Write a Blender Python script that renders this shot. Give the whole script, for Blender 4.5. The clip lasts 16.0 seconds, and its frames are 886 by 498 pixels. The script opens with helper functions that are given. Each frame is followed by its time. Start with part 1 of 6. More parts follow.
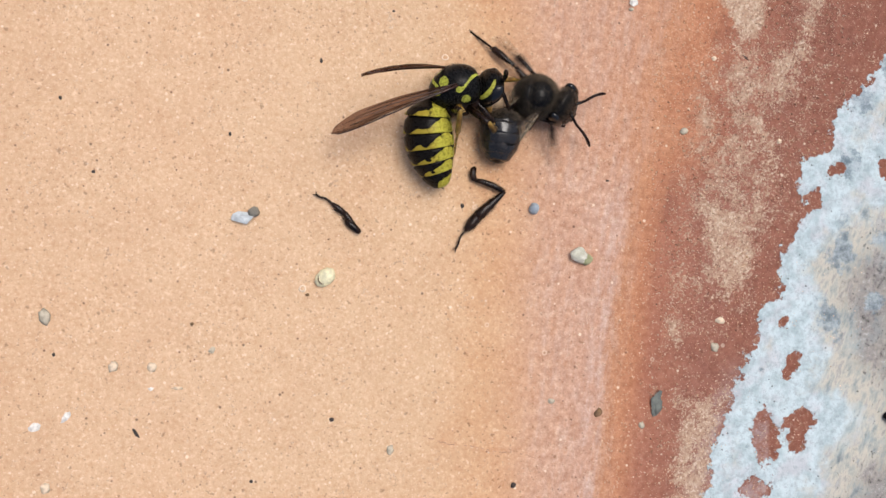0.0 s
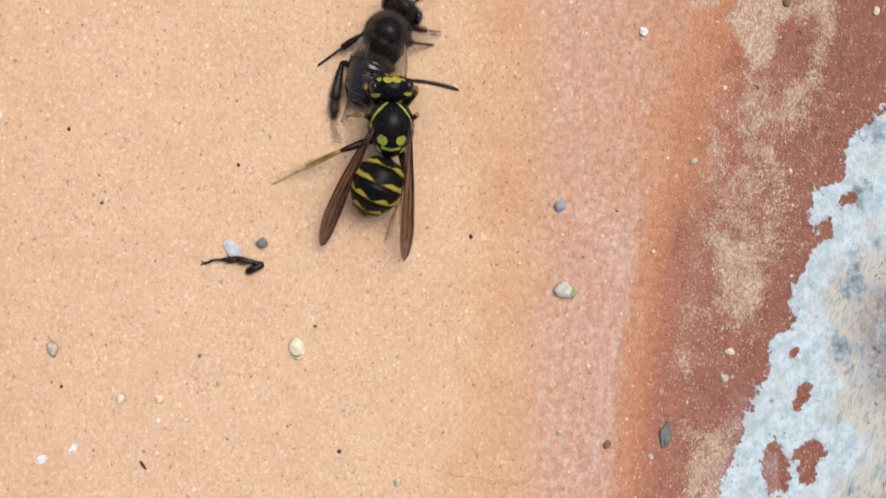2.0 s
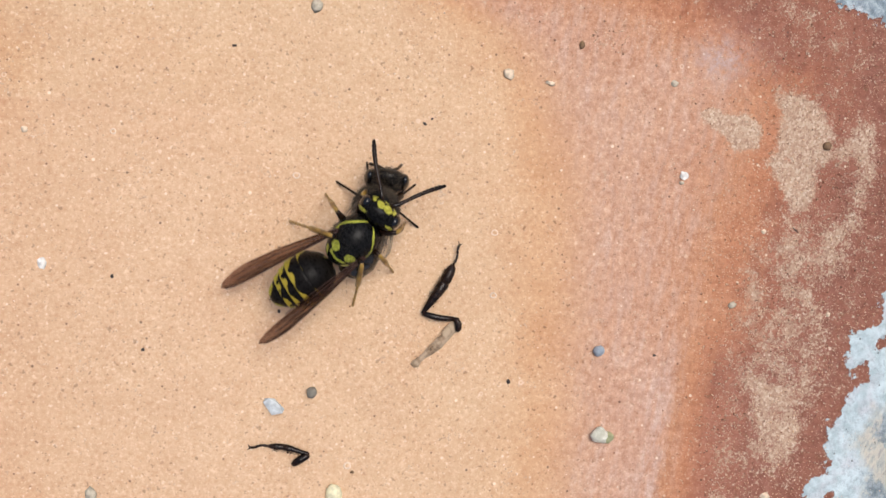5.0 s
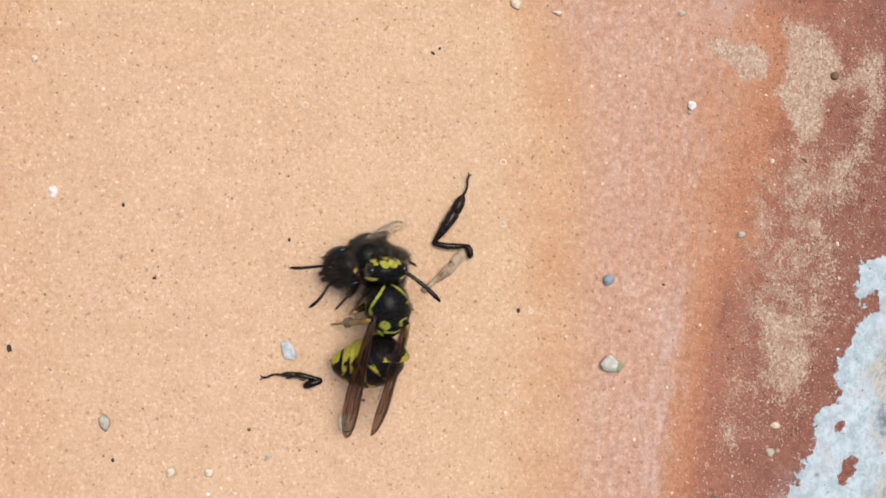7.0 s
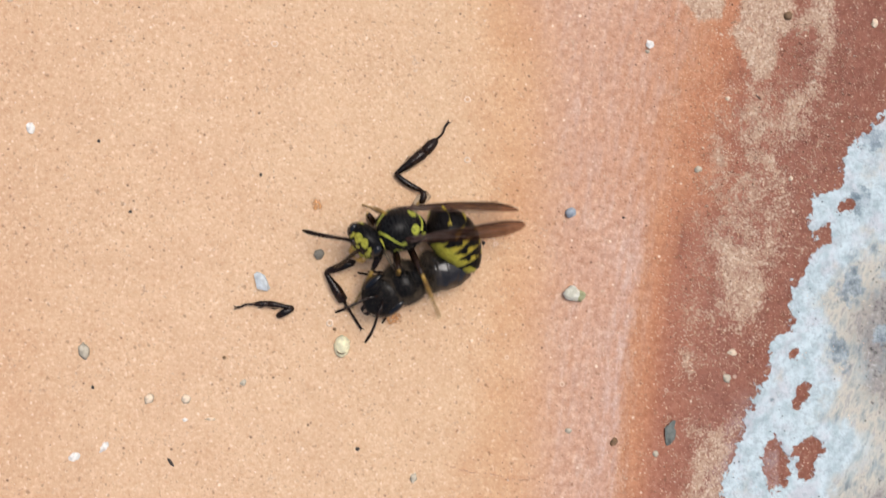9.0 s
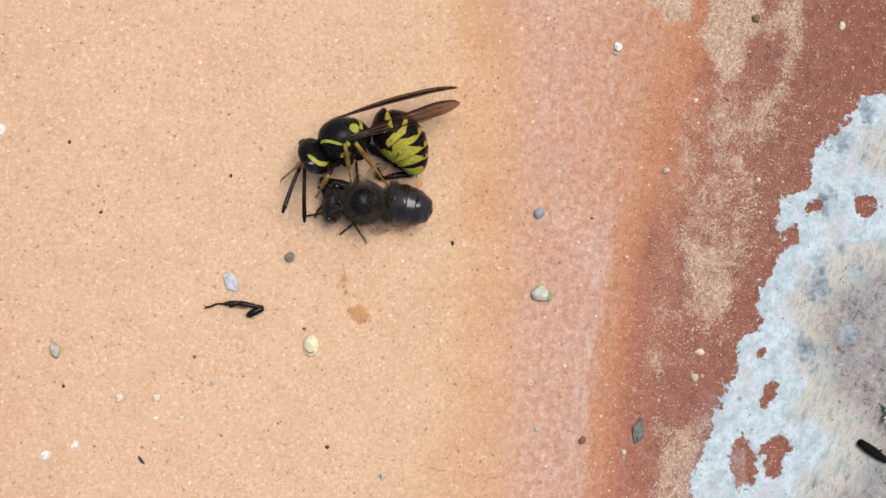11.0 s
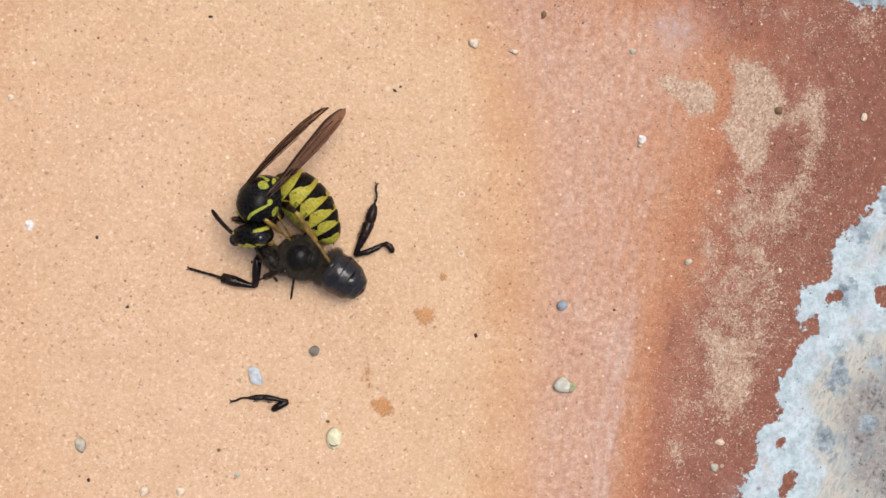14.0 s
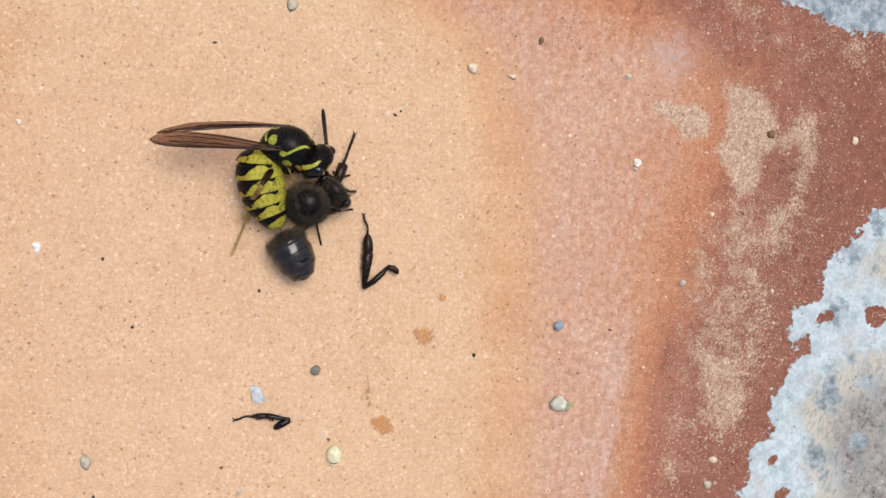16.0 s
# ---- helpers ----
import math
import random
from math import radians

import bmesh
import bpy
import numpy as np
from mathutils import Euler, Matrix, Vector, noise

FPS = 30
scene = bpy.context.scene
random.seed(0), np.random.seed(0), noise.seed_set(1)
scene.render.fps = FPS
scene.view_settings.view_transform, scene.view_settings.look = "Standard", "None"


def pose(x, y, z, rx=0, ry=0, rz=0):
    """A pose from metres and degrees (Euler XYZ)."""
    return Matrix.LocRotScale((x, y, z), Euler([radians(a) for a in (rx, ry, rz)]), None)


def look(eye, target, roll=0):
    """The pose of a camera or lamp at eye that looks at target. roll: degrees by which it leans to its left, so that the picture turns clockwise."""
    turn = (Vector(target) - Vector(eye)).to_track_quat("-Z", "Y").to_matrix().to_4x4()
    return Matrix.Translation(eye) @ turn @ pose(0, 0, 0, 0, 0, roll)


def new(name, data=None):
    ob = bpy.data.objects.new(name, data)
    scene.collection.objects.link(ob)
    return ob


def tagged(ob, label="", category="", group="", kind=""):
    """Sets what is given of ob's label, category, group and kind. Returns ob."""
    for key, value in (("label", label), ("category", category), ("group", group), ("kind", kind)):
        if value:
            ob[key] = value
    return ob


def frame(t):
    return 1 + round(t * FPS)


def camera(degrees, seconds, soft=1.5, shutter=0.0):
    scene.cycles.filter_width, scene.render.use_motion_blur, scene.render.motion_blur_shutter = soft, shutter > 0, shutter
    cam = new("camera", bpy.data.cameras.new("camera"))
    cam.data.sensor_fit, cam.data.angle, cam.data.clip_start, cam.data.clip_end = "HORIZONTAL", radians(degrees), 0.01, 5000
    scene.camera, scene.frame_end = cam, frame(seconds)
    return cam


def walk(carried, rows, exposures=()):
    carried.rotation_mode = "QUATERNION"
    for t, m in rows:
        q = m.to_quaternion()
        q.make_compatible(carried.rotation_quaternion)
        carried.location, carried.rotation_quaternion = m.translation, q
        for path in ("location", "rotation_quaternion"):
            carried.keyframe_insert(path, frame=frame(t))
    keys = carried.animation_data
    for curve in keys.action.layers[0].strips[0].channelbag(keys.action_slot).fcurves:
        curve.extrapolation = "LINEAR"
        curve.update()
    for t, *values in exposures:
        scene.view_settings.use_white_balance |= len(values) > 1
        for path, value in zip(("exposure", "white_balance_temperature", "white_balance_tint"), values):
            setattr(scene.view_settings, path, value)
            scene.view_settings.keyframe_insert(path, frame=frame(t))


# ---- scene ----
cam = camera(58.0, 16.0, soft=1.45, shutter=0.35)
# seconds, place in metres above the tile, turns in degrees
PATH = [
    (0.0, 0.00000, 0.00000, 0.06462, -0.13, -8.29, 0.00),
    (0.5, 0.00035, -0.00052, 0.06584, -0.03, -8.27, -0.09),
    (1.0, 0.00051, -0.00040, 0.06585, -0.19, -8.27, -0.07),
    (1.5, -0.00019, 0.00048, 0.06494, -0.28, -8.03, 0.06),
    (2.0, -0.00021, 0.00236, 0.06429, -0.02, -7.90, 0.20),
    (2.5, 0.00016, 0.00848, 0.06422, 0.27, -7.66, 0.63),
    (3.0, -0.00008, 0.00963, 0.06379, 0.20, -7.63, 0.96),
    (3.5, -0.00055, 0.01373, 0.06387, 0.27, -7.40, 1.21),
    (4.0, -0.00151, 0.01384, 0.06429, 0.33, -7.61, 1.32),
    (6.5, -0.00395, 0.01129, 0.06339, -0.07, -7.33, 1.03),
    (7.0, -0.00342, 0.00803, 0.06409, 0.18, -7.25, 0.74),
    (7.5, -0.00206, 0.00624, 0.06494, -0.02, -7.24, 0.67),
    (8.0, -0.00180, 0.00741, 0.06566, -0.29, -7.30, 0.65),
    (8.5, -0.00212, 0.00631, 0.06532, -0.24, -7.47, 0.43),
    (9.0, -0.00163, 0.00351, 0.06678, -0.58, -7.82, 0.16),
    (9.2, -0.00097, 0.00203, 0.06726, -0.57, -7.72, 0.14),
    (11.3, 0.00074, 0.00464, 0.06800, -0.76, -8.00, 0.24),
    (11.5, 0.00030, 0.00563, 0.06821, -0.93, -8.03, 0.28),
    (12.0, -0.00032, 0.00569, 0.06759, -0.77, -7.94, 0.34),
    (12.5, 0.00038, 0.00531, 0.06870, -1.14, -8.04, 0.35),
    (13.0, 0.00139, 0.00799, 0.06924, -1.25, -8.06, 0.55),
    (13.5, -0.00044, 0.01116, 0.06837, -0.79, -8.05, 0.73),
    (14.0, -0.00148, 0.01158, 0.06767, -0.76, -8.01, 0.78),
    (14.5, -0.00271, 0.01166, 0.06819, -0.61, -8.05, 0.79),
    (15.0, -0.00249, 0.01177, 0.06801, -0.68, -7.99, 0.84),
    (15.5, -0.00191, 0.01274, 0.06905, -0.65, -8.05, 0.91),
    (16.0, -0.00182, 0.01330, 0.06894, -0.67, -8.19, 0.97),
]
walk(cam, [(t, pose(x, y, z, rx, ry, rz)) for t, x, y, z, rx, ry, rz in PATH])

# ---- light: open shade under a bright, even sky ----
SUN_UP, SUN_ROUND = radians(72), radians(38)
world = bpy.data.worlds.new("sky")
scene.world = world
world.use_nodes = True
wt = world.node_tree
sky = wt.nodes.new("ShaderNodeTexSky")
sky.sky_type, sky.sun_disc, sky.sun_elevation, sky.sun_rotation = "NISHITA", False, SUN_UP, SUN_ROUND
sky.dust_density, sky.air_density = 4.0, 0.7
wt.links.new(sky.outputs[0], wt.nodes["Background"].inputs[0])
wt.nodes["Background"].inputs[1].default_value = 0.15
sun_data = bpy.data.lights.new("sun", "SUN")
sun_data.energy, sun_data.angle, sun_data.color = 1.6, radians(34), (1.0, 0.98, 0.95)
sun = new("sun", sun_data)
sun.matrix_world = look((0.20, 0.26, 1.0), (0.0, 0.0, 0.0))
scene.view_settings.exposure = 0.13

MM = 0.001


# ---- materials ----
class Nodes:
    """A short hand for a node material."""

    def __init__(self, name):
        self.mat = bpy.data.materials.new(name)
        self.mat.use_nodes = True
        self.tree = self.mat.node_tree
        self.bsdf = self.tree.nodes["Principled BSDF"]
        self.at = self.tree.nodes.new("ShaderNodeTexCoord").outputs["Object"]

    def put(self, socket, value):
        if isinstance(value, bpy.types.NodeSocket):
            self.tree.links.new(value, socket)
        elif isinstance(value, tuple) and len(value) == 3 and socket.type == "RGBA":
            socket.default_value = (*value, 1.0)
        else:
            socket.default_value = value

    def math(self, op, a, b=0.0, clamp=False):
        n = self.tree.nodes.new("ShaderNodeMath")
        n.operation, n.use_clamp = op, clamp
        self.put(n.inputs[0], a)
        self.put(n.inputs[1], b)
        return n.outputs[0]

    def stretch(self, sx, sy, sz, turn=0.0):
        n = self.tree.nodes.new("ShaderNodeMapping")
        self.put(n.inputs["Vector"], self.at)
        n.vector_type = "TEXTURE"
        n.inputs["Scale"].default_value = (1 / sx, 1 / sy, 1 / sz)
        n.inputs["Rotation"].default_value = (0, 0, radians(turn))
        return n.outputs[0]

    def noise(self, per_metre, detail=3.0, rough=0.55, vector=None, shift=0.0):
        n = self.tree.nodes.new("ShaderNodeTexNoise")
        n.noise_dimensions = "4D"
        self.put(n.inputs["Vector"], vector or self.at)
        self.put(n.inputs["W"], shift)
        n.inputs["Scale"].default_value, n.inputs["Detail"].default_value, n.inputs["Roughness"].default_value = per_metre, detail, rough
        return n.outputs["Fac"]

    def cells(self, per_metre, feature="F1", out="Distance", randomness=1.0):
        n = self.tree.nodes.new("ShaderNodeTexVoronoi")
        n.feature = feature
        self.put(n.inputs["Vector"], self.at)
        n.inputs["Scale"].default_value, n.inputs["Randomness"].default_value = per_metre, randomness
        return n.outputs[out]

    def value(self, name):
        n = self.tree.nodes.new("ShaderNodeAttribute")
        n.attribute_name = name
        return n.outputs["Fac"]

    def step(self, v, lo, hi, a=0.0, b=1.0):
        n = self.tree.nodes.new("ShaderNodeMapRange")
        n.interpolation_type = "SMOOTHSTEP"
        for k, x in enumerate((v, lo, hi, a, b)):
            self.put(n.inputs[k], x)
        return n.outputs[0]

    def ramp(self, v, stops):
        n = self.tree.nodes.new("ShaderNodeValToRGB")
        self.put(n.inputs[0], v)
        els = n.color_ramp.elements
        while len(els) < len(stops):
            els.new(0.5)
        for e, (p, c) in zip(els, stops):
            e.position, e.color = p, (*c, 1.0)
        return n.outputs[0]

    def mix(self, f, a, b, mode="MIX"):
        n = self.tree.nodes.new("ShaderNodeMix")
        n.data_type, n.blend_type = "RGBA", mode
        self.put(n.inputs[0], f)
        self.put(n.inputs[6], a)
        self.put(n.inputs[7], b)
        return n.outputs[2]

    def bump(self, height, strength, metres):
        n = self.tree.nodes.new("ShaderNodeBump")
        n.inputs["Strength"].default_value, n.inputs["Distance"].default_value = strength, metres
        self.put(n.inputs["Height"], height)
        self.put(self.bsdf.inputs["Normal"], n.outputs[0])

    def done(self, colour, rough, **more):
        self.put(self.bsdf.inputs["Base Color"], colour)
        self.put(self.bsdf.inputs["Roughness"], rough)
        for key, v in more.items():
            self.put(self.bsdf.inputs[key.replace("_", " ")], v)
        return self.mat


def ground_material():
    n = Nodes("terracotta")
    coarse, fine = n.noise(250, 4), n.noise(4200, 4, 0.7)
    grain = n.noise(9000, 2, 0.6, shift=3.0)
    # the worn edge: an orange fringe, a rubbed pink band, an orange line, then red clay
    wob = n.math("MULTIPLY", n.math("SUBTRACT", n.noise(180, 5, 0.65, shift=7.0), 0.5), 4.4)
    rub = n.noise(1.0, 5, 0.65, n.stretch(1300, 260, 300, -9), 2.0)
    fray = n.math("MULTIPLY", n.math("SUBTRACT", n.noise(1300, 5, 0.75, shift=24.0), 0.5), 3.6)
    u = n.math("ADD", n.math("ADD", n.value("band"), wob), n.math("ADD", fray, n.math("MULTIPLY", n.math("SUBTRACT", rub, 0.5), 6.0)))
    ruled = n.math("ADD", n.value("band"), n.math("ADD", n.math("MULTIPLY", wob, 0.12), n.math("MULTIPLY", fray, 0.16)))
    u = n.math("ADD", u, n.math("MULTIPLY", n.math("SUBTRACT", ruled, u), n.value("calm")))
    u = n.math("DIVIDE", n.math("ADD", u, 60.0), 100.0, True)
    rim = n.math("ADD", n.value("rim"), n.math("ADD", n.math("MULTIPLY", wob, 0.35), n.math("MULTIPLY", fray, 0.9)))
    peach = n.ramp(u, [(0.00, (0.60, 0.375, 0.225)), (0.10, (0.62, 0.41, 0.25)), (0.22, (0.645, 0.44, 0.275)), (0.45, (0.63, 0.43, 0.262)), (0.60, (0.62, 0.42, 0.252))])
    fringe = n.math("MULTIPLY", n.step(n.math("ADD", rim, n.math("MULTIPLY", n.math("SUBTRACT", coarse, 0.5), 7.0)), -8.5, -0.3), n.step(n.noise(120, 3, shift=31.0), 0.3, 0.6, 0.45, 1.0))
    peach = n.mix(fringe, peach, (0.585, 0.335, 0.175))
    sharp = n.ramp(u, [(0.50, (0.58, 0.37, 0.25)), (0.590, (0.53, 0.325, 0.235)), (0.601, (0.485, 0.245, 0.135)), (0.615, (0.465, 0.215, 0.115)),
                       (0.632, (0.375, 0.165, 0.105)), (0.68, (0.29, 0.128, 0.09)), (0.80, (0.255, 0.104, 0.068))])
    wide = n.ramp(u, [(0.50, (0.555, 0.345, 0.235)), (0.56, (0.53, 0.305, 0.20)), (0.60, (0.495, 0.25, 0.138)), (0.635, (0.455, 0.206, 0.113)),
                      (0.67, (0.335, 0.142, 0.09)), (0.72, (0.275, 0.117, 0.08)), (0.80, (0.25, 0.101, 0.067))])
    pink = n.mix(n.step(n.value("calm"), 0.05, 0.6), wide, sharp)
    inband = n.math("MULTIPLY", n.step(rim, 0.0, 1.5), n.step(u, 0.590, 0.625, 1.0, 0.0))
    pink = n.mix(n.math("MULTIPLY", inband, n.step(rub, 0.42, 0.66, 0.0, 0.6)), pink, (0.56, 0.405, 0.325))
    pink = n.mix(n.math("MULTIPLY", inband, n.step(n.noise(1.0, 5, 0.7, n.stretch(900, 360, 300, -6), 33.0), 0.48, 0.70, 0.0, 0.55)), pink, (0.53, 0.285, 0.165))
    chalk = n.math("MULTIPLY", n.math("MULTIPLY", n.step(u, 0.570, 0.592), n.step(u, 0.594, 0.600, 1.0, 0.0)), n.math("MULTIPLY", n.value("calm"), n.step(rub, 0.42, 0.58, 0.0, 0.5)))
    pink = n.mix(chalk, pink, (0.56, 0.43, 0.375))
    pink = n.mix(n.step(n.noise(1500, 7, 0.8, shift=41.0), 0.38, 0.60, 0.0, 0.7), n.mix(1.0, pink, (0.82, 0.74, 0.69), "MULTIPLY"), n.mix(1.0, pink, (1.2, 1.24, 1.24), "MULTIPLY"))
    body = n.mix(n.step(rim, -3.2, 3.4), peach, pink)
    body = n.mix(n.step(coarse, 0.35, 0.7, 0.0, 0.35), body, n.mix(1.0, body, (0.86, 0.80, 0.78), "MULTIPLY"))
    body = n.mix(n.step(n.noise(60, 3, shift=9.0), 0.45, 0.7, 0.0, 0.4), body, n.mix(1.0, body, (0.95, 0.86, 0.80), "MULTIPLY"))
    # grains in the fired clay, pale and dark
    body = n.mix(n.step(fine, 0.50, 0.66, 0.0, 0.5), body, n.mix(1.0, body, (1.15, 1.2, 1.24), "MULTIPLY"))
    body = n.mix(n.step(fine, 0.33, 0.47, 0.45, 0.0), body, n.mix(1.0, body, (0.87, 0.77, 0.70), "MULTIPLY"))
    curd = n.noise(2600, 3, 0.65, shift=61.0)
    body = n.mix(n.step(curd, 0.52, 0.64, 0.0, 0.8), body, n.mix(1.0, body, (1.13, 1.21, 1.27), "MULTIPLY"))
    body = n.mix(n.step(curd, 0.36, 0.48, 0.7, 0.0), body, n.mix(1.0, body, (0.92, 0.83, 0.77), "MULTIPLY"))
    # warm weathering towards the far corner of the tile
    body = n.mix(n.math("MULTIPLY", n.value("warm"), n.step(n.noise(300, 5, 0.7, shift=62.0), 0.3, 0.6, 0.4, 1.0)), body, n.mix(1.0, body, (0.88, 0.74, 0.62), "MULTIPLY"))
    body = n.mix(n.step(grain, 0.62, 0.76, 0.0, 0.3), body, (0.72, 0.52, 0.34))
    body = n.mix(n.step(grain, 0.26, 0.38, 0.35, 0.0), body, (0.30, 0.13, 0.06))
    # mottling of the clay, then grit of uneven shape
    body = n.mix(n.step(n.noise(850, 4, 0.6, shift=16.0), 0.42, 0.62, 0.0, 0.45), body, n.mix(1.0, body, (0.90, 0.86, 0.82), "MULTIPLY"))
    gritty = n.math("ADD", 0.62, n.math("MULTIPLY", n.math("SUBTRACT", fringe, inband), 0.22))
    for scale, lo, hi, amount, tone in ((1500, 0.65, 0.72, 0.5, (0.80, 0.62, 0.42)), (2400, 0.62, 0.69, 0.66, (0.78, 0.62, 0.44)), (4600, 0.62, 0.69, 0.52, (0.78, 0.60, 0.42)),
                                        (2100, 0.635, 0.69, 0.85, (0.20, 0.105, 0.055)), (3800, 0.635, 0.69, 0.75, (0.26, 0.12, 0.06)), (1200, 0.70, 0.73, 0.6, (0.34, 0.18, 0.11))):
        mask = n.step(n.noise(scale, 2, 0.5, shift=scale * 0.01), lo, hi)
        if tone[0] > 0.5:
            mask = n.math("MULTIPLY", mask, n.math("MULTIPLY", n.step(u, 0.60, 0.66, amount, amount * 0.8), n.math("SUBTRACT", 1.0, n.math("MULTIPLY", n.math("MAXIMUM", inband, fringe), 0.5))))
        else:
            mask = n.math("MULTIPLY", mask, n.math("MULTIPLY", gritty, amount))
        body = n.mix(mask, body, tone)
    for scale, size, keep, tone in ((560, 0.075, 0.48, (0.09, 0.045, 0.03)), (900, 0.10, 0.54, (0.15, 0.07, 0.045)), (430, 0.075, 0.60, (0.86, 0.72, 0.54)), (760, 0.11, 0.56, (0.80, 0.66, 0.49))):
        spot_mask = n.math("MULTIPLY", n.step(n.cells(scale), size * 0.55, size, 1.0, 0.0), n.step(n.cells(scale, out="Color"), keep, keep + 0.04))
        body = n.mix(n.math("MULTIPLY", spot_mask, 0.75), body, tone)
    # tiny burst bubbles in the glaze-like skin: a pale ring round a dark pit
    for scale, r, keep in ((330, 0.05, 0.60), (240, 0.04, 0.60)):
        d = n.cells(scale)
        pick = n.step(n.cells(scale, out="Color"), keep, keep + 0.04)
        ring = n.math("MULTIPLY", n.step(n.math("ABSOLUTE", n.math("SUBTRACT", d, r)), 0.006, 0.026, 0.42, 0.0), pick)
        body = n.mix(ring, body, (0.80, 0.66, 0.50))
        body = n.mix(n.math("MULTIPLY", n.step(d, 0.008, 0.03, 0.45, 0.0), pick), body, (0.33, 0.19, 0.11))
    # the red edge is darker in blotches
    body = n.mix(n.math("MULTIPLY", n.step(u, 0.615, 0.655), n.step(n.noise(520, 5, 0.65, shift=18.0), 0.40, 0.66, 0.0, 0.6)), body, n.mix(1.0, body, (0.72, 0.66, 0.68), "MULTIPLY"))
    # a dark rubbed smear, and blue-grey dust near the far corner
    body = n.mix(n.math("MULTIPLY", n.value("smear"), n.step(n.noise(700, 4, 0.7, shift=51.0), 0.3, 0.6, 0.2, 0.9)), body, n.mix(1.0, body, (0.62, 0.55, 0.55), "MULTIPLY"))
    body = n.mix(n.math("MULTIPLY", n.value("haze"), n.step(n.noise(900, 5, 0.75, shift=52.0), 0.35, 0.65, 0.0, 0.8)), body, (0.47, 0.41, 0.40))
    # tan sand lying in the hollows of the red edge
    red_zone = n.step(u, 0.62, 0.67, 0.0, 0.12)
    sand = n.math("ADD", n.math("ADD", n.value("sand"), red_zone), n.math("MULTIPLY", n.math("SUBTRACT", n.noise(520, 8, 0.8, shift=1.0), 0.5), 4.2))
    sand = n.math("ADD", sand, n.math("MULTIPLY", n.math("SUBTRACT", n.noise(4600, 3, 0.7, shift=15.0), 0.5), 3.4))
    film_of_dust = n.step(n.math("ADD", n.value("sand"), n.math("MULTIPLY", n.math("SUBTRACT", n.noise(520, 8, 0.8, shift=1.0), 0.5), 3.6)), 0.30, 1.0, 0.0, 0.85)
    body = n.mix(n.math("MULTIPLY", film_of_dust, 0.8), body, (0.45, 0.315, 0.215))
    sand = n.step(sand, 0.48, 0.76)
    dust = n.ramp(n.cells(5600, out="Color"), [(0.12, (0.25, 0.135, 0.09)), (0.35, (0.42, 0.275, 0.185)), (0.6, (0.50, 0.365, 0.25)), (0.9, (0.70, 0.57, 0.43))])
    body = n.mix(n.math("MULTIPLY", sand, 0.72), body, dust)
    # pale lime and stone beyond the broken edge
    w = n.value("lime")
    rag = n.math("ADD", n.math("MULTIPLY", n.math("SUBTRACT", n.noise(420, 6, 0.65, shift=4.0), 0.5), 3.4), n.math("MULTIPLY", n.math("SUBTRACT", n.noise(1500, 4, 0.65, shift=14.0), 0.5), 2.2))
    edge = n.math("ADD", w, rag)
    lime_mask = n.step(edge, -0.08, 0.10)
    drag = n.noise(1.0, 6, 0.68, n.stretch(1000, 430, 300, -24), 5.0)
    cream = n.ramp(drag, [(0.31, (0.13, 0.165, 0.18)), (0.40, (0.30, 0.325, 0.31)), (0.47, (0.42, 0.415, 0.36)), (0.53, (0.54, 0.50, 0.405)), (0.60, (0.36, 0.35, 0.325)), (0.70, (0.52, 0.52, 0.485))])
    cream = n.mix(n.step(n.noise(210, 4, 0.6, shift=6.0), 0.50, 0.62, 0.0, 0.75), cream, n.mix(n.step(drag, 0.42, 0.6), (0.33, 0.39, 0.385), (0.52, 0.56, 0.535)))
    gravel = n.ramp(n.noise(1900, 6, 0.75, shift=63.0), [(0.37, (0.045, 0.045, 0.04)), (0.44, (0.225, 0.205, 0.19)), (0.56, (0.30, 0.275, 0.25)), (0.66, (0.50, 0.48, 0.44))])
    gravel = n.mix(n.step(n.noise(420, 4, 0.65, shift=64.0), 0.46, 0.60, 0.0, 0.6), gravel, n.mix(1.0, cream, (0.78, 0.75, 0.75), "MULTIPLY"))
    white = n.mix(n.step(n.noise(750, 5, 0.72, shift=8.0), 0.34, 0.62), (0.365, 0.45, 0.46), (0.555, 0.645, 0.65))
    white = n.mix(n.step(n.noise(330, 4, 0.65, shift=65.0), 0.48, 0.66, 0.0, 0.5), white, (0.55, 0.51, 0.525))
    white = n.mix(n.step(n.noise(2700, 4, 0.7, shift=66.0), 0.40, 0.50, 0.5, 0.0), white, (0.30, 0.35, 0.365))
    coat = n.math("ADD", w, n.math("MULTIPLY", n.math("SUBTRACT", n.noise(300, 5, 0.68, shift=11.0), 0.5), 9.0))
    lime = n.mix(n.step(coat, 1.7, 3.9), white, cream)
    lime = n.mix(n.step(n.math("ADD", w, n.math("MULTIPLY", n.math("SUBTRACT", drag, 0.5), 9.0)), 4.8, 8.0, 0.0, 0.95), lime, gravel)
    lime = n.mix(n.math("MULTIPLY", n.step(n.noise(2100, 3, 0.6, shift=12.0), 0.62, 0.69), n.step(w, 0.5, 6.0, 0.10, 0.75)), lime, (0.10, 0.10, 0.095))
    lime = n.mix(n.math("MULTIPLY", n.step(n.cells(1500), 0.10, 0.16, 1.0, 0.0), n.step(n.cells(1500, out="Color"), 0.66, 0.70, 0.0, 0.8)), lime, (0.07, 0.07, 0.065))
    slate = n.step(n.math("ADD", n.value("slate"), n.math("MULTIPLY", n.math("SUBTRACT", n.noise(500, 5, 0.7, shift=20.0), 0.5), 3.2)), 0.35, 0.7, 0.0, 0.85)
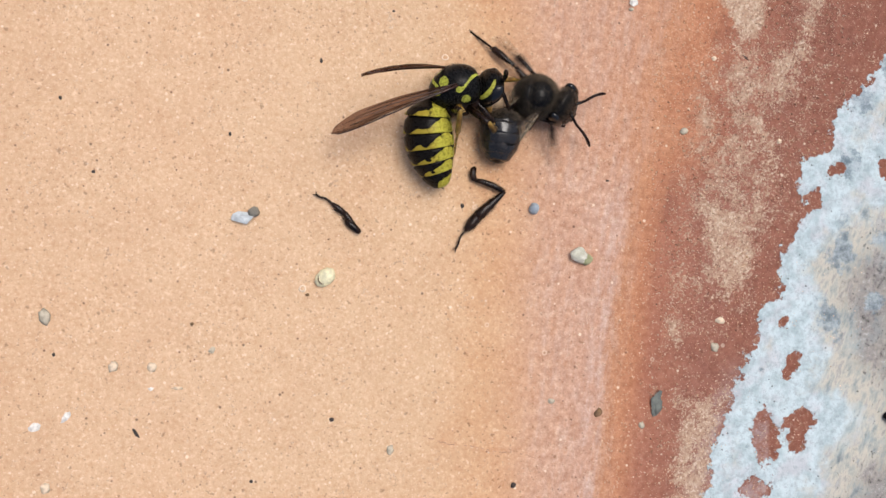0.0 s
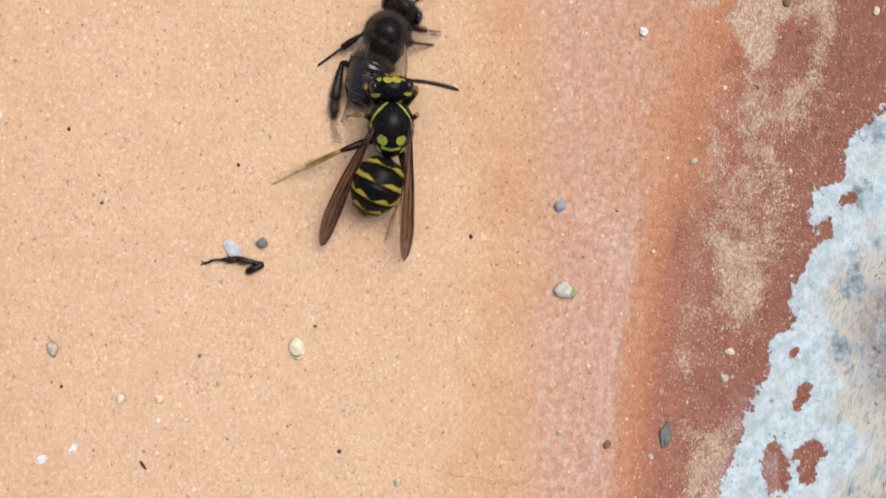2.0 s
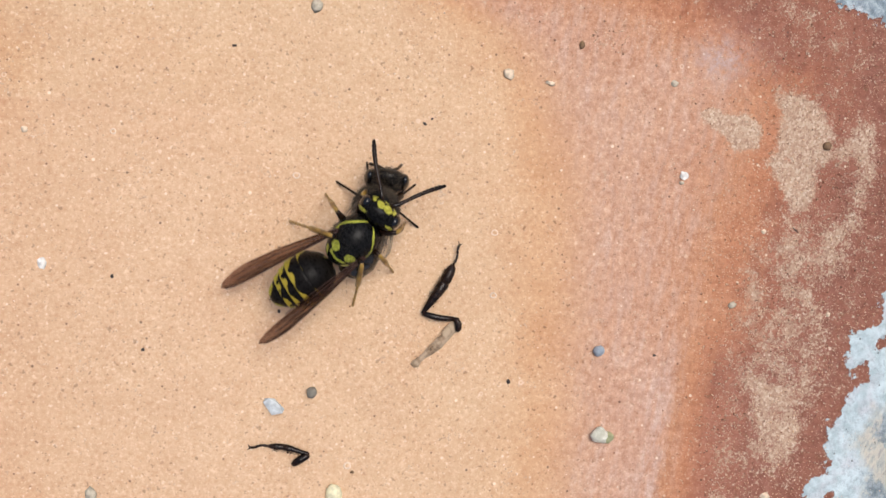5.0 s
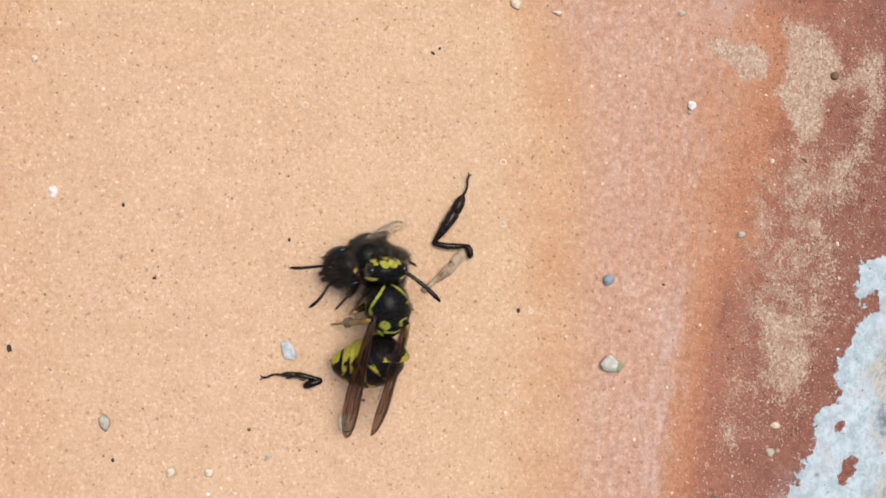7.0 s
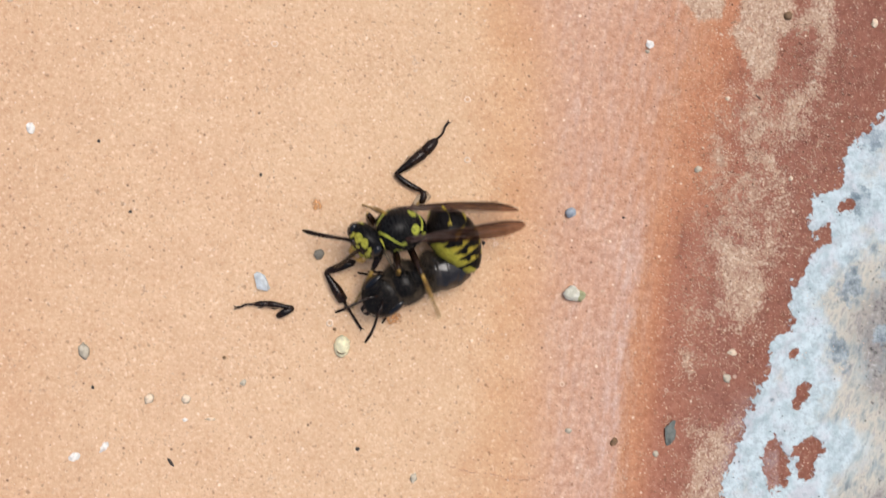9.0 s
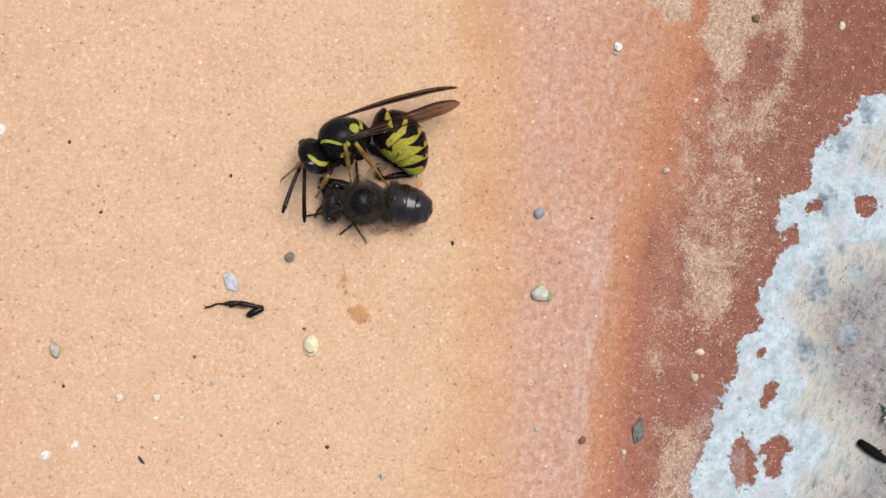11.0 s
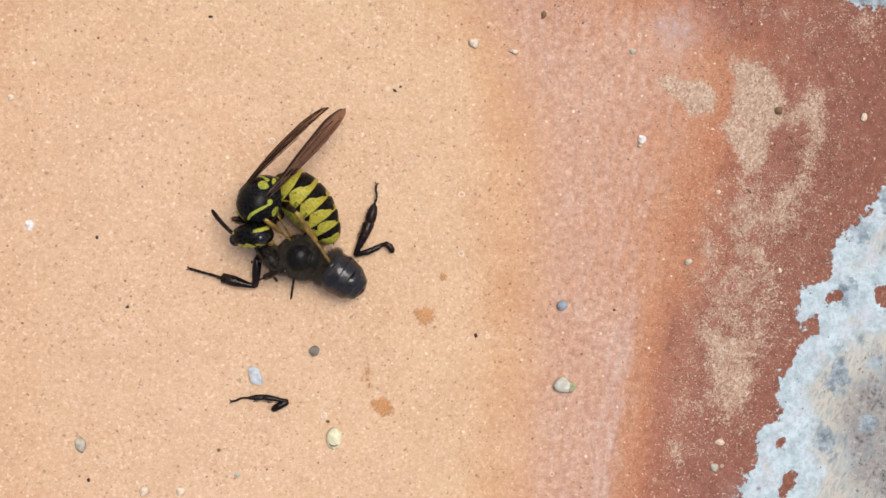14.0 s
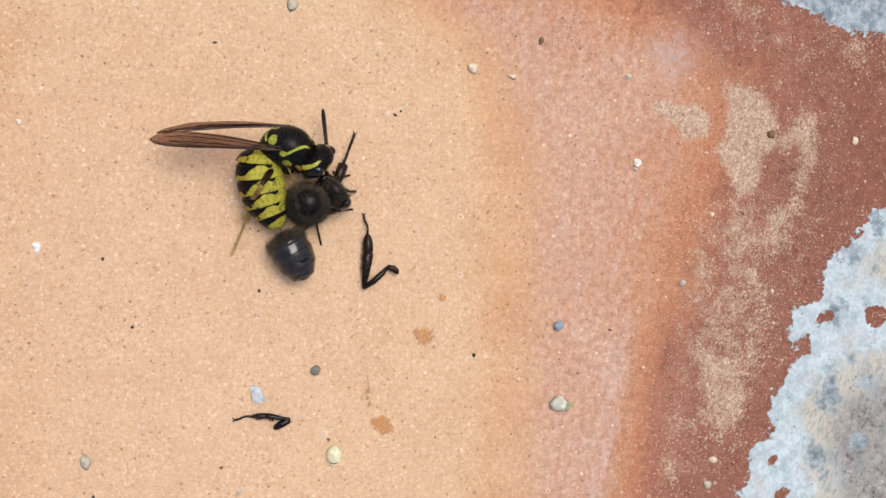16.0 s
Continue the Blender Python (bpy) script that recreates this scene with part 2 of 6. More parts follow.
    lime = n.mix(slate, lime, n.mix(n.step(n.noise(900, 5, 0.75, shift=21.0), 0.36, 0.66), (0.10, 0.145, 0.17), (0.42, 0.48, 0.50)))
    colour = n.mix(lime_mask, body, lime)
    height = n.math("ADD", n.math("MULTIPLY", grain, 0.5), n.math("ADD", n.math("MULTIPLY", fine, 0.6), n.math("MULTIPLY", lime_mask, n.math("ADD", 0.9, n.math("ADD", n.math("MULTIPLY", n.noise(1500, 5, 0.7), 1.9), n.math("MULTIPLY", drag, 2.2))))))
    n.bump(height, 0.5, 0.00012)
    return n.done(colour, n.step(fine, 0.3, 0.7, 0.72, 0.92), Specular_IOR_Level=0.25)


def plain(name, colour, rough=0.5, vary=0.25, scale=3000, metal=0.0, bump=0.25, depth=0.00004, second=None, **more):
    """A surface of one kind with mottling at two scales and fine relief."""
    n = Nodes(name)
    a, b = n.noise(scale, 4, 0.6), n.noise(scale * 0.2, 3, shift=2.0)
    dark = tuple(c * (1 - vary) for c in colour)
    lite = second or tuple(min(1.0, c * (1 + vary)) for c in colour)
    col = n.mix(n.step(n.math("ADD", n.math("MULTIPLY", a, 0.6), n.math("MULTIPLY", b, 0.4)), 0.35, 0.65), dark, lite)
    n.bump(a, bump, depth)
    return n.done(col, n.step(b, 0.3, 0.7, max(0.05, rough - 0.1), min(1.0, rough + 0.1)), Metallic=metal, **more)


def marked(name, base, mark, rough=0.32, shine=0.2, ochre=None, relief=0.2, depth=0.00002, **more):
    """Chitin with a second colour where the mesh carries its mark."""
    n = Nodes(name)
    a = n.noise(5000, 4, 0.6)
    m = n.math("ADD", n.value("mark"), n.math("MULTIPLY", n.math("SUBTRACT", n.noise(2500, 3, shift=4.0), 0.5), 0.42))
    m = n.step(m, -0.07, 0.07)
    dark = n.mix(n.step(a, 0.35, 0.7), base, tuple(c * 1.6 + 0.002 for c in base))
    bright = n.mix(n.step(a, 0.3, 0.7), tuple(c * 0.5 for c in mark), mark)
    if ochre:
        # the upper plates are a deeper yellow than the belly
        split = n.tree.nodes.new("ShaderNodeSeparateXYZ")
        n.put(split.inputs[0], n.at)
        upper = n.step(split.outputs[2], 0.0002, 0.0014, 0.0, 0.85)
        bright = n.mix(n.math("MAXIMUM", upper, n.step(n.noise(520, 3, 0.6, shift=9.0), 0.46, 0.66, 0.0, 0.6)), bright, ochre)
        # brown smudges where the dark ground colour breaks through
        bright = n.mix(n.step(n.noise(1500, 4, 0.65, shift=12.0), 0.54, 0.66, 0.0, 0.8), bright, (0.03, 0.02, 0.006))
    n.bump(n.math("ADD", n.math("ADD", a, n.noise(14000, 2)), n.math("MULTIPLY", n.noise(1700, 4, 0.6, shift=6.0), 3.0)), relief, depth)
    return n.done(n.mix(m, dark, bright), n.step(a, 0.3, 0.7, rough - 0.08, rough + 0.14), Specular_IOR_Level=shine, **more)


def membrane(name, colour, through_it=0.45):
    n = Nodes(name)
    a = n.noise(1.0, 3, 0.5, n.stretch(500, 2600, 2000))
    n.done(n.mix(n.step(a, 0.35, 0.65), tuple(c * 0.7 for c in colour), colour), 0.35, Specular_IOR_Level=0.12)
    clear = n.tree.nodes.new("ShaderNodeBsdfTransparent")
    n.put(clear.inputs[0], tuple(min(1.0, c * 2.6 + 0.50) for c in colour))
    both = n.tree.nodes.new("ShaderNodeMixShader")
    n.put(both.inputs[0], n.math("MULTIPLY", n.step(n.value("mark"), 0.1, 0.9, 1.0, 0.55), through_it))
    n.tree.links.new(n.bsdf.outputs[0], both.inputs[1])
    n.tree.links.new(clear.outputs[0], both.inputs[2])
    n.tree.links.new(both.outputs[0], n.tree.nodes["Material Output"].inputs[0])
    return n.mat


def torn_membrane():
    """A pale dead shred with brown flecks."""
    mat = membrane("wing_scrap", (0.52, 0.40, 0.26), 0.40)
    tree = mat.node_tree
    at = tree.nodes.new("ShaderNodeTexCoord").outputs["Object"]
    grain = tree.nodes.new("ShaderNodeTexNoise")
    grain.inputs["Scale"].default_value, grain.inputs["Detail"].default_value = 1700, 5.0
    tree.links.new(at, grain.inputs["Vector"])
    tone = tree.nodes.new("ShaderNodeValToRGB")
    for e, (q, c) in zip(tone.color_ramp.elements, ((0.36, (0.26, 0.17, 0.10, 1)), (0.60, (0.60, 0.46, 0.31, 1)))):
        e.position, e.color = q, c
    tree.links.new(grain.outputs["Fac"], tone.inputs[0])
    tree.links.new(tone.outputs[0], tree.nodes["Principled BSDF"].inputs["Base Color"])
    return mat


def wet_clay(name):
    """A ragged orange stain that lets the clay show through."""
    n = Nodes(name)
    n.done(n.mix(n.noise(2500, 4, 0.7), (0.46, 0.17, 0.035), (0.66, 0.32, 0.09)), 0.45)
    clear = n.tree.nodes.new("ShaderNodeBsdfTransparent")
    both = n.tree.nodes.new("ShaderNodeMixShader")
    reach = n.math("ADD", n.value("mark"), n.math("MULTIPLY", n.math("SUBTRACT", n.noise(1500, 5, 0.75, shift=5.0), 0.5), 3.2))
    n.put(both.inputs[0], n.math("MULTIPLY", n.step(reach, 0.2, 0.9, 0.0, 0.85), n.step(n.noise(5200, 3, 0.6, shift=8.0), 0.38, 0.58, 0.45, 1.0)))
    n.tree.links.new(clear.outputs[0], both.inputs[1])
    n.tree.links.new(n.bsdf.outputs[0], both.inputs[2])
    n.tree.links.new(both.outputs[0], n.tree.nodes["Material Output"].inputs[0])
    return n.mat


GROUND = ground_material()
BLACK_YELLOW = marked("black_and_yellow_chitin", (0.004, 0.0038, 0.0036), (0.47, 0.49, 0.07), 0.26, 0.10)
BANDED = marked("banded_chitin", (0.0045, 0.0036, 0.003), (0.50, 0.455, 0.06), 0.30, 0.08, (0.33, 0.24, 0.032))
HEAD_CHITIN = marked("wasp_head_chitin", (0.004, 0.0036, 0.0032), (0.50, 0.48, 0.07), 0.26, 0.09)
EYE = plain("dark_eye", (0.004, 0.004, 0.0045), 0.16, 0.3, 9000, bump=0.4, depth=0.00001)
DARK_LEG = plain("black_brown_leg", (0.006, 0.0035, 0.0028), 0.24, 0.5, 3000, bump=0.6, depth=0.00008, second=(0.024, 0.011, 0.006), Specular_IOR_Level=0.22)
YELLOW_LEG = plain("amber_leg", (0.15, 0.068, 0.018), 0.36, 0.35, 1200, second=(0.40, 0.25, 0.045))
MANDIBLE = plain("mandible", (0.35, 0.20, 0.04), 0.35, 0.4, 4000)
WASP_WING = membrane("amber_wing", (0.080, 0.040, 0.023), 0.82)
VEIN = plain("wing_vein", (0.035, 0.012, 0.006), 0.35, 0.3, 4000)
BEE_WING = membrane("grey_brown_wing", (0.36, 0.28, 0.19), 0.86)
BEE_CHITIN = plain("bee_chitin", (0.006, 0.0054, 0.0048), 0.34, 0.5, 2500, bump=0.8, depth=0.00014, Specular_IOR_Level=0.08, Coat_Weight=0.12, Coat_Roughness=0.12)
BEE_BAND = marked("bee_tergite", (0.005, 0.0046, 0.0045), (0.022, 0.0195, 0.018), 0.15, 0.16, None, 1.0, 0.00016, Coat_Weight=0.7, Coat_IOR=1.6, Coat_Roughness=0.09)
FUR = plain("bee_fur", (0.072, 0.050, 0.029), 0.8, 0.5, 1500)
WASP_HAIR = plain("wasp_hair", (0.028, 0.021, 0.012), 0.7, 0.4, 1500)


# ---- mesh helpers (in millimetres) ----
def mesh_of(name, verts, faces, material, marks=None, smooth=True):
    me = bpy.data.meshes.new(name)
    me.from_pydata([(x * MM, y * MM, z * MM) for x, y, z in verts], [], faces)
    me.materials.append(material)
    me.polygons.foreach_set("use_smooth", [smooth] * len(me.polygons))
    if marks is not None:
        marks = [m + 0.30 * noise.noise(Vector((x * 1.5, y * 1.5, z * 1.5 + 7.0))) + 0.15 * noise.noise(Vector((x * 4.0, y * 4.0, z * 4.0))) for m, (x, y, z) in zip(marks, verts)]
        me.attributes.new("mark", "FLOAT", "POINT").data.foreach_set("value", marks)
    me.update()
    return me


def part(name, me, parent, label="", at=None):
    ob = new(name, me)
    ob.parent = parent
    if at is not None:
        ob.matrix_basis = at
    if label:
        tagged(ob, label)
    return ob


def thing(name, label, category, group="", kind=""):
    return tagged(new(name), label, category, group, kind)


def join(*pieces):
    """Verts and faces of several pieces as one."""
    verts, faces = [], []
    for v, f in pieces:
        k = len(verts)
        verts += v
        faces += [tuple(i + k for i in q) for q in f]
    return verts, faces


def loft(stations, around=24, power=1.0):
    """Rings along x from (x, half width, half height, middle height); both ends closed. The angle starts at the top."""
    verts, faces = [], []
    for x, w, h, z in stations:
        for k in range(around):
            a = 2 * math.pi * k / around
            s, c = math.sin(a), math.cos(a)
            verts.append((x, w * math.copysign(abs(s) ** power, s), z + h * math.copysign(abs(c) ** power, c)))
    n = len(stations)
    for i in range(n - 1):
        for k in range(around):
            j = (k + 1) % around
            faces.append((i * around + k, (i + 1) * around + k, (i + 1) * around + j, i * around + j))
    faces.append(tuple(range(around)))
    faces.append(tuple(reversed(range((n - 1) * around, n * around))))
    return verts, faces


def smooth_rows(rows, steps):
    """More rows between the given ones, on a smooth curve."""
    a = np.array(rows, float)
    out = []
    for i in range(len(a) - 1):
        p0, p1, p2, p3 = a[max(i - 1, 0)], a[i], a[i + 1], a[min(i + 2, len(a) - 1)]
        for s in range(steps):
            t = s / steps
            out.append(0.5 * (2 * p1 + (p2 - p0) * t + (2 * p0 - 5 * p1 + 4 * p2 - p3) * t * t + (3 * p1 - p0 - 3 * p2 + p3) * t ** 3))
    out.append(a[-1])
    return [tuple(np.maximum(r, [-99, 0.01, 0.01, -99])) for r in out]


def tube(points, radii, around=8):
    """A tapered tube along points."""
    verts, faces = [], []
    pts = [Vector(p) for p in points]
    for i, p in enumerate(pts):
        d = (pts[min(i + 1, len(pts) - 1)] - pts[max(i - 1, 0)]).normalized()
        side = d.cross(Vector((0.1, 0.2, 1.0))).normalized()
        up = side.cross(d)
        for k in range(around):
            a = 2 * math.pi * k / around
            verts.append(tuple(p + radii[i] * (math.cos(a) * side + math.sin(a) * up)))
    for i in range(len(pts) - 1):
        for k in range(around):
            j = (k + 1) % around
            faces.append((i * around + k, i * around + j, (i + 1) * around + j, (i + 1) * around + k))
    faces.append(tuple(reversed(range(around))))
    faces.append(tuple(range((len(pts) - 1) * around, len(pts) * around)))
    return verts, faces


def ball(cx, cy, cz, rx, ry, rz, rings=10, around=16):
    st = [(cx + rx * -math.cos(math.pi * (i + 0.25) / (rings + 0.5)), ry * math.sin(math.pi * (i + 0.25) / (rings + 0.5)), rz * math.sin(math.pi * (i + 0.25) / (rings + 0.5)), cz) for i in range(rings + 1)]
    v, f = loft(st, around)
    return [(x, y + cy, z) for x, y, z in v], f


def lump(rx, ry, rz, seed, rough=0.25, level=2, sharp=0.0):
    """An uneven little stone that sits on its flat underside."""
    bm = bmesh.new()
    bmesh.ops.create_icosphere(bm, subdivisions=level, radius=1.0)
    verts = []
    for v in bm.verts:
        k = 1 + rough * (noise.noise(v.co * 1.3 + Vector((seed * 3.1, 0, seed))) + 0.5 * noise.noise(v.co * 3.1 + Vector((0, seed, 0))))
        verts.append((v.co.x * rx * k, v.co.y * ry * k, max(-0.55 * rz, v.co.z * rz * k) + 0.5 * rz))
    faces = [tuple(v.index for v in f.verts) for f in bm.faces]
    bm.free()
    return verts, faces


# ---- the tile and the stone beside it: one sheet ----
def toward(px, py, poly):
    """Distance in millimetres into the polygon, negative outside it."""
    best = np.full(px.shape, 1e9)
    inside = np.zeros(px.shape, bool)
    for (ax, ay), (bx, by) in zip(poly, poly[1:] + poly[:1]):
        dx, dy = bx - ax, by - ay
        t = np.clip(((px - ax) * dx + (py - ay) * dy) / (dx * dx + dy * dy), 0, 1)
        best = np.minimum(best, np.hypot(px - ax - t * dx, py - ay - t * dy))
        cross = (ay > py) != (by > py)
        inside ^= cross & (px < ax + (py - ay) * dx / (dy if dy else 1e-9))
    return np.where(inside, best, -best)


LIME_EDGE = [
    (20, -60), (27.5, -36), (32, -21.5), (33, -17.1), (34.3, -13.8), (35.6, -10.2), (36.5, -8.0), (37.3, -5.2), (38.9, -4.4), (39.2, 0.2),
    (40.9, 2.2), (42.0, 3.4), (40.6, 4.8), (41.4, 7.4), (43.9, 9.2), (44.0, 11.6), (46.4, 13.4), (48.4, 15.6), (49.0, 17.0), (53, 17.6), (70, 20), (90, 20), (90, -60),
]
FAR_STONE = [(30, 44), (36.5, 38), (39.4, 36.2), (42.6, 35.1), (46.1, 33.7), (50, 33.2), (60, 33), (90, 36), (90, 80), (30, 80)]
# red clay that still clings inside the lime: x, y, half sizes
RED_LEFT = [(44.4, 6.8, 1.0, 0.55), (42.2, 4.2, 1.1, 0.7), (40.3, -10.0, 0.75, 1.1), (39.7, -11.0, 0.7, 0.6), (37.7, -16.6, 1.2, 2.2), (41.0, -15.2, 1.5, 1.0),
            (40.6, -17.0, 0.9, 1.4), (36.9, -21.0, 1.5, 1.0), (49.7, 7.0, 1.4, 1.0), (39.2, -6.6, 0.3, 0.4)]
# drifts of sand in the hollows: outline, softness, depth of cover
DRIFTS = [
    ([(27.2, 26.0), (27.9, 26.5), (29.5, 25.9), (31.0, 26.1), (32.6, 24.6), (32.3, 23.4), (30.3, 23.0), (29.5, 23.9)], 1.1, 1.6),
    ([(33.9, 28.4), (34.3, 27.3), (35.1, 27.9), (37.6, 27.6), (38.0, 26.2), (39.0, 24.2), (38.7, 22.7), (37.7, 21.8), (37.4, 20.0), (37.0, 18.2), (35.9, 17.9), (33.9, 21.1), (33.4, 22.0), (34.5, 25.0)], 1.6, 1.6),
    ([(38.7, 22.7), (40.5, 24.6), (41.5, 26.1), (42.8, 26.3), (43.6, 25.3), (43.2, 23.5), (43.5, 22.0), (42.0, 18.3), (40.7, 18.6), (41.2, 22.2), (40.0, 21.9)], 1.6, 0.75),
    ([(33.2, 18.0), (37.5, 17.4), (42.0, 18.5), (42.2, 13.4), (38.0, 11.0), (32.0, 12.0)], 3.0, 0.54),
    ([(30.8, 12.8), (36.9, 13.2), (40.6, 8.4), (38.3, 3.0), (36.2, -3.2), (34.5, -4.7), (31.9, -3.4), (30.2, 2.1)], 3.0, 0.46),
    ([(31.4, 4.6), (37.6, 3.8), (36.2, -2.6), (34.3, -4.4), (31.8, -2.6)], 2.8, 0.82),
    ([(33.6, 36.0), (37.1, 36.0), (37.8, 33.7), (42.6, 31.6), (41.7, 30.0), (38.4, 32.2), (35.2, 32.6)], 1.4, 0.40),
    ([(43.0, 33.0), (52.0, 33.0), (52.0, 30.5), (45.0, 30.5)], 1.6, 0.38),
    ([(29.8, -12.9), (34.4, -12.8), (33.8, -15.4), (31.5, -23.5), (28.6, -23.5)], 2.0, 0.72),
    ([(17.8, 32.4), (19.8, 32.2), (19.4, 30.9), (18.0, 31.0)], 0.5, 0.45),
    ([(29.0, 0.0), (30.6, -2.0), (30.4, -9.0), (28.0, -9.0)], 1.4, 0.40),
]


def build_ground():
    step = 0.42
    far = [4000, 1500, 500, 200, 110, 75]
    xs = np.array([-f for f in far] + list(np.arange(-32, 62, step)) + [x + 20 for x in reversed(far)])
    ys = np.array([-f for f in far] + list(np.arange(-30, 46, step)) + list(reversed(far)))
    gx, gy = np.meshgrid(xs, ys, indexing="ij")
    lime = np.maximum(toward(gx, gy, LIME_EDGE), toward(gx, gy, FAR_STONE))
    for x, y, a, b in RED_LEFT:
        r = np.hypot((gx - x) / a, (gy - y) / b)
        lime = np.minimum(lime, (r - 1) * min(a, b) * 1.2)
    lime = np.clip(lime, -30, 30)
    sand = np.zeros(gx.shape)
    for outline, soft, k in DRIFTS:
        sand = np.maximum(sand, k * np.clip(toward(gx, gy, outline) / soft + 0.45, 0, 1))
    sand = sand * (1 - 0.8 * np.exp(-((gx - 35.2) / 0.9) ** 2 - ((gy - 22.4) / 0.7) ** 2))
    yy = np.clip(gy, -40, 45)
    rim = gx - np.interp(yy, [-40, -14, -6, 6, 18, 22, 28, 32, 34.5, 36.5, 40], [14, 15.2, 15.5, 15.9, 16.2, 15.4, 13.5, 10.8, 6.5, 0, -14])
    mixing = np.clip((gx - 12) / 9, 0, 1)
    band = (gx - 25.0) * (1 - mixing) + (gx - np.interp(yy, [-40, -17, -8, -0.6, 6.6, 14, 20, 26], [20.8, 22.9, 23.9, 24.9, 26.1, 27.3, 29.2, 31.0])) * mixing
    crown = (yy - np.interp(gx, [-20, 0, 14, 22, 28, 31, 34], [46, 42.5, 39, 36.4, 33.8, 31.5, 28.5])) * 1.3 + 4
    band = np.where(yy > 25, np.maximum(band, np.minimum(crown, 9)), band)
    z = 0.05 * np.sin(gx * 0.31 + 1.0) * np.sin(gy * 0.27)
    inset = np.clip(lime / 0.8 + 0.5, 0, 1)
    z = z + 0.16 * inset * inset * (3 - 2 * inset) + 0.03 * np.clip(sand, 0, 1)
    bumps = np.array([noise.noise(Vector((x * 0.55, y * 0.35, 3.0))) + 0.5 * noise.noise(Vector((x * 1.4, y * 1.1, 8.0))) for x, y in zip(gx.ravel(), gy.ravel())]).reshape(gx.shape)
    z = z + bumps * (0.02 + 0.16 * np.clip(lime / 3, 0, 1))
    nx, ny = gx.shape
    verts = np.stack([gx, gy, z], -1).reshape(-1, 3)
    i, j = np.meshgrid(np.arange(nx - 1), np.arange(ny - 1), indexing="ij")
    k = (i * ny + j).ravel()
    faces = np.stack([k, k + ny, k + ny + 1, k + 1], -1)
    me = mesh_of("ground", verts.tolist(), faces.tolist(), GROUND)
    slate = np.clip(toward(gx, gy, FAR_STONE) * 0.5 + 0.6, 0, 1)
    for x, y, r in ((46.9, 13.0, 1.5), (44.8, 0.0, 1.6), (43.7, -6.3, 1.4), (49.5, 15.5, 1.2), (47.9, -4.9, 1.0), (46.0, 7.5, 1.2), (48.5, 1.0, 1.2)):
        slate = np.maximum(slate, 0.75 * np.exp(-(((gx - x) / r) ** 2 + ((gy - y) / (1.5 * r)) ** 2)))
    smear = np.exp(-((gx - 28.9 - 0.2 * (gy - 4)) / 0.45) ** 2 - ((gy - 4) / 2.2) ** 2)
    haze = 0.9 * np.exp(-((gx - 29) / 2.6) ** 2 - ((gy - 30.8) / 2.0) ** 2)
    haze = np.maximum(haze, 0.75 * np.exp(-((lime + 0.7) / 0.9) ** 2) * np.clip((-9 - gy) / 6, 0, 1) * (gx < 38))
    warm = 0.9 * np.exp(-((gx + 29) / 3.5) ** 2 - ((gy - 28) / 5.0) ** 2) + 0.6 * np.exp(-((gx - 30.8) / 1.3) ** 2 - ((gy - 29.0) / 1.3) ** 2)
    for name, v in (("warm", warm), ("smear", smear), ("haze", haze), ("slate", slate), ("lime", lime), ("sand", sand), ("calm", np.clip((9 - yy) / 9, 0, 0.92)), ("rim", np.clip(rim, -30, 30)), ("band", np.clip(band, -60, 40))):
        me.attributes.new(name, "FLOAT", "POINT").data.foreach_set("value", v.ravel().astype(np.float32))
    tagged(new("ground", me), "worn peach terracotta tile with red edge and limewashed stone", "floor", kind="structure")


build_ground()


# ---- the wasp ----
def spot(u, v, cu, cv, ru, rv):
    return 1.0 - math.hypot((u - cu) / ru, (v - cv) / rv)


def body_marks(verts, middle, rule):
    out = []
    for x, y, z in verts:
        out.append(rule(x, abs(math.degrees(math.atan2(y, z - middle)))))
    return out


def wasp_thorax_mesh():
    rows = [(2.05, 0.35, 0.4, -0.35), (1.95, 0.9, 0.85, -0.2), (1.65, 1.35, 1.3, -0.08), (1.0, 1.68, 1.62, 0.0), (0.2, 1.75, 1.75, 0.04), (-0.5, 1.7, 1.68, 0.02),
            (-1.0, 1.55, 1.55, -0.02), (-1.5, 1.35, 1.38, -0.1), (-2.0, 1.05, 1.1, -0.22), (-2.35, 0.55, 0.6, -0.35), (-2.45, 0.2, 0.22, -0.4)]
    v, f = loft([(x * 0.94, w * 0.95, h * 0.95, z) for x, w, h, z in smooth_rows(rows, 5)], 72)

    def rule(x, a):
        m = -1.0
        if 0.1 < x < 1.85:
            m = max(m, 1 - abs(a - (30 + (1.7 - x) * 26)) / (4.2 + 1.3 * (x - 0.3)))
        m = max(m, spot(x, a, -1.0, 30, 0.36, 17), 1 - abs(x + 1.72 - 0.004 * a) / 0.10 if a < 42 else -1, spot(x, a, 0.0, 68, 0.26, 8), spot(x, a, 0.35, 100, 0.38, 13), spot(x, a, -1.7, 62, 0.28, 12))
        return m
    return mesh_of("thorax", v, f, BLACK_YELLOW, body_marks(v, 0.0, rule))


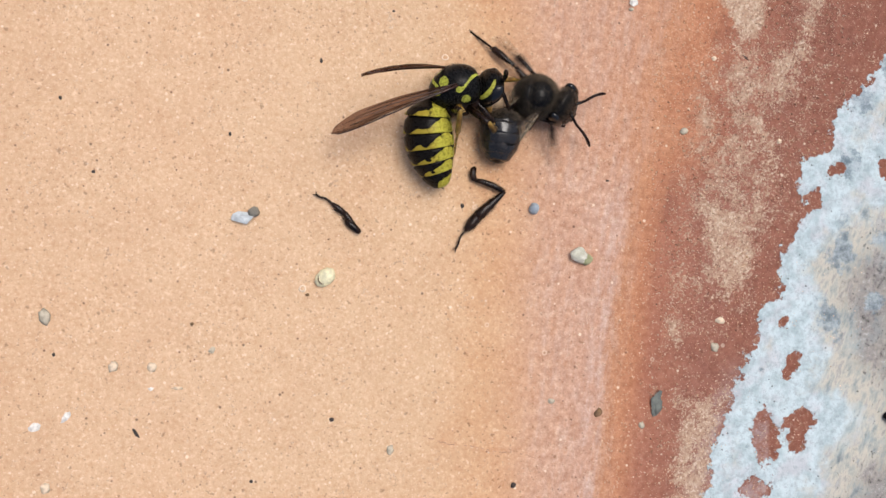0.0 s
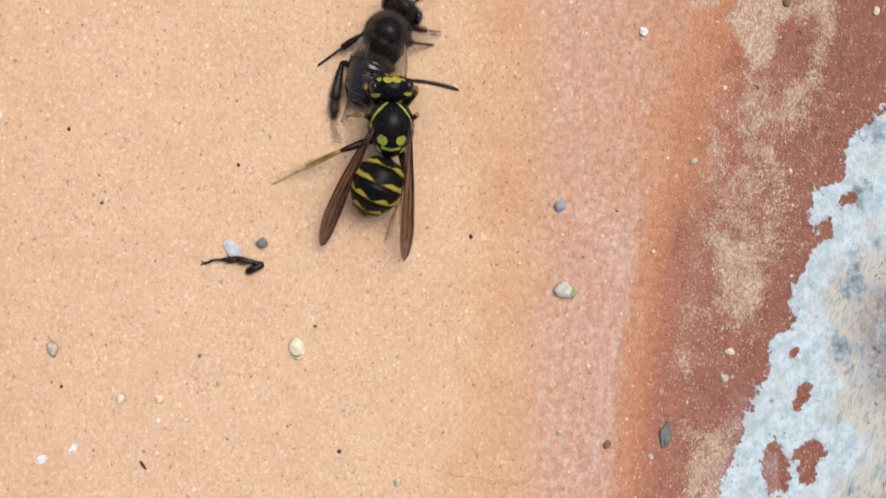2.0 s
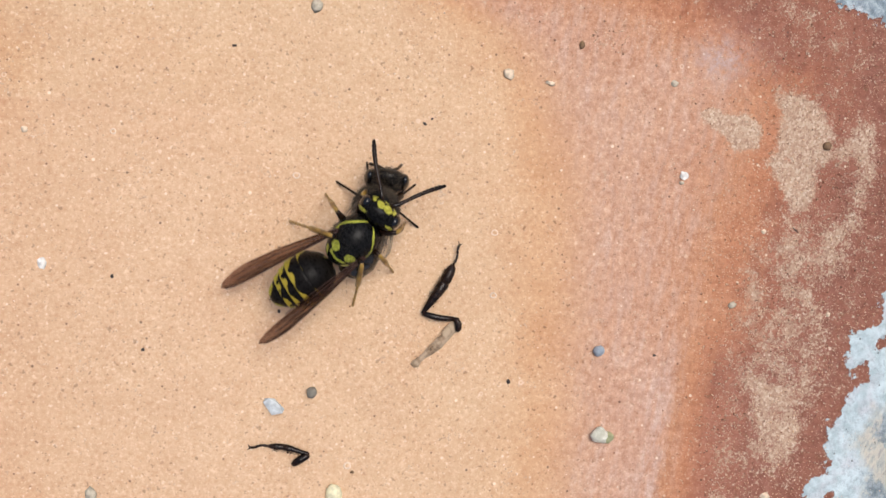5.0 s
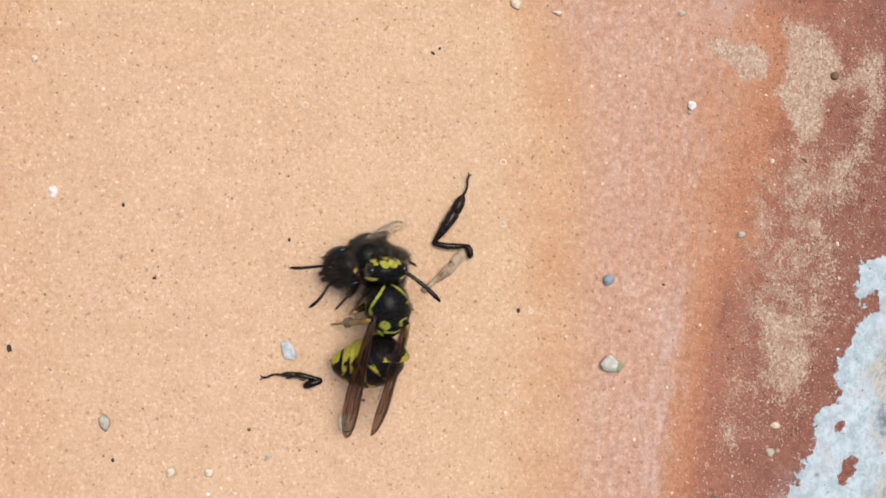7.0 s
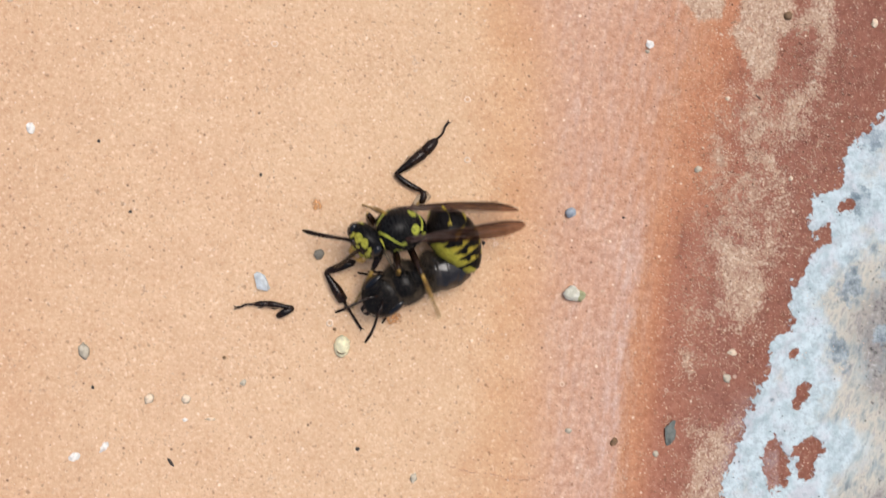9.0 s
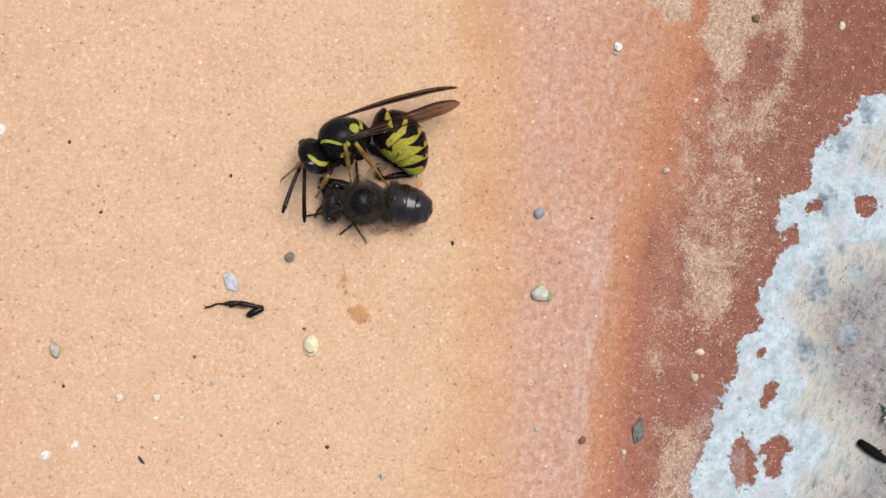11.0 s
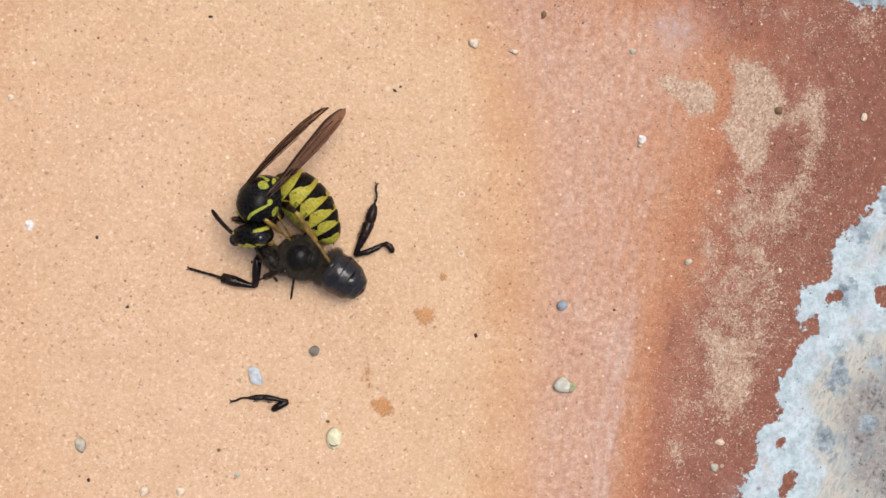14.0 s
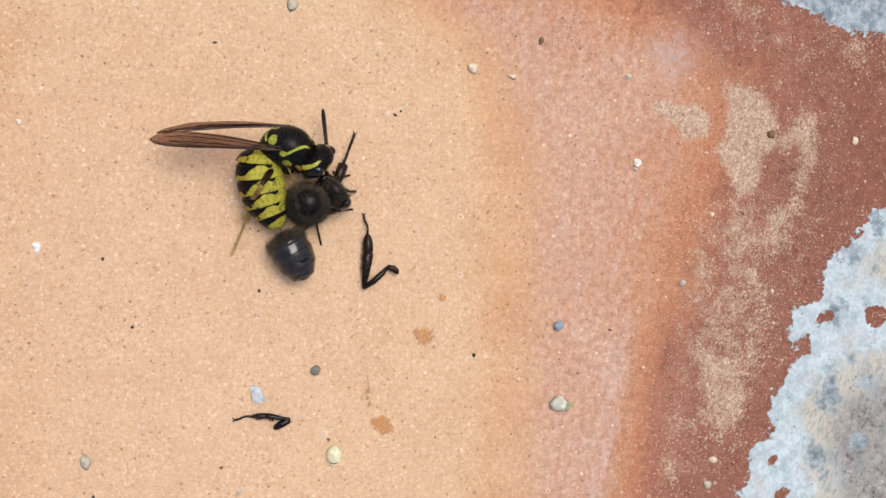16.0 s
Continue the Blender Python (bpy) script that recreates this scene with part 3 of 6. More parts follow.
def wasp_head_mesh():
    rows = [(-0.95, 0.5, 0.5, 0.0), (-0.8, 1.15, 0.95, -0.02), (-0.45, 1.62, 1.28, -0.08), (0.0, 1.78, 1.45, -0.15), (0.4, 1.62, 1.45, -0.25), (0.75, 1.2, 1.2, -0.4), (0.95, 0.7, 0.8, -0.55), (1.0, 0.2, 0.3, -0.6)]
    v, f = loft([(x, w * 0.96, h * 0.98, z) for x, w, h, z in smooth_rows(rows, 4)], 56)
    marks = []
    for x, y, z in v:
        a = abs(y)
        m = -1.0
        m = max(m, spot(a, z, 0.0, -1.05, 1.0, 0.72) if x > 0.25 else -1)
        m = min(m, -spot(a, z, 0.0, -1.0, 0.16, 0.3) * 2) if x > 0.3 else m
        m = max(m, spot(x, a, 0.56, 0.30, 0.30, 0.36) if z > 0.25 else -1)
        m = max(m, spot(x, a, 0.62, 0.90, 0.16, 0.15) if z > 0.0 else -1)
        m = max(m, spot(a, z, 0.0, 0.12, 0.22, 0.30) if x > 0.3 else -1)
        m = max(m, spot(x, z, -0.5, 0.0, 0.14, 1.0) if a > 0.8 else -1)
        m = max(m, spot(a, z, 0.92, 0.0, 0.22, 0.40) if x > 0.2 else -1)
        marks.append(m)
    return mesh_of("head", v, f, HEAD_CHITIN, marks)


GASTER = [(0.0, 0.30), (0.3, 0.85), (0.7, 1.65), (1.2, 2.08), (2.0, 2.3), (2.9, 2.36), (3.7, 2.26), (4.5, 1.98), (5.2, 1.62), (5.8, 1.26), (6.2, 0.92), (6.42, 0.6), (6.5, 0.25)]
GASTER_CUTS = [0.0, 1.35, 2.45, 3.5, 4.45, 5.3, 6.5]


def gaster_radius(s):
    return float(np.interp(s, [a for a, b in GASTER], [b for a, b in GASTER]))


def gaster_segment_mesh(k):
    """One ring of the hind body, its front at x = 0 and its hind edge towards -x."""
    a, b = GASTER_CUTS[k], GASTER_CUTS[k + 1]
    front = a if k == 0 else a - 0.85
    rows = []
    for i in range(17):
        s = front + (b - front) * i / 16
        r = gaster_radius(s) * ((0.95 - 0.16 * (a - s)) if (k and s < a - 0.05) else 1.0)
        if i >= 15:
            r *= 1.015
        rows.append((-(s - a), r * 0.86, r * 0.82, 0.0))
    if k < 5:
        rows.append((-(b - a) - 0.01, rows[-1][1] * 0.9, rows[-1][2] * 0.9, 0.0))
    v, f = loft(list(reversed(rows)), 64)
    marks = []
    for x, y, z in v:
        s = -x / (b - a)
        th = abs(math.degrees(math.atan2(y, z)))
        wave = 0.10 * math.cos(math.radians(th * 5.5)) + 0.06 * math.exp(-((th - 0) / 12) ** 2)
        edge = (0.87, 0.80, 0.75, 0.73, 0.72, 0.70)[k] + wave * 1.2
        side = min(1.0, max(0.0, (th - 42) / 50))
        edge = edge * (1 - side) + side * (0.02 + 0.3 * math.exp(-((th - 122) / 7) ** 2))
        m = (s - edge) * 2.2
        m = min(m, (1.03 - s) * 4)
        m = min(m, -spot(s, th, 0.72, 46, 0.17, 7) * 1.5) if k in (2, 3, 4) else m
        if k == 5:
            m = (s - 0.35 - 0.7 * math.exp(-((th) / 40) ** 2)) * 2
        marks.append(m)
    return mesh_of("gaster_ring", v, f, BANDED, marks)


def blade(length, width, fold, thick=0.018, lobes=1.0):
    """A thin wing along +x with a rounded tip, creased along its length."""
    n, m = 28, 6
    top, low, faces = [], [], []
    for i in range(n + 1):
        s = i / n
        w = width * (0.16 + 0.84 * min(1.0, (s / 0.62)) ** 0.8) * math.sqrt(max(0.0, 1 - max(0.0, (s - 0.72) / 0.28) ** 2.2))
        for j in range(m + 1):
            q = j / m - 0.5
            y = q * w * (1 + 0.06 * math.sin(s * 17 + 1) * s) - 0.12 * width * math.sin(s * 3.0)
            z = fold * abs(q) * w * 1.4 + 0.35 * math.sin(s * 2.4) + 0.05 * math.sin(q * 25 + s * 5) + 0.07 * s * noise.noise(Vector((s * 9, q * 3, width)))
            top.append((s * length, y, z + thick))
            low.append((s * length, y, z - thick))
    k = len(top)
    for i in range(n):
        for j in range(m):
            a = i * (m + 1) + j
            faces.append((a, a + m + 1, a + m + 2, a + 1))
            faces.append((k + a, k + a + 1, k + a + m + 2, k + a + m + 1))
    rim = [i * (m + 1) for i in range(n + 1)] + [n * (m + 1) + j for j in range(1, m + 1)] + [i * (m + 1) + m for i in range(n - 1, -1, -1)] + [j for j in range(m - 1, 0, -1)]
    for a, b in zip(rim, rim[1:] + rim[:1]):
        faces.append((a, b, k + b, k + a))
    front = [max(0.0, (j / m - 0.62) / 0.38) for i in range(n + 1) for j in range(m + 1)]
    return top + low, faces, front + front


def vein_line(length, width, lane, s0, s1, r=0.035):
    pts, rad = [], []
    for i in range(13):
        s = s0 + (s1 - s0) * i / 12
        w = width * (0.16 + 0.84 * min(1.0, (s / 0.62)) ** 0.8) * math.sqrt(max(0.02, 1 - max(0.0, (s - 0.72) / 0.28) ** 2.2))
        pts.append((s * length, lane(s) * w - 0.12 * width * math.sin(s * 3.0), 0.35 * math.sin(s * 2.4) + 0.06))
        rad.append(r * (1.15 - 0.6 * s))
    return tube(pts, rad, 6)


def add_wing(parent, length, width, skin, label, ribs=1.0):
    verts, faces, front = blade(length, width, 0.35)
    wing = part("wing", mesh_of("wing", verts, faces, skin, front), parent, label)
    lanes = [(lambda s: 0.47, 0.0, 0.96, 0.075), (lambda s: 0.30 - 0.25 * s, 0.05, 0.85, 0.05), (lambda s: -0.05 - 0.3 * s, 0.05, 0.8, 0.045), (lambda s: -0.46, 0.0, 0.7, 0.045), (lambda s: 0.45 - 1.2 * (s - 0.55), 0.55, 0.85, 0.04),
             (lambda s: 0.12 - 0.9 * (s - 0.45), 0.45, 0.9, 0.035), (lambda s: -0.30 + 2.4 * (s - 0.5), 0.5, 0.66, 0.035)]
    for lane, a, b, r in lanes:
        part("vein", mesh_of("vein", *vein_line(length, width, lane, a, b, r * ribs), VEIN), wing)
    return wing


def leg_meshes(f, t, ta, fat, thigh, shin, flat=1.0):
    """Thigh and shin, each along +x from its joint."""
    a = tube([(-0.25, 0, 0), (0, 0, 0), (f * 0.15, 0, 0.02), (f * 0.5, 0, 0.05), (f * 0.85, 0, 0.02), (f, 0, 0)], [0.1, fat * 0.9, fat * 1.1, fat * 1.15, fat * 0.85, fat * 0.6], 10)
    pieces = [tube([(0, 0, 0), (t * 0.12, 0, 0.02), (t * 0.6, 0, 0.03), (t * 0.95, 0, 0), (t, 0, 0)], [fat * 0.5, fat * 0.65, fat * 0.85 * flat, fat * 0.8 * flat, fat * 0.4], 10)]
    x = t
    for k in range(5):
        d = ta * (0.42, 0.19, 0.14, 0.1, 0.15)[k]
        z0, z1 = -0.35 * (x - t) / ta * 0.6, -0.35 * (x + d - t) / ta * 0.6
        pieces.append(tube([(x, 0, z0), (x + d * 0.2, 0, z0), (x + d * 0.85, 0, z1), (x + d, 0, z1)], [fat * 0.28, fat * 0.34, fat * 0.42, fat * 0.2], 7))
        x += d
    pieces.append(tube([(x, 0, -0.2), (x + 0.2, 0.14, -0.25), (x + 0.3, 0.18, -0.38)], [0.05, 0.04, 0.01], 5))
    pieces.append(tube([(x, 0, -0.2), (x + 0.2, -0.14, -0.25), (x + 0.3, -0.18, -0.38)], [0.05, 0.04, 0.01], 5))
    pieces.append(tube([(t * 0.97, 0.1, 0), (t + 0.4, 0.22, -0.15)], [0.05, 0.01], 5))
    return mesh_of("leg", *a, thigh), mesh_of("shin", *join(*pieces), shin)


def antenna_mesh(length, elbow, thick, material):
    """Along +x: a short shaft and a jointed whip that droops a little."""
    pts, rad = [(0, 0, 0), (elbow * 0.5, 0, 0.05), (elbow, 0, 0.02)], [thick * 0.9, thick * 1.2, thick]
    rest = length - elbow
    for i in range(1, 23):
        s = i / 22
        pts.append((elbow + rest * s, 0.25 * math.sin(s * 2.2), -0.35 * s * s))
        rad.append(thick * (0.95 + 0.3 * s if s < 0.85 else 1.25 - (s - 0.85) * 4) * (1.12 if i % 2 else 0.92))
    return mesh_of("antenna", *tube(pts, rad, 9), material)


def bee_fur(shape, count, length, seed, bald=2.0):
    """Many tiny tapering hairs that stand on an oval body."""
    rng = random.Random(seed)
    verts, faces = [], []
    (cx, cy, cz), (rx, ry, rz) = shape
    for _ in range(count):
        d = Vector((rng.gauss(0, 1), rng.gauss(0, 1), rng.gauss(0.25, 1))).normalized()
        if d.z > bald and rng.random() < 0.85:
            continue
        p = Vector((cx + d.x * rx, cy + d.y * ry, cz + d.z * rz))
        tip = p + (d + Vector((rng.uniform(-0.6, 0.3), rng.uniform(-0.45, 0.45), rng.uniform(-0.3, 0.3)))).normalized() * length * rng.uniform(0.6, 1.2)
        side = d.cross(Vector((rng.uniform(-1, 1), rng.uniform(-1, 1), rng.uniform(-1, 1)))).normalized() * 0.013
        up = d.cross(side).normalized() * 0.013
        k = len(verts)
        verts += [tuple(p + side), tuple(p - side * 0.5 + up), tuple(p - side * 0.5 - up), tuple(tip)]
        faces += [(k, k + 1, k + 3), (k + 1, k + 2, k + 3), (k + 2, k, k + 3)]
    return verts, faces


WASP_HIPS = {"lf": (1.2, 0.55, -1.25), "rf": (1.2, -0.55, -1.25), "lm": (0.3, 0.75, -1.45), "rm": (0.3, -0.75, -1.45), "lh": (-0.8, 0.75, -1.3), "rh": (-0.8, -0.75, -1.3)}
WASP_LEGS = {"f": (2.3, 2.1, 2.2, 0.26), "m": (2.7, 2.5, 2.7, 0.25), "h": (3.2, 3.2, 3.6, 0.27)}
BEE_HIPS = {"lf": (1.2, 0.6, -1.3), "rf": (1.2, -0.6, -1.3), "lm": (0.2, 0.8, -1.5), "rm": (0.2, -0.8, -1.5)}
BEE_LEGS = {"f": (2.2, 2.0, 2.3, 0.26), "m": (2.6, 2.5, 2.7, 0.27)}


def build_wasp():
    root = thing("wasp", "black and yellow wasp with amber wings, wrestling a bee", "wasp")
    parts = {"root": root, "thorax": part("thorax", wasp_thorax_mesh(), root)}
    part("fur", mesh_of("fur", *bee_fur(((0, 0, 0.0), (1.72, 1.62, 1.58)), 2600, 0.30, 12), WASP_HAIR), parts["thorax"], "sparse short brown hairs")
    head = parts["head"] = part("head", wasp_head_mesh(), root, "black head with yellow face marks")
    for s in (1, -1):
        part("eye", mesh_of("eye", *ball(0.12, 1.27 * s, 0.02, 0.6, 0.47, 1.0, 14, 20), EYE), head, "glossy black compound eye")
        jaw = tube([(0.7, 0.55 * s, -1.2), (1.05, 0.55 * s, -1.5), (1.2, 0.25 * s, -1.75), (1.18, 0.02 * s, -1.8)], [0.3, 0.28, 0.18, 0.05], 10)
        part("mandible", mesh_of("mandible", *jaw, MANDIBLE), head, "amber mandible")
        parts["antenna_" + "lr"[s < 0]] = part("antenna", antenna_mesh(4.8, 0.9, 0.15, DARK_LEG), head, "black jointed antenna", pose(0.8 * MM, 0.35 * s * MM, 0.3 * MM))
        parts["wing_" + "lr"[s < 0]] = add_wing(root, 10.2, 1.2, WASP_WING, "narrow folded amber wing")
    for k in range(6):
        parts["ring%d" % k] = part("gaster_ring", gaster_segment_mesh(k), root)
    sting = tube([(0, 0, 0), (-0.15, 0, -0.05), (-0.3, 0, -0.12)], [0.1, 0.05, 0.01], 6)
    part("sting", mesh_of("sting", *sting, DARK_LEG), parts["ring5"], "", pose(-1.15 * MM, 0, 0))
    for key, (x, y, z) in WASP_HIPS.items():
        part("coxa", mesh_of("coxa", *ball(x - 0.1, y * 0.95, z - 0.12, 0.62, 0.52, 0.72, 8, 14), DARK_LEG), root, "stout black hip joint")
    for key, hip in WASP_HIPS.items():
        a, b = leg_meshes(*WASP_LEGS[key[1]], DARK_LEG, YELLOW_LEG)
        parts["leg_" + key] = part("leg", a, root, "black thigh with amber shin")
        parts["shin_" + key] = part("shin", b, parts["leg_" + key])
    return parts


def build_bee():
    root = thing("honeybee", "dark furry honeybee held down and being dismembered", "bee")
    parts = {"root": root}
    v, f = loft(smooth_rows([(1.75, 0.3, 0.35, -0.3), (1.5, 1.0, 0.95, -0.15), (0.9, 1.46, 1.42, 0.0), (0.2, 1.64, 1.62, 0.04), (-0.4, 1.6, 1.55, 0.02), (-0.68, 1.5, 1.36, 0.0), (-0.98, 1.4, 1.44, 0.02), (-1.45, 1.08, 1.15, -0.05), (-1.85, 0.4, 0.45, -0.3)], 4), 32)
    parts["thorax"] = part("thorax", mesh_of("thorax", v, f, BEE_CHITIN), root)
    part("fur", mesh_of("fur", *bee_fur(((0, 0, 0.02), (1.65, 1.58, 1.52)), 9500, 0.42, 4, 0.8), FUR), parts["thorax"], "short brown fur")
    rows = [(-0.75, 0.4, 0.4, 0.0), (-0.6, 1.1, 0.9, 0.0), (-0.2, 1.6, 1.4, -0.1), (0.25, 1.65, 1.55, -0.2), (0.6, 1.25, 1.35, -0.35), (0.8, 0.7, 0.9, -0.6), (0.85, 0.2, 0.3, -0.7)]
    head = parts["head"] = part("head", mesh_of("head", *loft(smooth_rows(rows, 4), 40), BEE_CHITIN), root, "black triangular head")
    part("fur", mesh_of("fur", *bee_fur(((0, 0, -0.12), (0.78, 1.48, 1.5)), 2600, 0.34, 6), FUR), head)
    for s in (1, -1):
        part("eye", mesh_of("eye", *ball(0.0, 1.35 * s, 0.0, 0.6, 0.42, 1.15, 14, 20), EYE), head, "glossy black compound eye")
        jaw = tube([(0.5, 0.3 * s, -1.5), (0.6, 0.28 * s, -1.9), (0.6, 0.05 * s, -2.1)], [0.2, 0.18, 0.05], 8)
        part("mandible", mesh_of("mandible", *jaw, DARK_LEG), head)
        parts["antenna_" + "lr"[s < 0]] = part("antenna", antenna_mesh(3.6, 1.2, 0.11, DARK_LEG), head, "thin black elbowed antenna", pose(0.75 * MM, 0.3 * s * MM, 0.0))
        parts["wing_" + "lr"[s < 0]] = add_wing(root, 3.8, 1.15, BEE_WING, "crumpled translucent wing", 0.5)
    core = loft(smooth_rows([(0.2, 0.3, 0.3, 0.0), (-0.15, 1.05, 0.95, 0.0), (-0.7, 1.55, 1.4, 0.0), (-1.8, 1.66, 1.5, 0.0), (-3.0, 1.42, 1.28, 0.0), (-3.9, 0.86, 0.75, -0.05), (-4.2, 0.2, 0.2, -0.1)][::-1], 4), 32)
    abdomen = parts["abdomen"] = part("abdomen", mesh_of("abdomen", *core, BEE_CHITIN), root, "glossy dark ringed abdomen")
    part("fur", mesh_of("fur", *bee_fur(((-0.65, 0, 0.0), (0.65, 1.5, 1.35)), 2600, 0.5, 8), FUR), abdomen, "brown hairs at the abdomen's base")
    cuts = [-0.2, -0.9, -1.75, -2.55, -3.35, -4.05]
    xs, rs = [-4.2, -3.9, -3.0, -1.8, -0.7, -0.15], [0.3, 0.92, 1.48, 1.71, 1.61, 1.1]
    for a, b in zip(cuts, cuts[1:]):
        rows = []
        for i in range(11):
            x = b + (a - b) * i / 10
            r = float(np.interp(x, xs, rs)) * (1.045 - 0.04 * i / 10)
            rows.append((x, r, r * 0.89, 0.0))
        v, f = loft(rows, 40)
        v = [(x + 0.12 * noise.noise(Vector((a * 3, y, z))), y * (1 + 0.05 * noise.noise(Vector((x * 1.2, y * 1.2, z * 1.2 + a)))), z * (1 + 0.05 * noise.noise(Vector((x, y * 1.4, z * 1.4 + b))))) for x, y, z in v]
        m = [1 - 2 * abs((x - a) / (b - a) - 0.18) / 0.32 for x, y, z in v]
        part("tergite", mesh_of("tergite", v, f, BEE_BAND, m), abdomen)
    a, b = leg_meshes(2.4, 2.9, 2.6, 0.32, DARK_LEG, DARK_LEG, 1.7)
    parts["hind_leg"] = part("leg", a, root, "broad dark hind leg")
    parts["hind_shin"] = part("shin", b, parts["hind_leg"])
    for key, (x, y, z) in BEE_HIPS.items():
        part("coxa", mesh_of("coxa", *ball(x - 0.1, y, z + 0.05, 0.55, 0.5, 0.6, 8, 14), DARK_LEG), root)
    for key, hip in BEE_HIPS.items():
        a, b = leg_meshes(*BEE_LEGS[key[1]], DARK_LEG, DARK_LEG, 1.3)
        parts["leg_" + key] = part("leg", a, root)
        parts["shin_" + key] = part("shin", b, parts["leg_" + key])
    return parts


# ---- what the fight has torn off, and the grit around it ----
def torn_leg(name, label, f, t, ta, fat, broad, hip=True):
    root = thing(name, label, "insect leg", "torn bee legs")
    thigh = join(tube([(0, 0, 0), (f * 0.12, 0, 0.03), (f * 0.4, -0.04 * f, 0.06), (f * 0.75, -0.03 * f, 0.06), (f * 0.95, 0, 0)], [fat * 0.55, fat * 0.85, fat * 1.02, fat * 0.9, fat * 0.62], 12),
                 tube([(f * 0.9, 0, 0.02), (f * 1.02, -0.03 * f, 0.04), (f * 1.1, -0.14 * f, 0.05), (f * 1.12, -0.28 * f, 0.02), (f * 1.09, -0.36 * f, 0)], [fat * 0.5, fat * 1.0, fat * 1.1, fat * 1.0, fat * 0.55], 10))
    if not hip:
        thigh = tube([(0, 0, 0), (f * 0.12, 0, 0.03), (f * 0.5, -0.03 * f, 0.06), (f * 0.85, -0.02 * f, 0.04), (f, 0, 0)], [fat * 0.6, fat * 0.95, fat * 1.15, fat * 1.05, fat * 0.6], 12)
    part("thigh", mesh_of("thigh", *thigh, DARK_LEG), root)
    bow = -0.5 * fat
    shin = part("shin", mesh_of("shin", *tube([(0, 0, 0), (t * 0.08, bow * 0.2, 0), (t * 0.35, bow * 1.0, 0.02), (t * 0.7, bow * 2.0, 0.03), (t * 0.93, bow * 2.5, 0.02), (t, bow * 2.5, 0)], [fat * 0.5, fat * 0.7, fat * broad * 0.72, fat * broad * 1.0, fat * broad * 1.12, fat * broad * 0.9], 12), DARK_LEG), root)
    foot = [tube([(t * 0.99, bow * 2.5, 0), (t + ta * 0.05, bow * 2.5, 0), (t + ta * 0.25, bow * 2.4, 0.03), (t + ta * 0.42, bow * 2.2, 0.02), (t + ta * 0.5, bow * 2.0, 0)], [fat * broad * 0.85, fat * broad * 1.08, fat * broad * 1.02, fat * broad * 0.7, fat * 0.3], 12)]
    x, y0, way = t + ta * 0.48, bow * 2.05, -0.1
    for k in range(4):
        d = ta * (0.16, 0.11, 0.10, 0.13)[k]
        way += (0.05, 0.34, 0.38, -0.5)[k]
        y1 = y0 + d * math.sin(way)
        foot.append(tube([(x, y0, 0), (x + d * 0.15, y0 + (y1 - y0) * 0.15, 0), (x + d * 0.8, y0 + (y1 - y0) * 0.8, 0), (x + d, y1, 0)], [fat * 0.28, fat * 0.34, fat * 0.40, fat * 0.26], 8))
        x, y0 = x + d, y1
    for s in (1, -1):
        foot.append(tube([(x, y0, 0), (x + 0.15, y0 + 0.12 * s, 0.05), (x + 0.26, y0 + 0.2 * s, -0.1)], [0.06, 0.05, 0.01], 5))
    part("foot", mesh_of("foot", *join(*foot), DARK_LEG), shin)
    rng = random.Random(int(fat * 1000))
    hairs = []
    for _ in range(70):
        u = rng.uniform(0.2, 1.35) * t
        p = Vector((u, bow * 2.0 * min(1, u / t) + rng.choice((-1, 1)) * fat * broad * 0.8, rng.uniform(-0.1, 0.2)))
        hairs.append(tube([tuple(p), tuple(p + Vector((rng.uniform(0.1, 0.3), math.copysign(rng.uniform(0.05, 0.2), p.y - bow * 2), rng.uniform(-0.05, 0.1))))], [0.018, 0.004], 3))
    part("bristles", mesh_of("bristles", *join(*hairs), DARK_LEG), shin)
    return {"root": root, "shin": shin}


def build_stone(name, label, size, colour, seed, category="pebble", second=None, rough=0.25, vary=0.25, level=2):
    me = mesh_of(name, *lump(*size, seed, rough, level), plain(name + "_stone", colour, 0.7, vary, 2500, bump=0.5, depth=0.00008, second=second), smooth=level > 1)
    return tagged(new(name, me), label, category, "grit on the tile")


wasp, bee = build_wasp(), build_bee()
big_leg = torn_leg("bee_leg", "torn black bee hind leg with a broad flat shin", 2.75, 3.1, 3.2, 0.26, 1.65)
small_leg = torn_leg("bee_leg", "small torn black bee leg bent at the knee", 1.5, 2.0, 2.6, 0.27, 0.85, False)


def scrap(name, label, rows, material, category):
    """A limp flat shred: (x, y, z, half width) along it."""
    verts, faces = [], []
    for x, y, z, w in rows:
        verts += [(x, y - w, z), (x, y + w, z + 0.12), (x, y + w, z + 0.18), (x, y - w, z + 0.06)]
    for i in range(len(rows) - 1):
        for k in range(4):
            a, b = i * 4 + k, i * 4 + (k + 1) % 4
            faces.append((a, a + 4, b + 4, b))
    faces += [(0, 1, 2, 3), tuple(4 * (len(rows) - 1) + k for k in (3, 2, 1, 0))]
    return tagged(new(name, mesh_of(name, verts, faces, material)), label, category)


wing_scrap = scrap("wing_scrap", "torn tan translucent scrap of bee wing", [(2.45, 0.0, 0.05, 0.30), (2.2, 0.05, 0.10, 0.44), (1.5, 0.08, 0.2, 0.46), (0.7, -0.02, 0.25, 0.40), (0.0, -0.06, 0.25, 0.42), (-0.8, 0.0, 0.2, 0.34), (-1.4, 0.05, 0.12, 0.22), (-1.8, 0.08, 0.06, 0.24), (-2.3, 0.05, 0.05, 0.36), (-2.6, 0.12, 0.05, 0.20)], torn_membrane(), "wing")

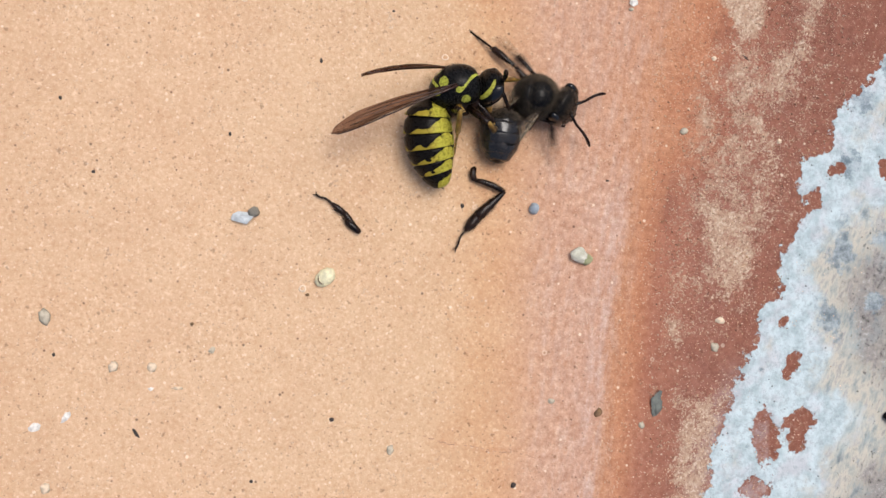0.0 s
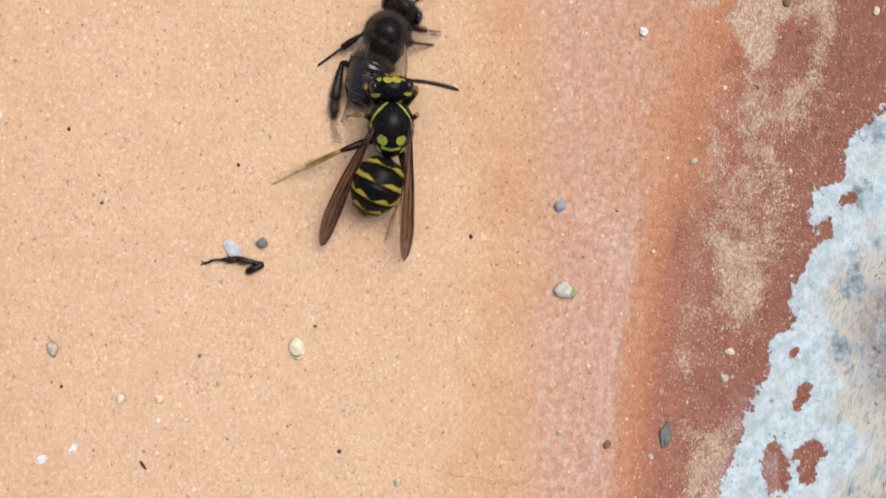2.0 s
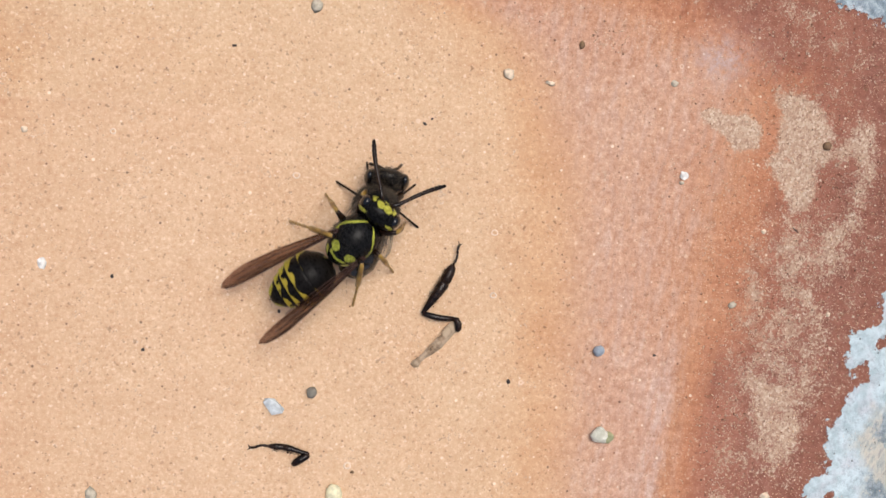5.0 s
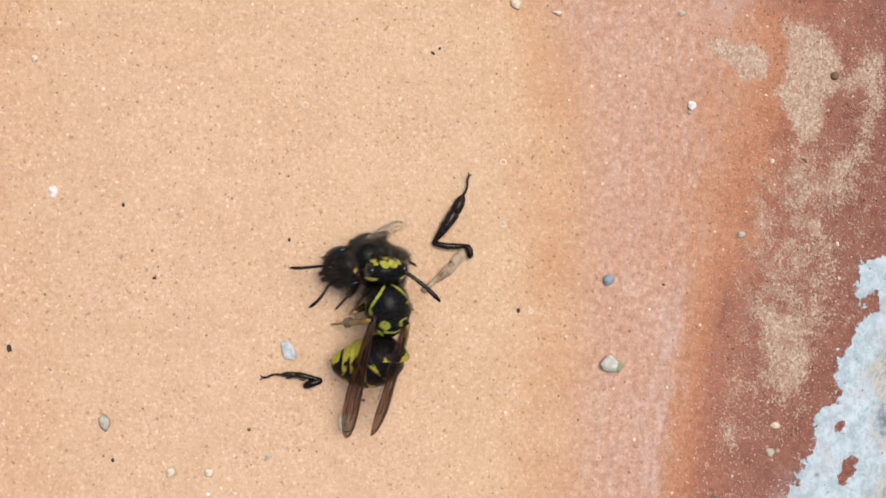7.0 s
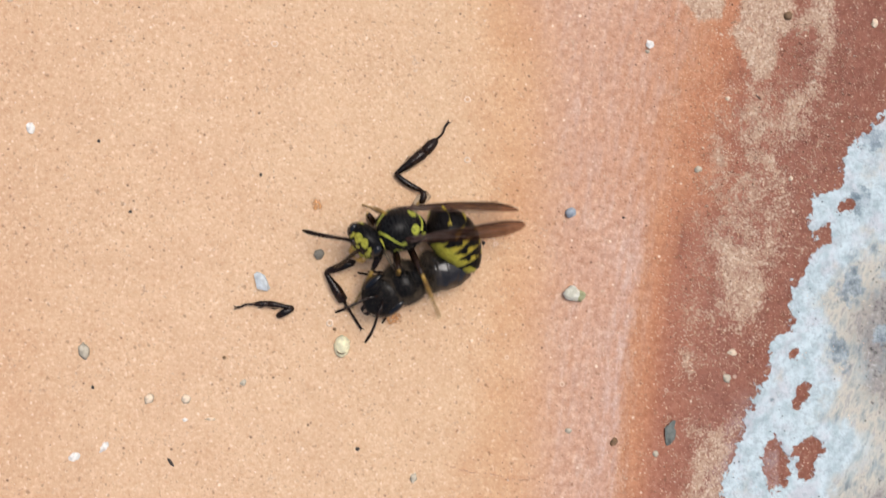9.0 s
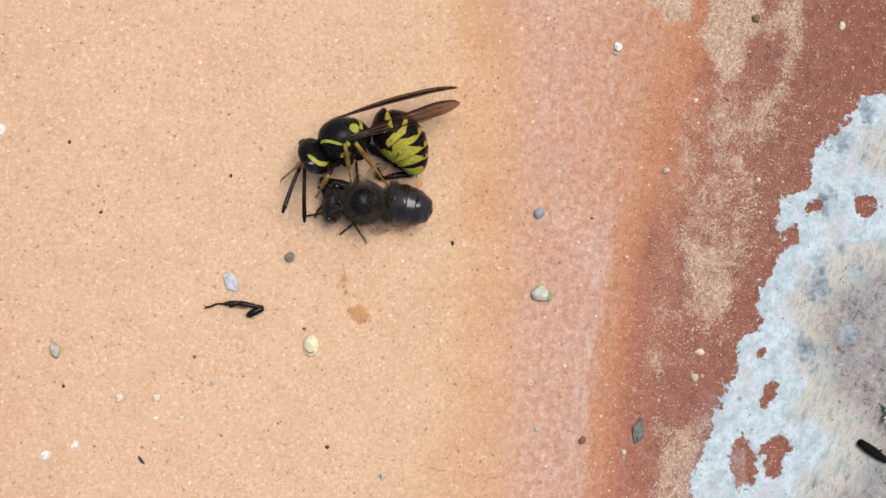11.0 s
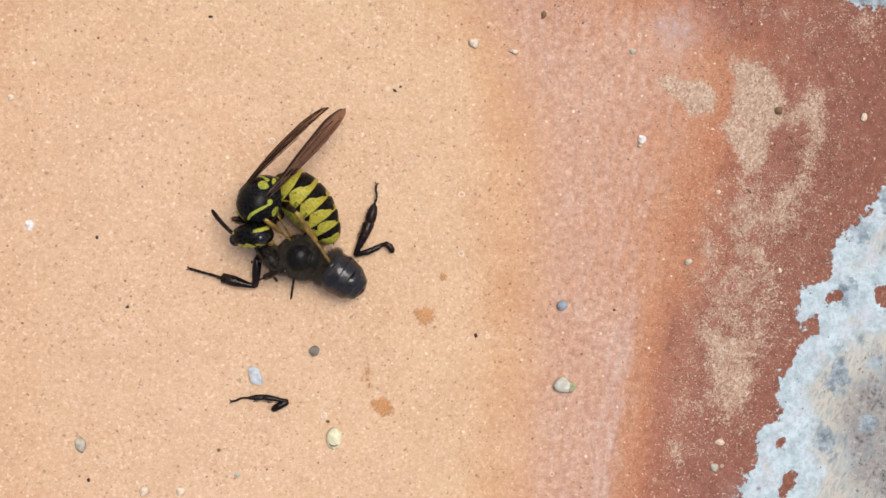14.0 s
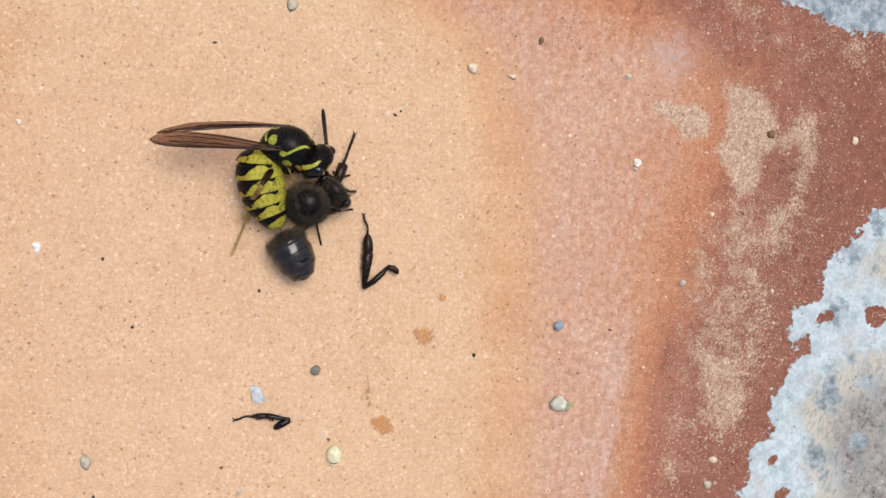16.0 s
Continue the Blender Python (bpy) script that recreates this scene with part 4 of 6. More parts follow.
# stones that the fight kicks about
white_stone = build_stone("stone_chip", "flat white stone chip lying on the tile", (1.0, 0.5, 0.3), (0.47, 0.50, 0.50), 4, rough=0.6, level=1)
dark_pebble = build_stone("dark_pebble", "small round dark grey-green pebble", (0.46, 0.42, 0.35), (0.20, 0.18, 0.14), 2)
cream_seed = build_stone("cream_pebble", "oval cream pebble with a brown crease", (0.95, 0.68, 0.42), (0.76, 0.70, 0.45), 3, rough=0.15)
blue_pebble = build_stone("blue_pebble", "small round blue-grey pebble", (0.5, 0.44, 0.45), (0.33, 0.38, 0.42), 5, rough=0.18)
green_seed = build_stone("mottled_pebble", "bean-shaped pale pebble with an olive green end", (0.82, 0.62, 0.5), (0.60, 0.58, 0.44), 7, second=(0.76, 0.74, 0.64), rough=0.25, level=3)
part("green_end", mesh_of("green_end", *lump(0.5, 0.46, 0.38, 21, 0.3, 2), plain("olive_stone", (0.30, 0.31, 0.14), 0.7, 0.3, 2500, second=(0.48, 0.47, 0.27))), green_seed, "olive green end", pose(0.72 * MM, -0.08 * MM, 0, 0, 0, 10))
crease = [(0.95 * 0.62 * math.cos(a), 0.68 * 0.75 * math.sin(a)) for a in [2.2 + 0.22 * k for k in range(9)]]
part("crease", mesh_of("crease", *tube([(x, y, 0.25 + 0.46 * math.sqrt(max(0.05, 1 - (x / 0.95) ** 2 - (y / 0.68) ** 2))) for x, y in crease], [0.02, 0.035, 0.045, 0.05, 0.05, 0.045, 0.04, 0.03, 0.015], 6), plain("brown_crease", (0.16, 0.10, 0.05), 0.8)), cream_seed, "thin brown crease")

# grit that stays where it is: place, half sizes, turn, colour, words
GREY, PALE, WHITE, DARK, BROWN, SLATE = (0.42, 0.365, 0.27), (0.62, 0.49, 0.345), (0.66, 0.63, 0.57), (0.035, 0.025, 0.02), (0.16, 0.09, 0.04), (0.13, 0.14, 0.12)
TONES = {GREY: "grey", PALE: "pale beige", WHITE: "white", DARK: "blackish", BROWN: "brown", SLATE: "slate grey"}


def grit(x, y, a, b, turn, tone, word="pebble"):
    n = int(abs(x * 7 + y * 13)) + 11
    name = {"pebble": "pebble", "chip": "stone_chip", "speck": "soil_speck", "twig": "twig", "seed": "seed"}[word]
    mat = bpy.data.materials.get("grit_" + TONES[tone].replace(" ", "_")) or plain("grit_" + TONES[tone].replace(" ", "_"), tone, 0.75, 0.3, 2500, bump=0.5, depth=0.00006)
    ob = new(name, mesh_of(name, *lump(a, b, min(a, b) * (0.24 if tone in (GREY, PALE) else 0.4), n, 0.8 if word == "chip" else 0.5, 2), mat, smooth=tone not in (WHITE, SLATE)))
    ob.matrix_basis = pose(x * MM, y * MM, 0.02 * MM, 0, 0, turn)
    what = {"pebble": "rounded pebble", "chip": "sharp stone chip", "speck": "speck of soil", "twig": "thin splinter of twig", "seed": "oval seed"}[word]
    return tagged(ob, "tiny %s %s on the terracotta tile" % (TONES[tone], what), word, "grit on the tile")


def bubble(x, y, a, b):
    """The pale rim of a burst bubble in the tile's skin."""
    verts, faces = [], []
    for k in range(20):
        t = 2 * math.pi * k / 20
        w = 1 + 0.05 * math.sin(3 * t + x)
        for q, z in ((0.55, -0.02), (0.7, 0.05), (0.95, 0.05), (1.1, -0.02)):
            verts.append((x + a * w * q * math.cos(t), y + b * w * q * math.sin(t), z + 0.02))
    for k in range(20):
        for q in range(3):
            i, j = k * 4 + q, (k + 1) % 20 * 4 + q
            faces.append((i, i + 1, j + 1, j))
    mat = bpy.data.materials.get("bubble_rim") or plain("bubble_rim", (0.70, 0.55, 0.40), 0.8, 0.2, 2500)
    tagged(new("bubble_rim", mesh_of("bubble_rim", verts, faces, mat)), "pale ring of a burst bubble in the tile", "blister", kind="structure")


grit(-21.2, -5.3, 0.42, 0.60, 10, GREY)
grit(-16.3, -9.2, 0.38, 0.45, 0, PALE)
grit(-13.4, -9.3, 0.36, 0.40, 0, PALE)
grit(-19.7, -13.0, 0.40, 0.26, 60, WHITE, "chip")
grit(-22.0, -13.7, 0.42, 0.28, 10, WHITE, "chip")
grit(-13.5, -11.0, 0.20, 0.14, 0, WHITE, "chip")
grit(-11.5, -11.0, 0.42, 0.13, 0, PALE, "chip")
grit(-8.9, -8.1, 0.30, 0.22, 30, GREY)
grit(5.1, -16.4, 0.30, 0.40, 0, GREY)
grit(18.5, -12.8, 0.30, 0.22, 0, GREY)
grit(22.6, -13.9, 0.30, 0.40, -30, BROWN, "seed")
grit(27.7, -13.3, 0.50, 0.95, -15, SLATE, "chip")
grit(26.4, -15.1, 0.25, 0.30, 0, GREY)
grit(25.7, 20.7, 0.36, 0.36, 0, WHITE)
grit(25.5, 20.1, 0.22, 0.15, 0, GREY)
grit(33.5, -6.3, 0.45, 0.30, 0, PALE)
grit(35.8, 16.4, 0.38, 0.07, -42, DARK, "twig")
grit(0.4, -13.8, 0.20, 0.17, 0, DARK, "speck")
grit(-14.6, -14.4, 0.45, 0.13, -58, DARK, "twig")
blown_speck = grit(5.4, 19.1, 0.13, 0.09, 0, DARK, "speck")
rolled_speck = grit(-0.4, 14.9, 0.11, 0.20, 10, DARK, "speck")
grit(15.3, -19.7, 0.22, 0.25, 0, DARK, "speck")
grit(-21.2, -18.4, 0.35, 0.40, 0, PALE)
grit(10.5, 28.5, 0.42, 0.50, 20, PALE)
grit(14.0, 27.9, 0.40, 0.20, -8, PALE, "chip")
grit(16.6, 31.2, 0.22, 0.38, -20, BROWN, "seed")
grit(-5.1, 33.1, 0.42, 0.60, 0, GREY)
grit(38.6, 23.7, 0.38, 0.40, 0, BROWN, "speck")
grit(-25.2, 12.3, 0.30, 0.45, 10, WHITE, "chip")
grit(-11.4, 29.6, 0.20, 0.09, 0, DARK, "speck")
grit(24.7, 28.4, 0.35, 0.30, 0, GREY)
bubble(-20.3, 22.5, 0.22, 0.22)
grit(-28.2, 0.4, 0.18, 0.30, 10, DARK, "speck")
grit(-26.7, 22.4, 0.25, 0.25, 0, PALE)
grit(30.2, 9.9, 0.35, 0.30, 0, GREY)
grit(47.0, 23.4, 0.35, 0.40, 0, PALE)
grit(-20.1, 11.4, 0.12, 0.15, 0, DARK, "speck")
grit(-10.4, -6.0, 0.16, 0.16, 0, BROWN, "speck")
grit(-17.7, 5.8, 0.14, 0.14, 0, DARK, "speck")
grit(-20.6, -8.2, 0.12, 0.14, 0, DARK, "speck")
grit(-5.9, -18.5, 0.14, 0.12, 0, DARK, "speck")
grit(11.0, 3.4, 0.15, 0.20, 0, DARK, "speck")
grit(46.6, -20.9, 0.50, 0.07, 40, WHITE, "chip")
grit(-7.5, 8.9, 0.12, 0.15, 0, DARK, "speck")
grit(-1.5, -3.8, 0.17, 0.13, 0, BROWN, "speck")
grit(33.0, -8.6, 0.40, 0.40, 0, GREY)
grit(32.9, 16.2, 0.25, 0.22, 0, PALE)
grit(39.0, 9.2, 0.20, 0.20, 0, PALE)
bubble(-1.9, -3.3, 0.28, 0.28)
grit(23.4, 5.6, 0.15, 0.10, 0, DARK, "speck")
bubble(-6.4, 19.6, 0.30, 0.25)
bubble(9.6, 15.5, 0.30, 0.25)
bubble(9.6, 10.4, 0.28, 0.24)


def black_twig():
    pts = [(-1.5, 0.9, 0.3), (-0.6, 0.25, 0.42), (0.3, -0.35, 0.36), (1.3, -1.0, 0.4)]
    twig = thing("twig", "charred black twig lying on the pale stone", "twig")
    part("stem", mesh_of("stem", *tube(pts, [0.34, 0.46, 0.42, 0.26], 9), plain("charred_wood", (0.006, 0.0055, 0.005), 0.8, 0.4, 3000, bump=0.9, depth=0.0002, Specular_IOR_Level=0.1)), twig)
    part("stub", mesh_of("stub", *tube([(0.1, -0.2, 0.4), (0.7, 0.2, 0.5)], [0.16, 0.05], 7), bpy.data.materials["charred_wood"]), twig)
    twig.matrix_basis = pose(50.4 * MM, -15.7 * MM, 0.12 * MM)


def dry_moss():
    rng = random.Random(9)
    moss = thing("moss_tuft", "small dry grey-green moss tuft on the stone", "moss")
    skin = plain("dry_moss", (0.30, 0.31, 0.20), 0.85, 0.4, 2000, second=(0.50, 0.50, 0.40))
    for k in range(16):
        a = rng.uniform(0, 6.28)
        d = Vector((math.cos(a), math.sin(a) * 1.4, 0))
        p = d * rng.uniform(0, 0.5)
        pts = [p, p + d * 0.5 + Vector((0, 0, 0.5)), p + d * rng.uniform(0.8, 1.5) + Vector((0, 0, rng.uniform(0.2, 0.6)))]
        part("leaflet", mesh_of("leaflet", *tube([tuple(q) for q in pts], [0.12, 0.2, 0.03], 6), skin), moss)
    moss.matrix_basis = pose(52.2 * MM, -12.2 * MM, 0.12 * MM)


black_twig()
dry_moss()


def sand_grains():
    """Loose grains over the red edge and a few on the tile."""
    rng = random.Random(21)
    verts, faces = [], []
    spots = []
    for outline, soft, cover in DRIFTS:
        xs, ys = [p[0] for p in outline], [p[1] for p in outline]
        spots += [(min(xs) - soft, max(xs) + soft, min(ys) - soft, max(ys) + soft)] * max(1, round((max(xs) - min(xs)) * (max(ys) - min(ys)) / 8))
    for _ in range(13000):
        kind = rng.random()
        if kind < 0.5:
            x0, x1, y0, y1 = rng.choice(spots)
            px, py = rng.uniform(x0, x1), rng.uniform(y0, y1)
        elif kind < 0.68:
            px, py = rng.uniform(26, 46), rng.uniform(-26, 40)
        else:
            px, py = rng.uniform(-31, 57), rng.uniform(-28, 42)
        r = 0.035 + 0.075 * rng.random() ** 3
        k = len(verts)
        t = rng.uniform(0, 6.28)
        verts += [(px + r * math.cos(t + q * 2.094), py + r * math.sin(t + q * 2.094), 0.0) for q in range(3)] + [(px + r * 0.2, py, r * 1.1)]
        verts[k:k + 3] = [(a, b, 0.05) for a, b, c in verts[k:k + 3]]
        verts[k + 3] = (verts[k + 3][0], verts[k + 3][1], 0.06 + r)
        faces += [(k, k + 1, k + 3), (k + 1, k + 2, k + 3), (k + 2, k, k + 3)]
    n = Nodes("sand_grain")
    rnd = n.tree.nodes.new("ShaderNodeNewGeometry").outputs["Random Per Island"]
    col = n.ramp(rnd, [(0.0, (0.10, 0.05, 0.03)), (0.14, (0.30, 0.14, 0.08)), (0.2, (0.60, 0.38, 0.24)), (0.6, (0.70, 0.48, 0.32)), (1.0, (0.82, 0.66, 0.50))])
    tagged(new("sand_grains", mesh_of("sand_grains", verts, faces, n.done(col, 0.8), smooth=False)), "fine tan sand grains strewn on the tile", "sand", kind="stuff")


sand_grains()


def hairline(x0, y0, x1, y1, seed, gaps=0.5):
    """A fine broken scratch in the clay."""
    rng = random.Random(seed)
    verts, faces = [], []
    n = int(math.hypot(x1 - x0, y1 - y0) / 0.25)
    nx, ny = -(y1 - y0), x1 - x0
    k = math.hypot(nx, ny)
    nx, ny = nx / k, ny / k
    for i in range(n):
        if rng.random() < gaps:
            continue
        row = []
        for s in (i / n, (i + 1) / n):
            d = 0.35 * noise.noise(Vector((s * 6, seed, 0))) + 0.1 * noise.noise(Vector((s * 40, seed, 1)))
            w = 0.014 + 0.012 * rng.random()
            x, y = x0 + (x1 - x0) * s + nx * d, y0 + (y1 - y0) * s + ny * d
            row.append(((x - nx * w, y - ny * w, 0.085), (x + nx * w, y + ny * w, 0.085)))
        a = len(verts)
        verts += [row[0][0], row[1][0], row[1][1], row[0][1]]
        verts += [(x, y, -0.03) for x, y, z in verts[a:a + 4]]
        faces += [(a, a + 1, a + 2, a + 3), (a, a + 4, a + 5, a + 1), (a + 2, a + 6, a + 7, a + 3)]
    mat = bpy.data.materials.get("scratch") or plain("scratch", (0.42, 0.24, 0.15), 0.9, 0.3, 2500)
    tagged(new("hairline_crack", mesh_of("hairline_crack", verts, faces, mat)), "fine brown hairline crack in the tile", "crack", kind="structure")


hairline(-22.0, 10.3, -15.7, 9.8, 1)
hairline(2.8, -14.4, 20.2, -18.2, 2)


def wet_stain(size, seed, wide=1.0, long=1.0, strength=1.0):
    verts, faces = [(0, 0, 0.05)], []
    n = 40
    for ring in (0.55, 0.9, 1.0):
        for k in range(n):
            a = 2 * math.pi * k / n
            d = Vector((math.cos(a), math.sin(a), 0))
            r = size * ring * (1 + 0.5 * noise.noise(d * 1.1 + Vector((seed, 0, 0))) + 0.12 * noise.noise(d * 4 + Vector((0, seed, 0))))
            verts.append((d.x * r * wide, d.y * r * long, 0.05 if ring < 0.8 else (0.035 if ring < 0.95 else -0.02)))
    for k in range(n):
        j = (k + 1) % n
        faces.append((0, 1 + k, 1 + j))
        for q in (0, 1):
            faces.append((1 + q * n + k, 1 + (q + 1) * n + k, 1 + (q + 1) * n + j, 1 + q * n + j))
    mat = bpy.data.materials.get("wet_stain") or wet_clay("wet_stain")
    return tagged(new("wet_stain", mesh_of("wet_stain", verts, faces, mat, [1.5 * strength - 0.6 * (1 - strength)] + [strength - 0.6 * (1 - strength)] * n + [0.25 * strength - 0.6 * (1 - strength)] * n + [-0.4] * n)), "small wet orange stain on the terracotta", "stain", "wet stains")


STAINS = [(wet_stain(0.55, 3), -2.95, 6.5, 5.6, 6.4), (wet_stain(1.0, 8), 3.05, -2.6, 8.3, 8.8), (wet_stain(0.95, 14), 6.6, 5.1, 10.0, 10.8), (wet_stain(0.42, 19), 8.1, 8.4, 10.0, 10.8), (wet_stain(1.0, 27, 0.75, 2.1, 0.55), 1.7, 0.5, 9.4, 10.4)]


# ---- movement: stances in millimetres, from the clip's start to its end ----
def frame_of(ahead, up):
    """Axes from a forward and an upward direction."""
    x = ahead.normalized()
    y = up.cross(x).normalized()
    return Matrix((x, y, x.cross(y))).transposed().to_4x4()


def rolled(ahead, degrees):
    x = ahead.normalized()
    up = (Vector((0, 0, 1)) - x * x.z).normalized()
    return Matrix.Rotation(radians(-degrees), 3, x) @ up


def metres(m):
    out = m.copy()
    out.translation = m.translation * MM
    return out


class Mover:
    """Collects the rows of one creature's parts, in millimetres."""

    def __init__(self, parts, hips, legs):
        self.parts, self.hips, self.legs, self.rows = parts, hips, legs, {k: [] for k in parts}

    def add(self, t, key, m):
        self.rows[key].append((t, metres(m)))

    def point(self, t, key, space, at, target, up):
        """Turn a part that grows along +x towards a target."""
        m = Matrix.Translation(at) @ frame_of(target - at, up)
        self.add(t, key, space.inverted() @ m)
        return m

    def limbs(self, t, body, feet, stand):
        ahead = body.to_3x3() @ Vector((1, 0, 0))
        flat = Vector((ahead.x, ahead.y, 0)).normalized()
        left = Vector((-flat.y, flat.x, 0))
        lean = (body.to_3x3() @ Vector((0, 0, 1))).dot(left)
        under = "l" if lean > 0.3 else "r" if lean < -0.3 else ""
        for key, hip in self.hips.items():
            f, s, ta, fat = self.legs[key[1]]
            s = s + ta * 0.92
            at = body @ Vector(hip)
            if key in feet:
                foot = Vector(feet[key])
            else:
                a, b = stand[key[1]]
                if under == key[0]:
                    a, b = a * 0.5, 0.3
                foot = body.translation + flat * a + left * (b if key[0] == "l" else -b)
                foot.z = 0.15
            d = foot - at
            r = min(max(d.length, abs(f - s) * 1.05), (f + s) * 0.985)
            d = d.normalized() * r
            out = Vector((d.x, d.y, 0)) * 0.15 + Vector((0, 0, 1)) + left * (0.35 if key[0] == "l" else -0.35)
            out = (out - d * (out.dot(d) / d.dot(d))).normalized()
            c = (f * f + r * r - s * s) / (2 * f * r)
            knee = at + d.normalized() * f * c + out * f * math.sqrt(max(0.0, 1 - c * c))
            knee.z = max(knee.z, 0.35)
            thigh = self.point(t, "leg_" + key, body, at, knee, out)
            self.point(t, "shin_" + key, thigh, knee, at + d, out)

    def play(self):
        for key, ob in self.parts.items():
            if self.rows[key]:
                walk(ob, between(self.rows[key]))


def between(rows):
    """Halve large turns, so that each step turns the short way."""
    out = [rows[0]]
    for (t0, a), (t1, b) in zip(rows, rows[1:]):
        qa, qb = a.to_quaternion(), b.to_quaternion()
        n = int(qa.rotation_difference(qb).angle // radians(55)) + 1
        for k in range(1, n):
            s = k / n
            q = qa.slerp(qb, s)
            out.append((t0 + (t1 - t0) * s, Matrix.Translation(a.translation.lerp(b.translation, s)) @ q.to_matrix().to_4x4()))
        out.append((t1, b))
    return out


WASP_MOVES = Mover(wasp, WASP_HIPS, WASP_LEGS)
BEE_MOVES = Mover(bee, BEE_HIPS, BEE_LEGS)
BIG_ROWS, BIG_SHIN, SMALL_ROWS, SMALL_SHIN = [], [], [], []


def wasp_at(t, neck, waist, roll, face, curl, tip, twist=0, beat=0, wl=None, wr=None, al=None, ar=None, **feet):
    mv = WASP_MOVES
    neck, waist, face, curl, tip = Vector(neck), Vector(waist), Vector(face), Vector(curl), Vector(tip)
    ahead = neck - waist
    up = rolled(ahead, roll)
    body = Matrix.Translation((neck + waist) / 2) @ frame_of(ahead, up)
    mv.add(t, "root", body)
    mv.add(t, "thorax", Matrix.Identity(4))
    at = body @ Vector((2.0, 0, -0.1))
    look_to = face - at
    if look_to.normalized().dot(ahead.normalized()) < 0.2:
        look_to = look_to.normalized() + ahead.normalized() * 0.8
    hm = frame_of(look_to, up)
    hm = Matrix.Translation(at + (hm.to_3x3() @ Vector((0.85, 0, 0.1)))) @ hm
    mv.add(t, "head", body.inverted() @ hm)
    for key, s, target in (("antenna_l", 1, al), ("antenna_r", -1, ar)):
        base = hm @ Vector((0.8, 0.35 * s, 0.3))
        target = Vector(target) if target else hm @ Vector((4.5, 3.0 * s, -0.5))
        mv.point(t, key, hm, base, target, hm.to_3x3() @ Vector((0, 0, 1)))
    for key, s, target in (("wing_l", 1, wl), ("wing_r", -1, wr)):
        base = body @ Vector((-0.1, 1.35 * s, 0.95))
        target = Vector(target) if target else body @ Vector((-9.5, 2.5 * s, 1.2))
        lift = up + (body.to_3x3() @ Vector((0, 0.5 * s, 0)))
        # a beating wing swings past this place within a fifteenth of a second
        for step in ((-1, 0, 1) if beat else (0,)):
            swing = Matrix.Rotation(radians(beat * step * s), 3, up.normalized())
            mv.point(t + step / 30, key, body, base, base + swing @ (target - base), swing @ lift)
    # the hind body bends along a curve from the waist
    p0 = body @ Vector((-2.35, 0, -0.35))
    for _ in range(12):
        if (curl - p0).length + (tip - curl).length > 7.9:
            curl = curl.lerp((p0 + tip) / 2, 0.12)
    curve = [p0 * (1 - s) ** 2 + curl * 2 * s * (1 - s) + tip * s * s for s in [k / 40 for k in range(41)]]
    lengths = [0.0]
    for a, b in zip(curve, curve[1:]):
        lengths.append(lengths[-1] + (b - a).length)
    scale = min(1.12, max(0.8, lengths[-1] / 6.6))

    def along(s):
        s *= scale
        if s >= lengths[-1]:
            return curve[-1] + (curve[-1] - curve[-3]).normalized() * (s - lengths[-1])
        k = max(i for i in range(40) if lengths[i] <= s)
        return curve[k].lerp(curve[k + 1], (s - lengths[k]) / max(1e-6, lengths[k + 1] - lengths[k]))
    last = up
    for k in range(6):
        a, b = along(GASTER_CUTS[k]), along(GASTER_CUTS[k + 1])
        way = (a - b).normalized()
        turn = (body.to_3x3() @ Vector((1, 0, 0))).rotation_difference(way) if k == 0 else before.rotation_difference(way)
        last = turn @ last
        before = way
        upper = Matrix.Rotation(radians(-twist), 3, way) @ last
        a.z = max(a.z, gaster_radius((GASTER_CUTS[k] + GASTER_CUTS[k + 1]) / 2) * 0.9)
        mv.add(t, "ring%d" % k, body.inverted() @ (Matrix.Translation(a) @ frame_of(way, upper)))
    mv.limbs(t, body, feet, {"f": (4.2, 2.0), "m": (1.0, 4.2), "h": (-3.5, 4.2)})


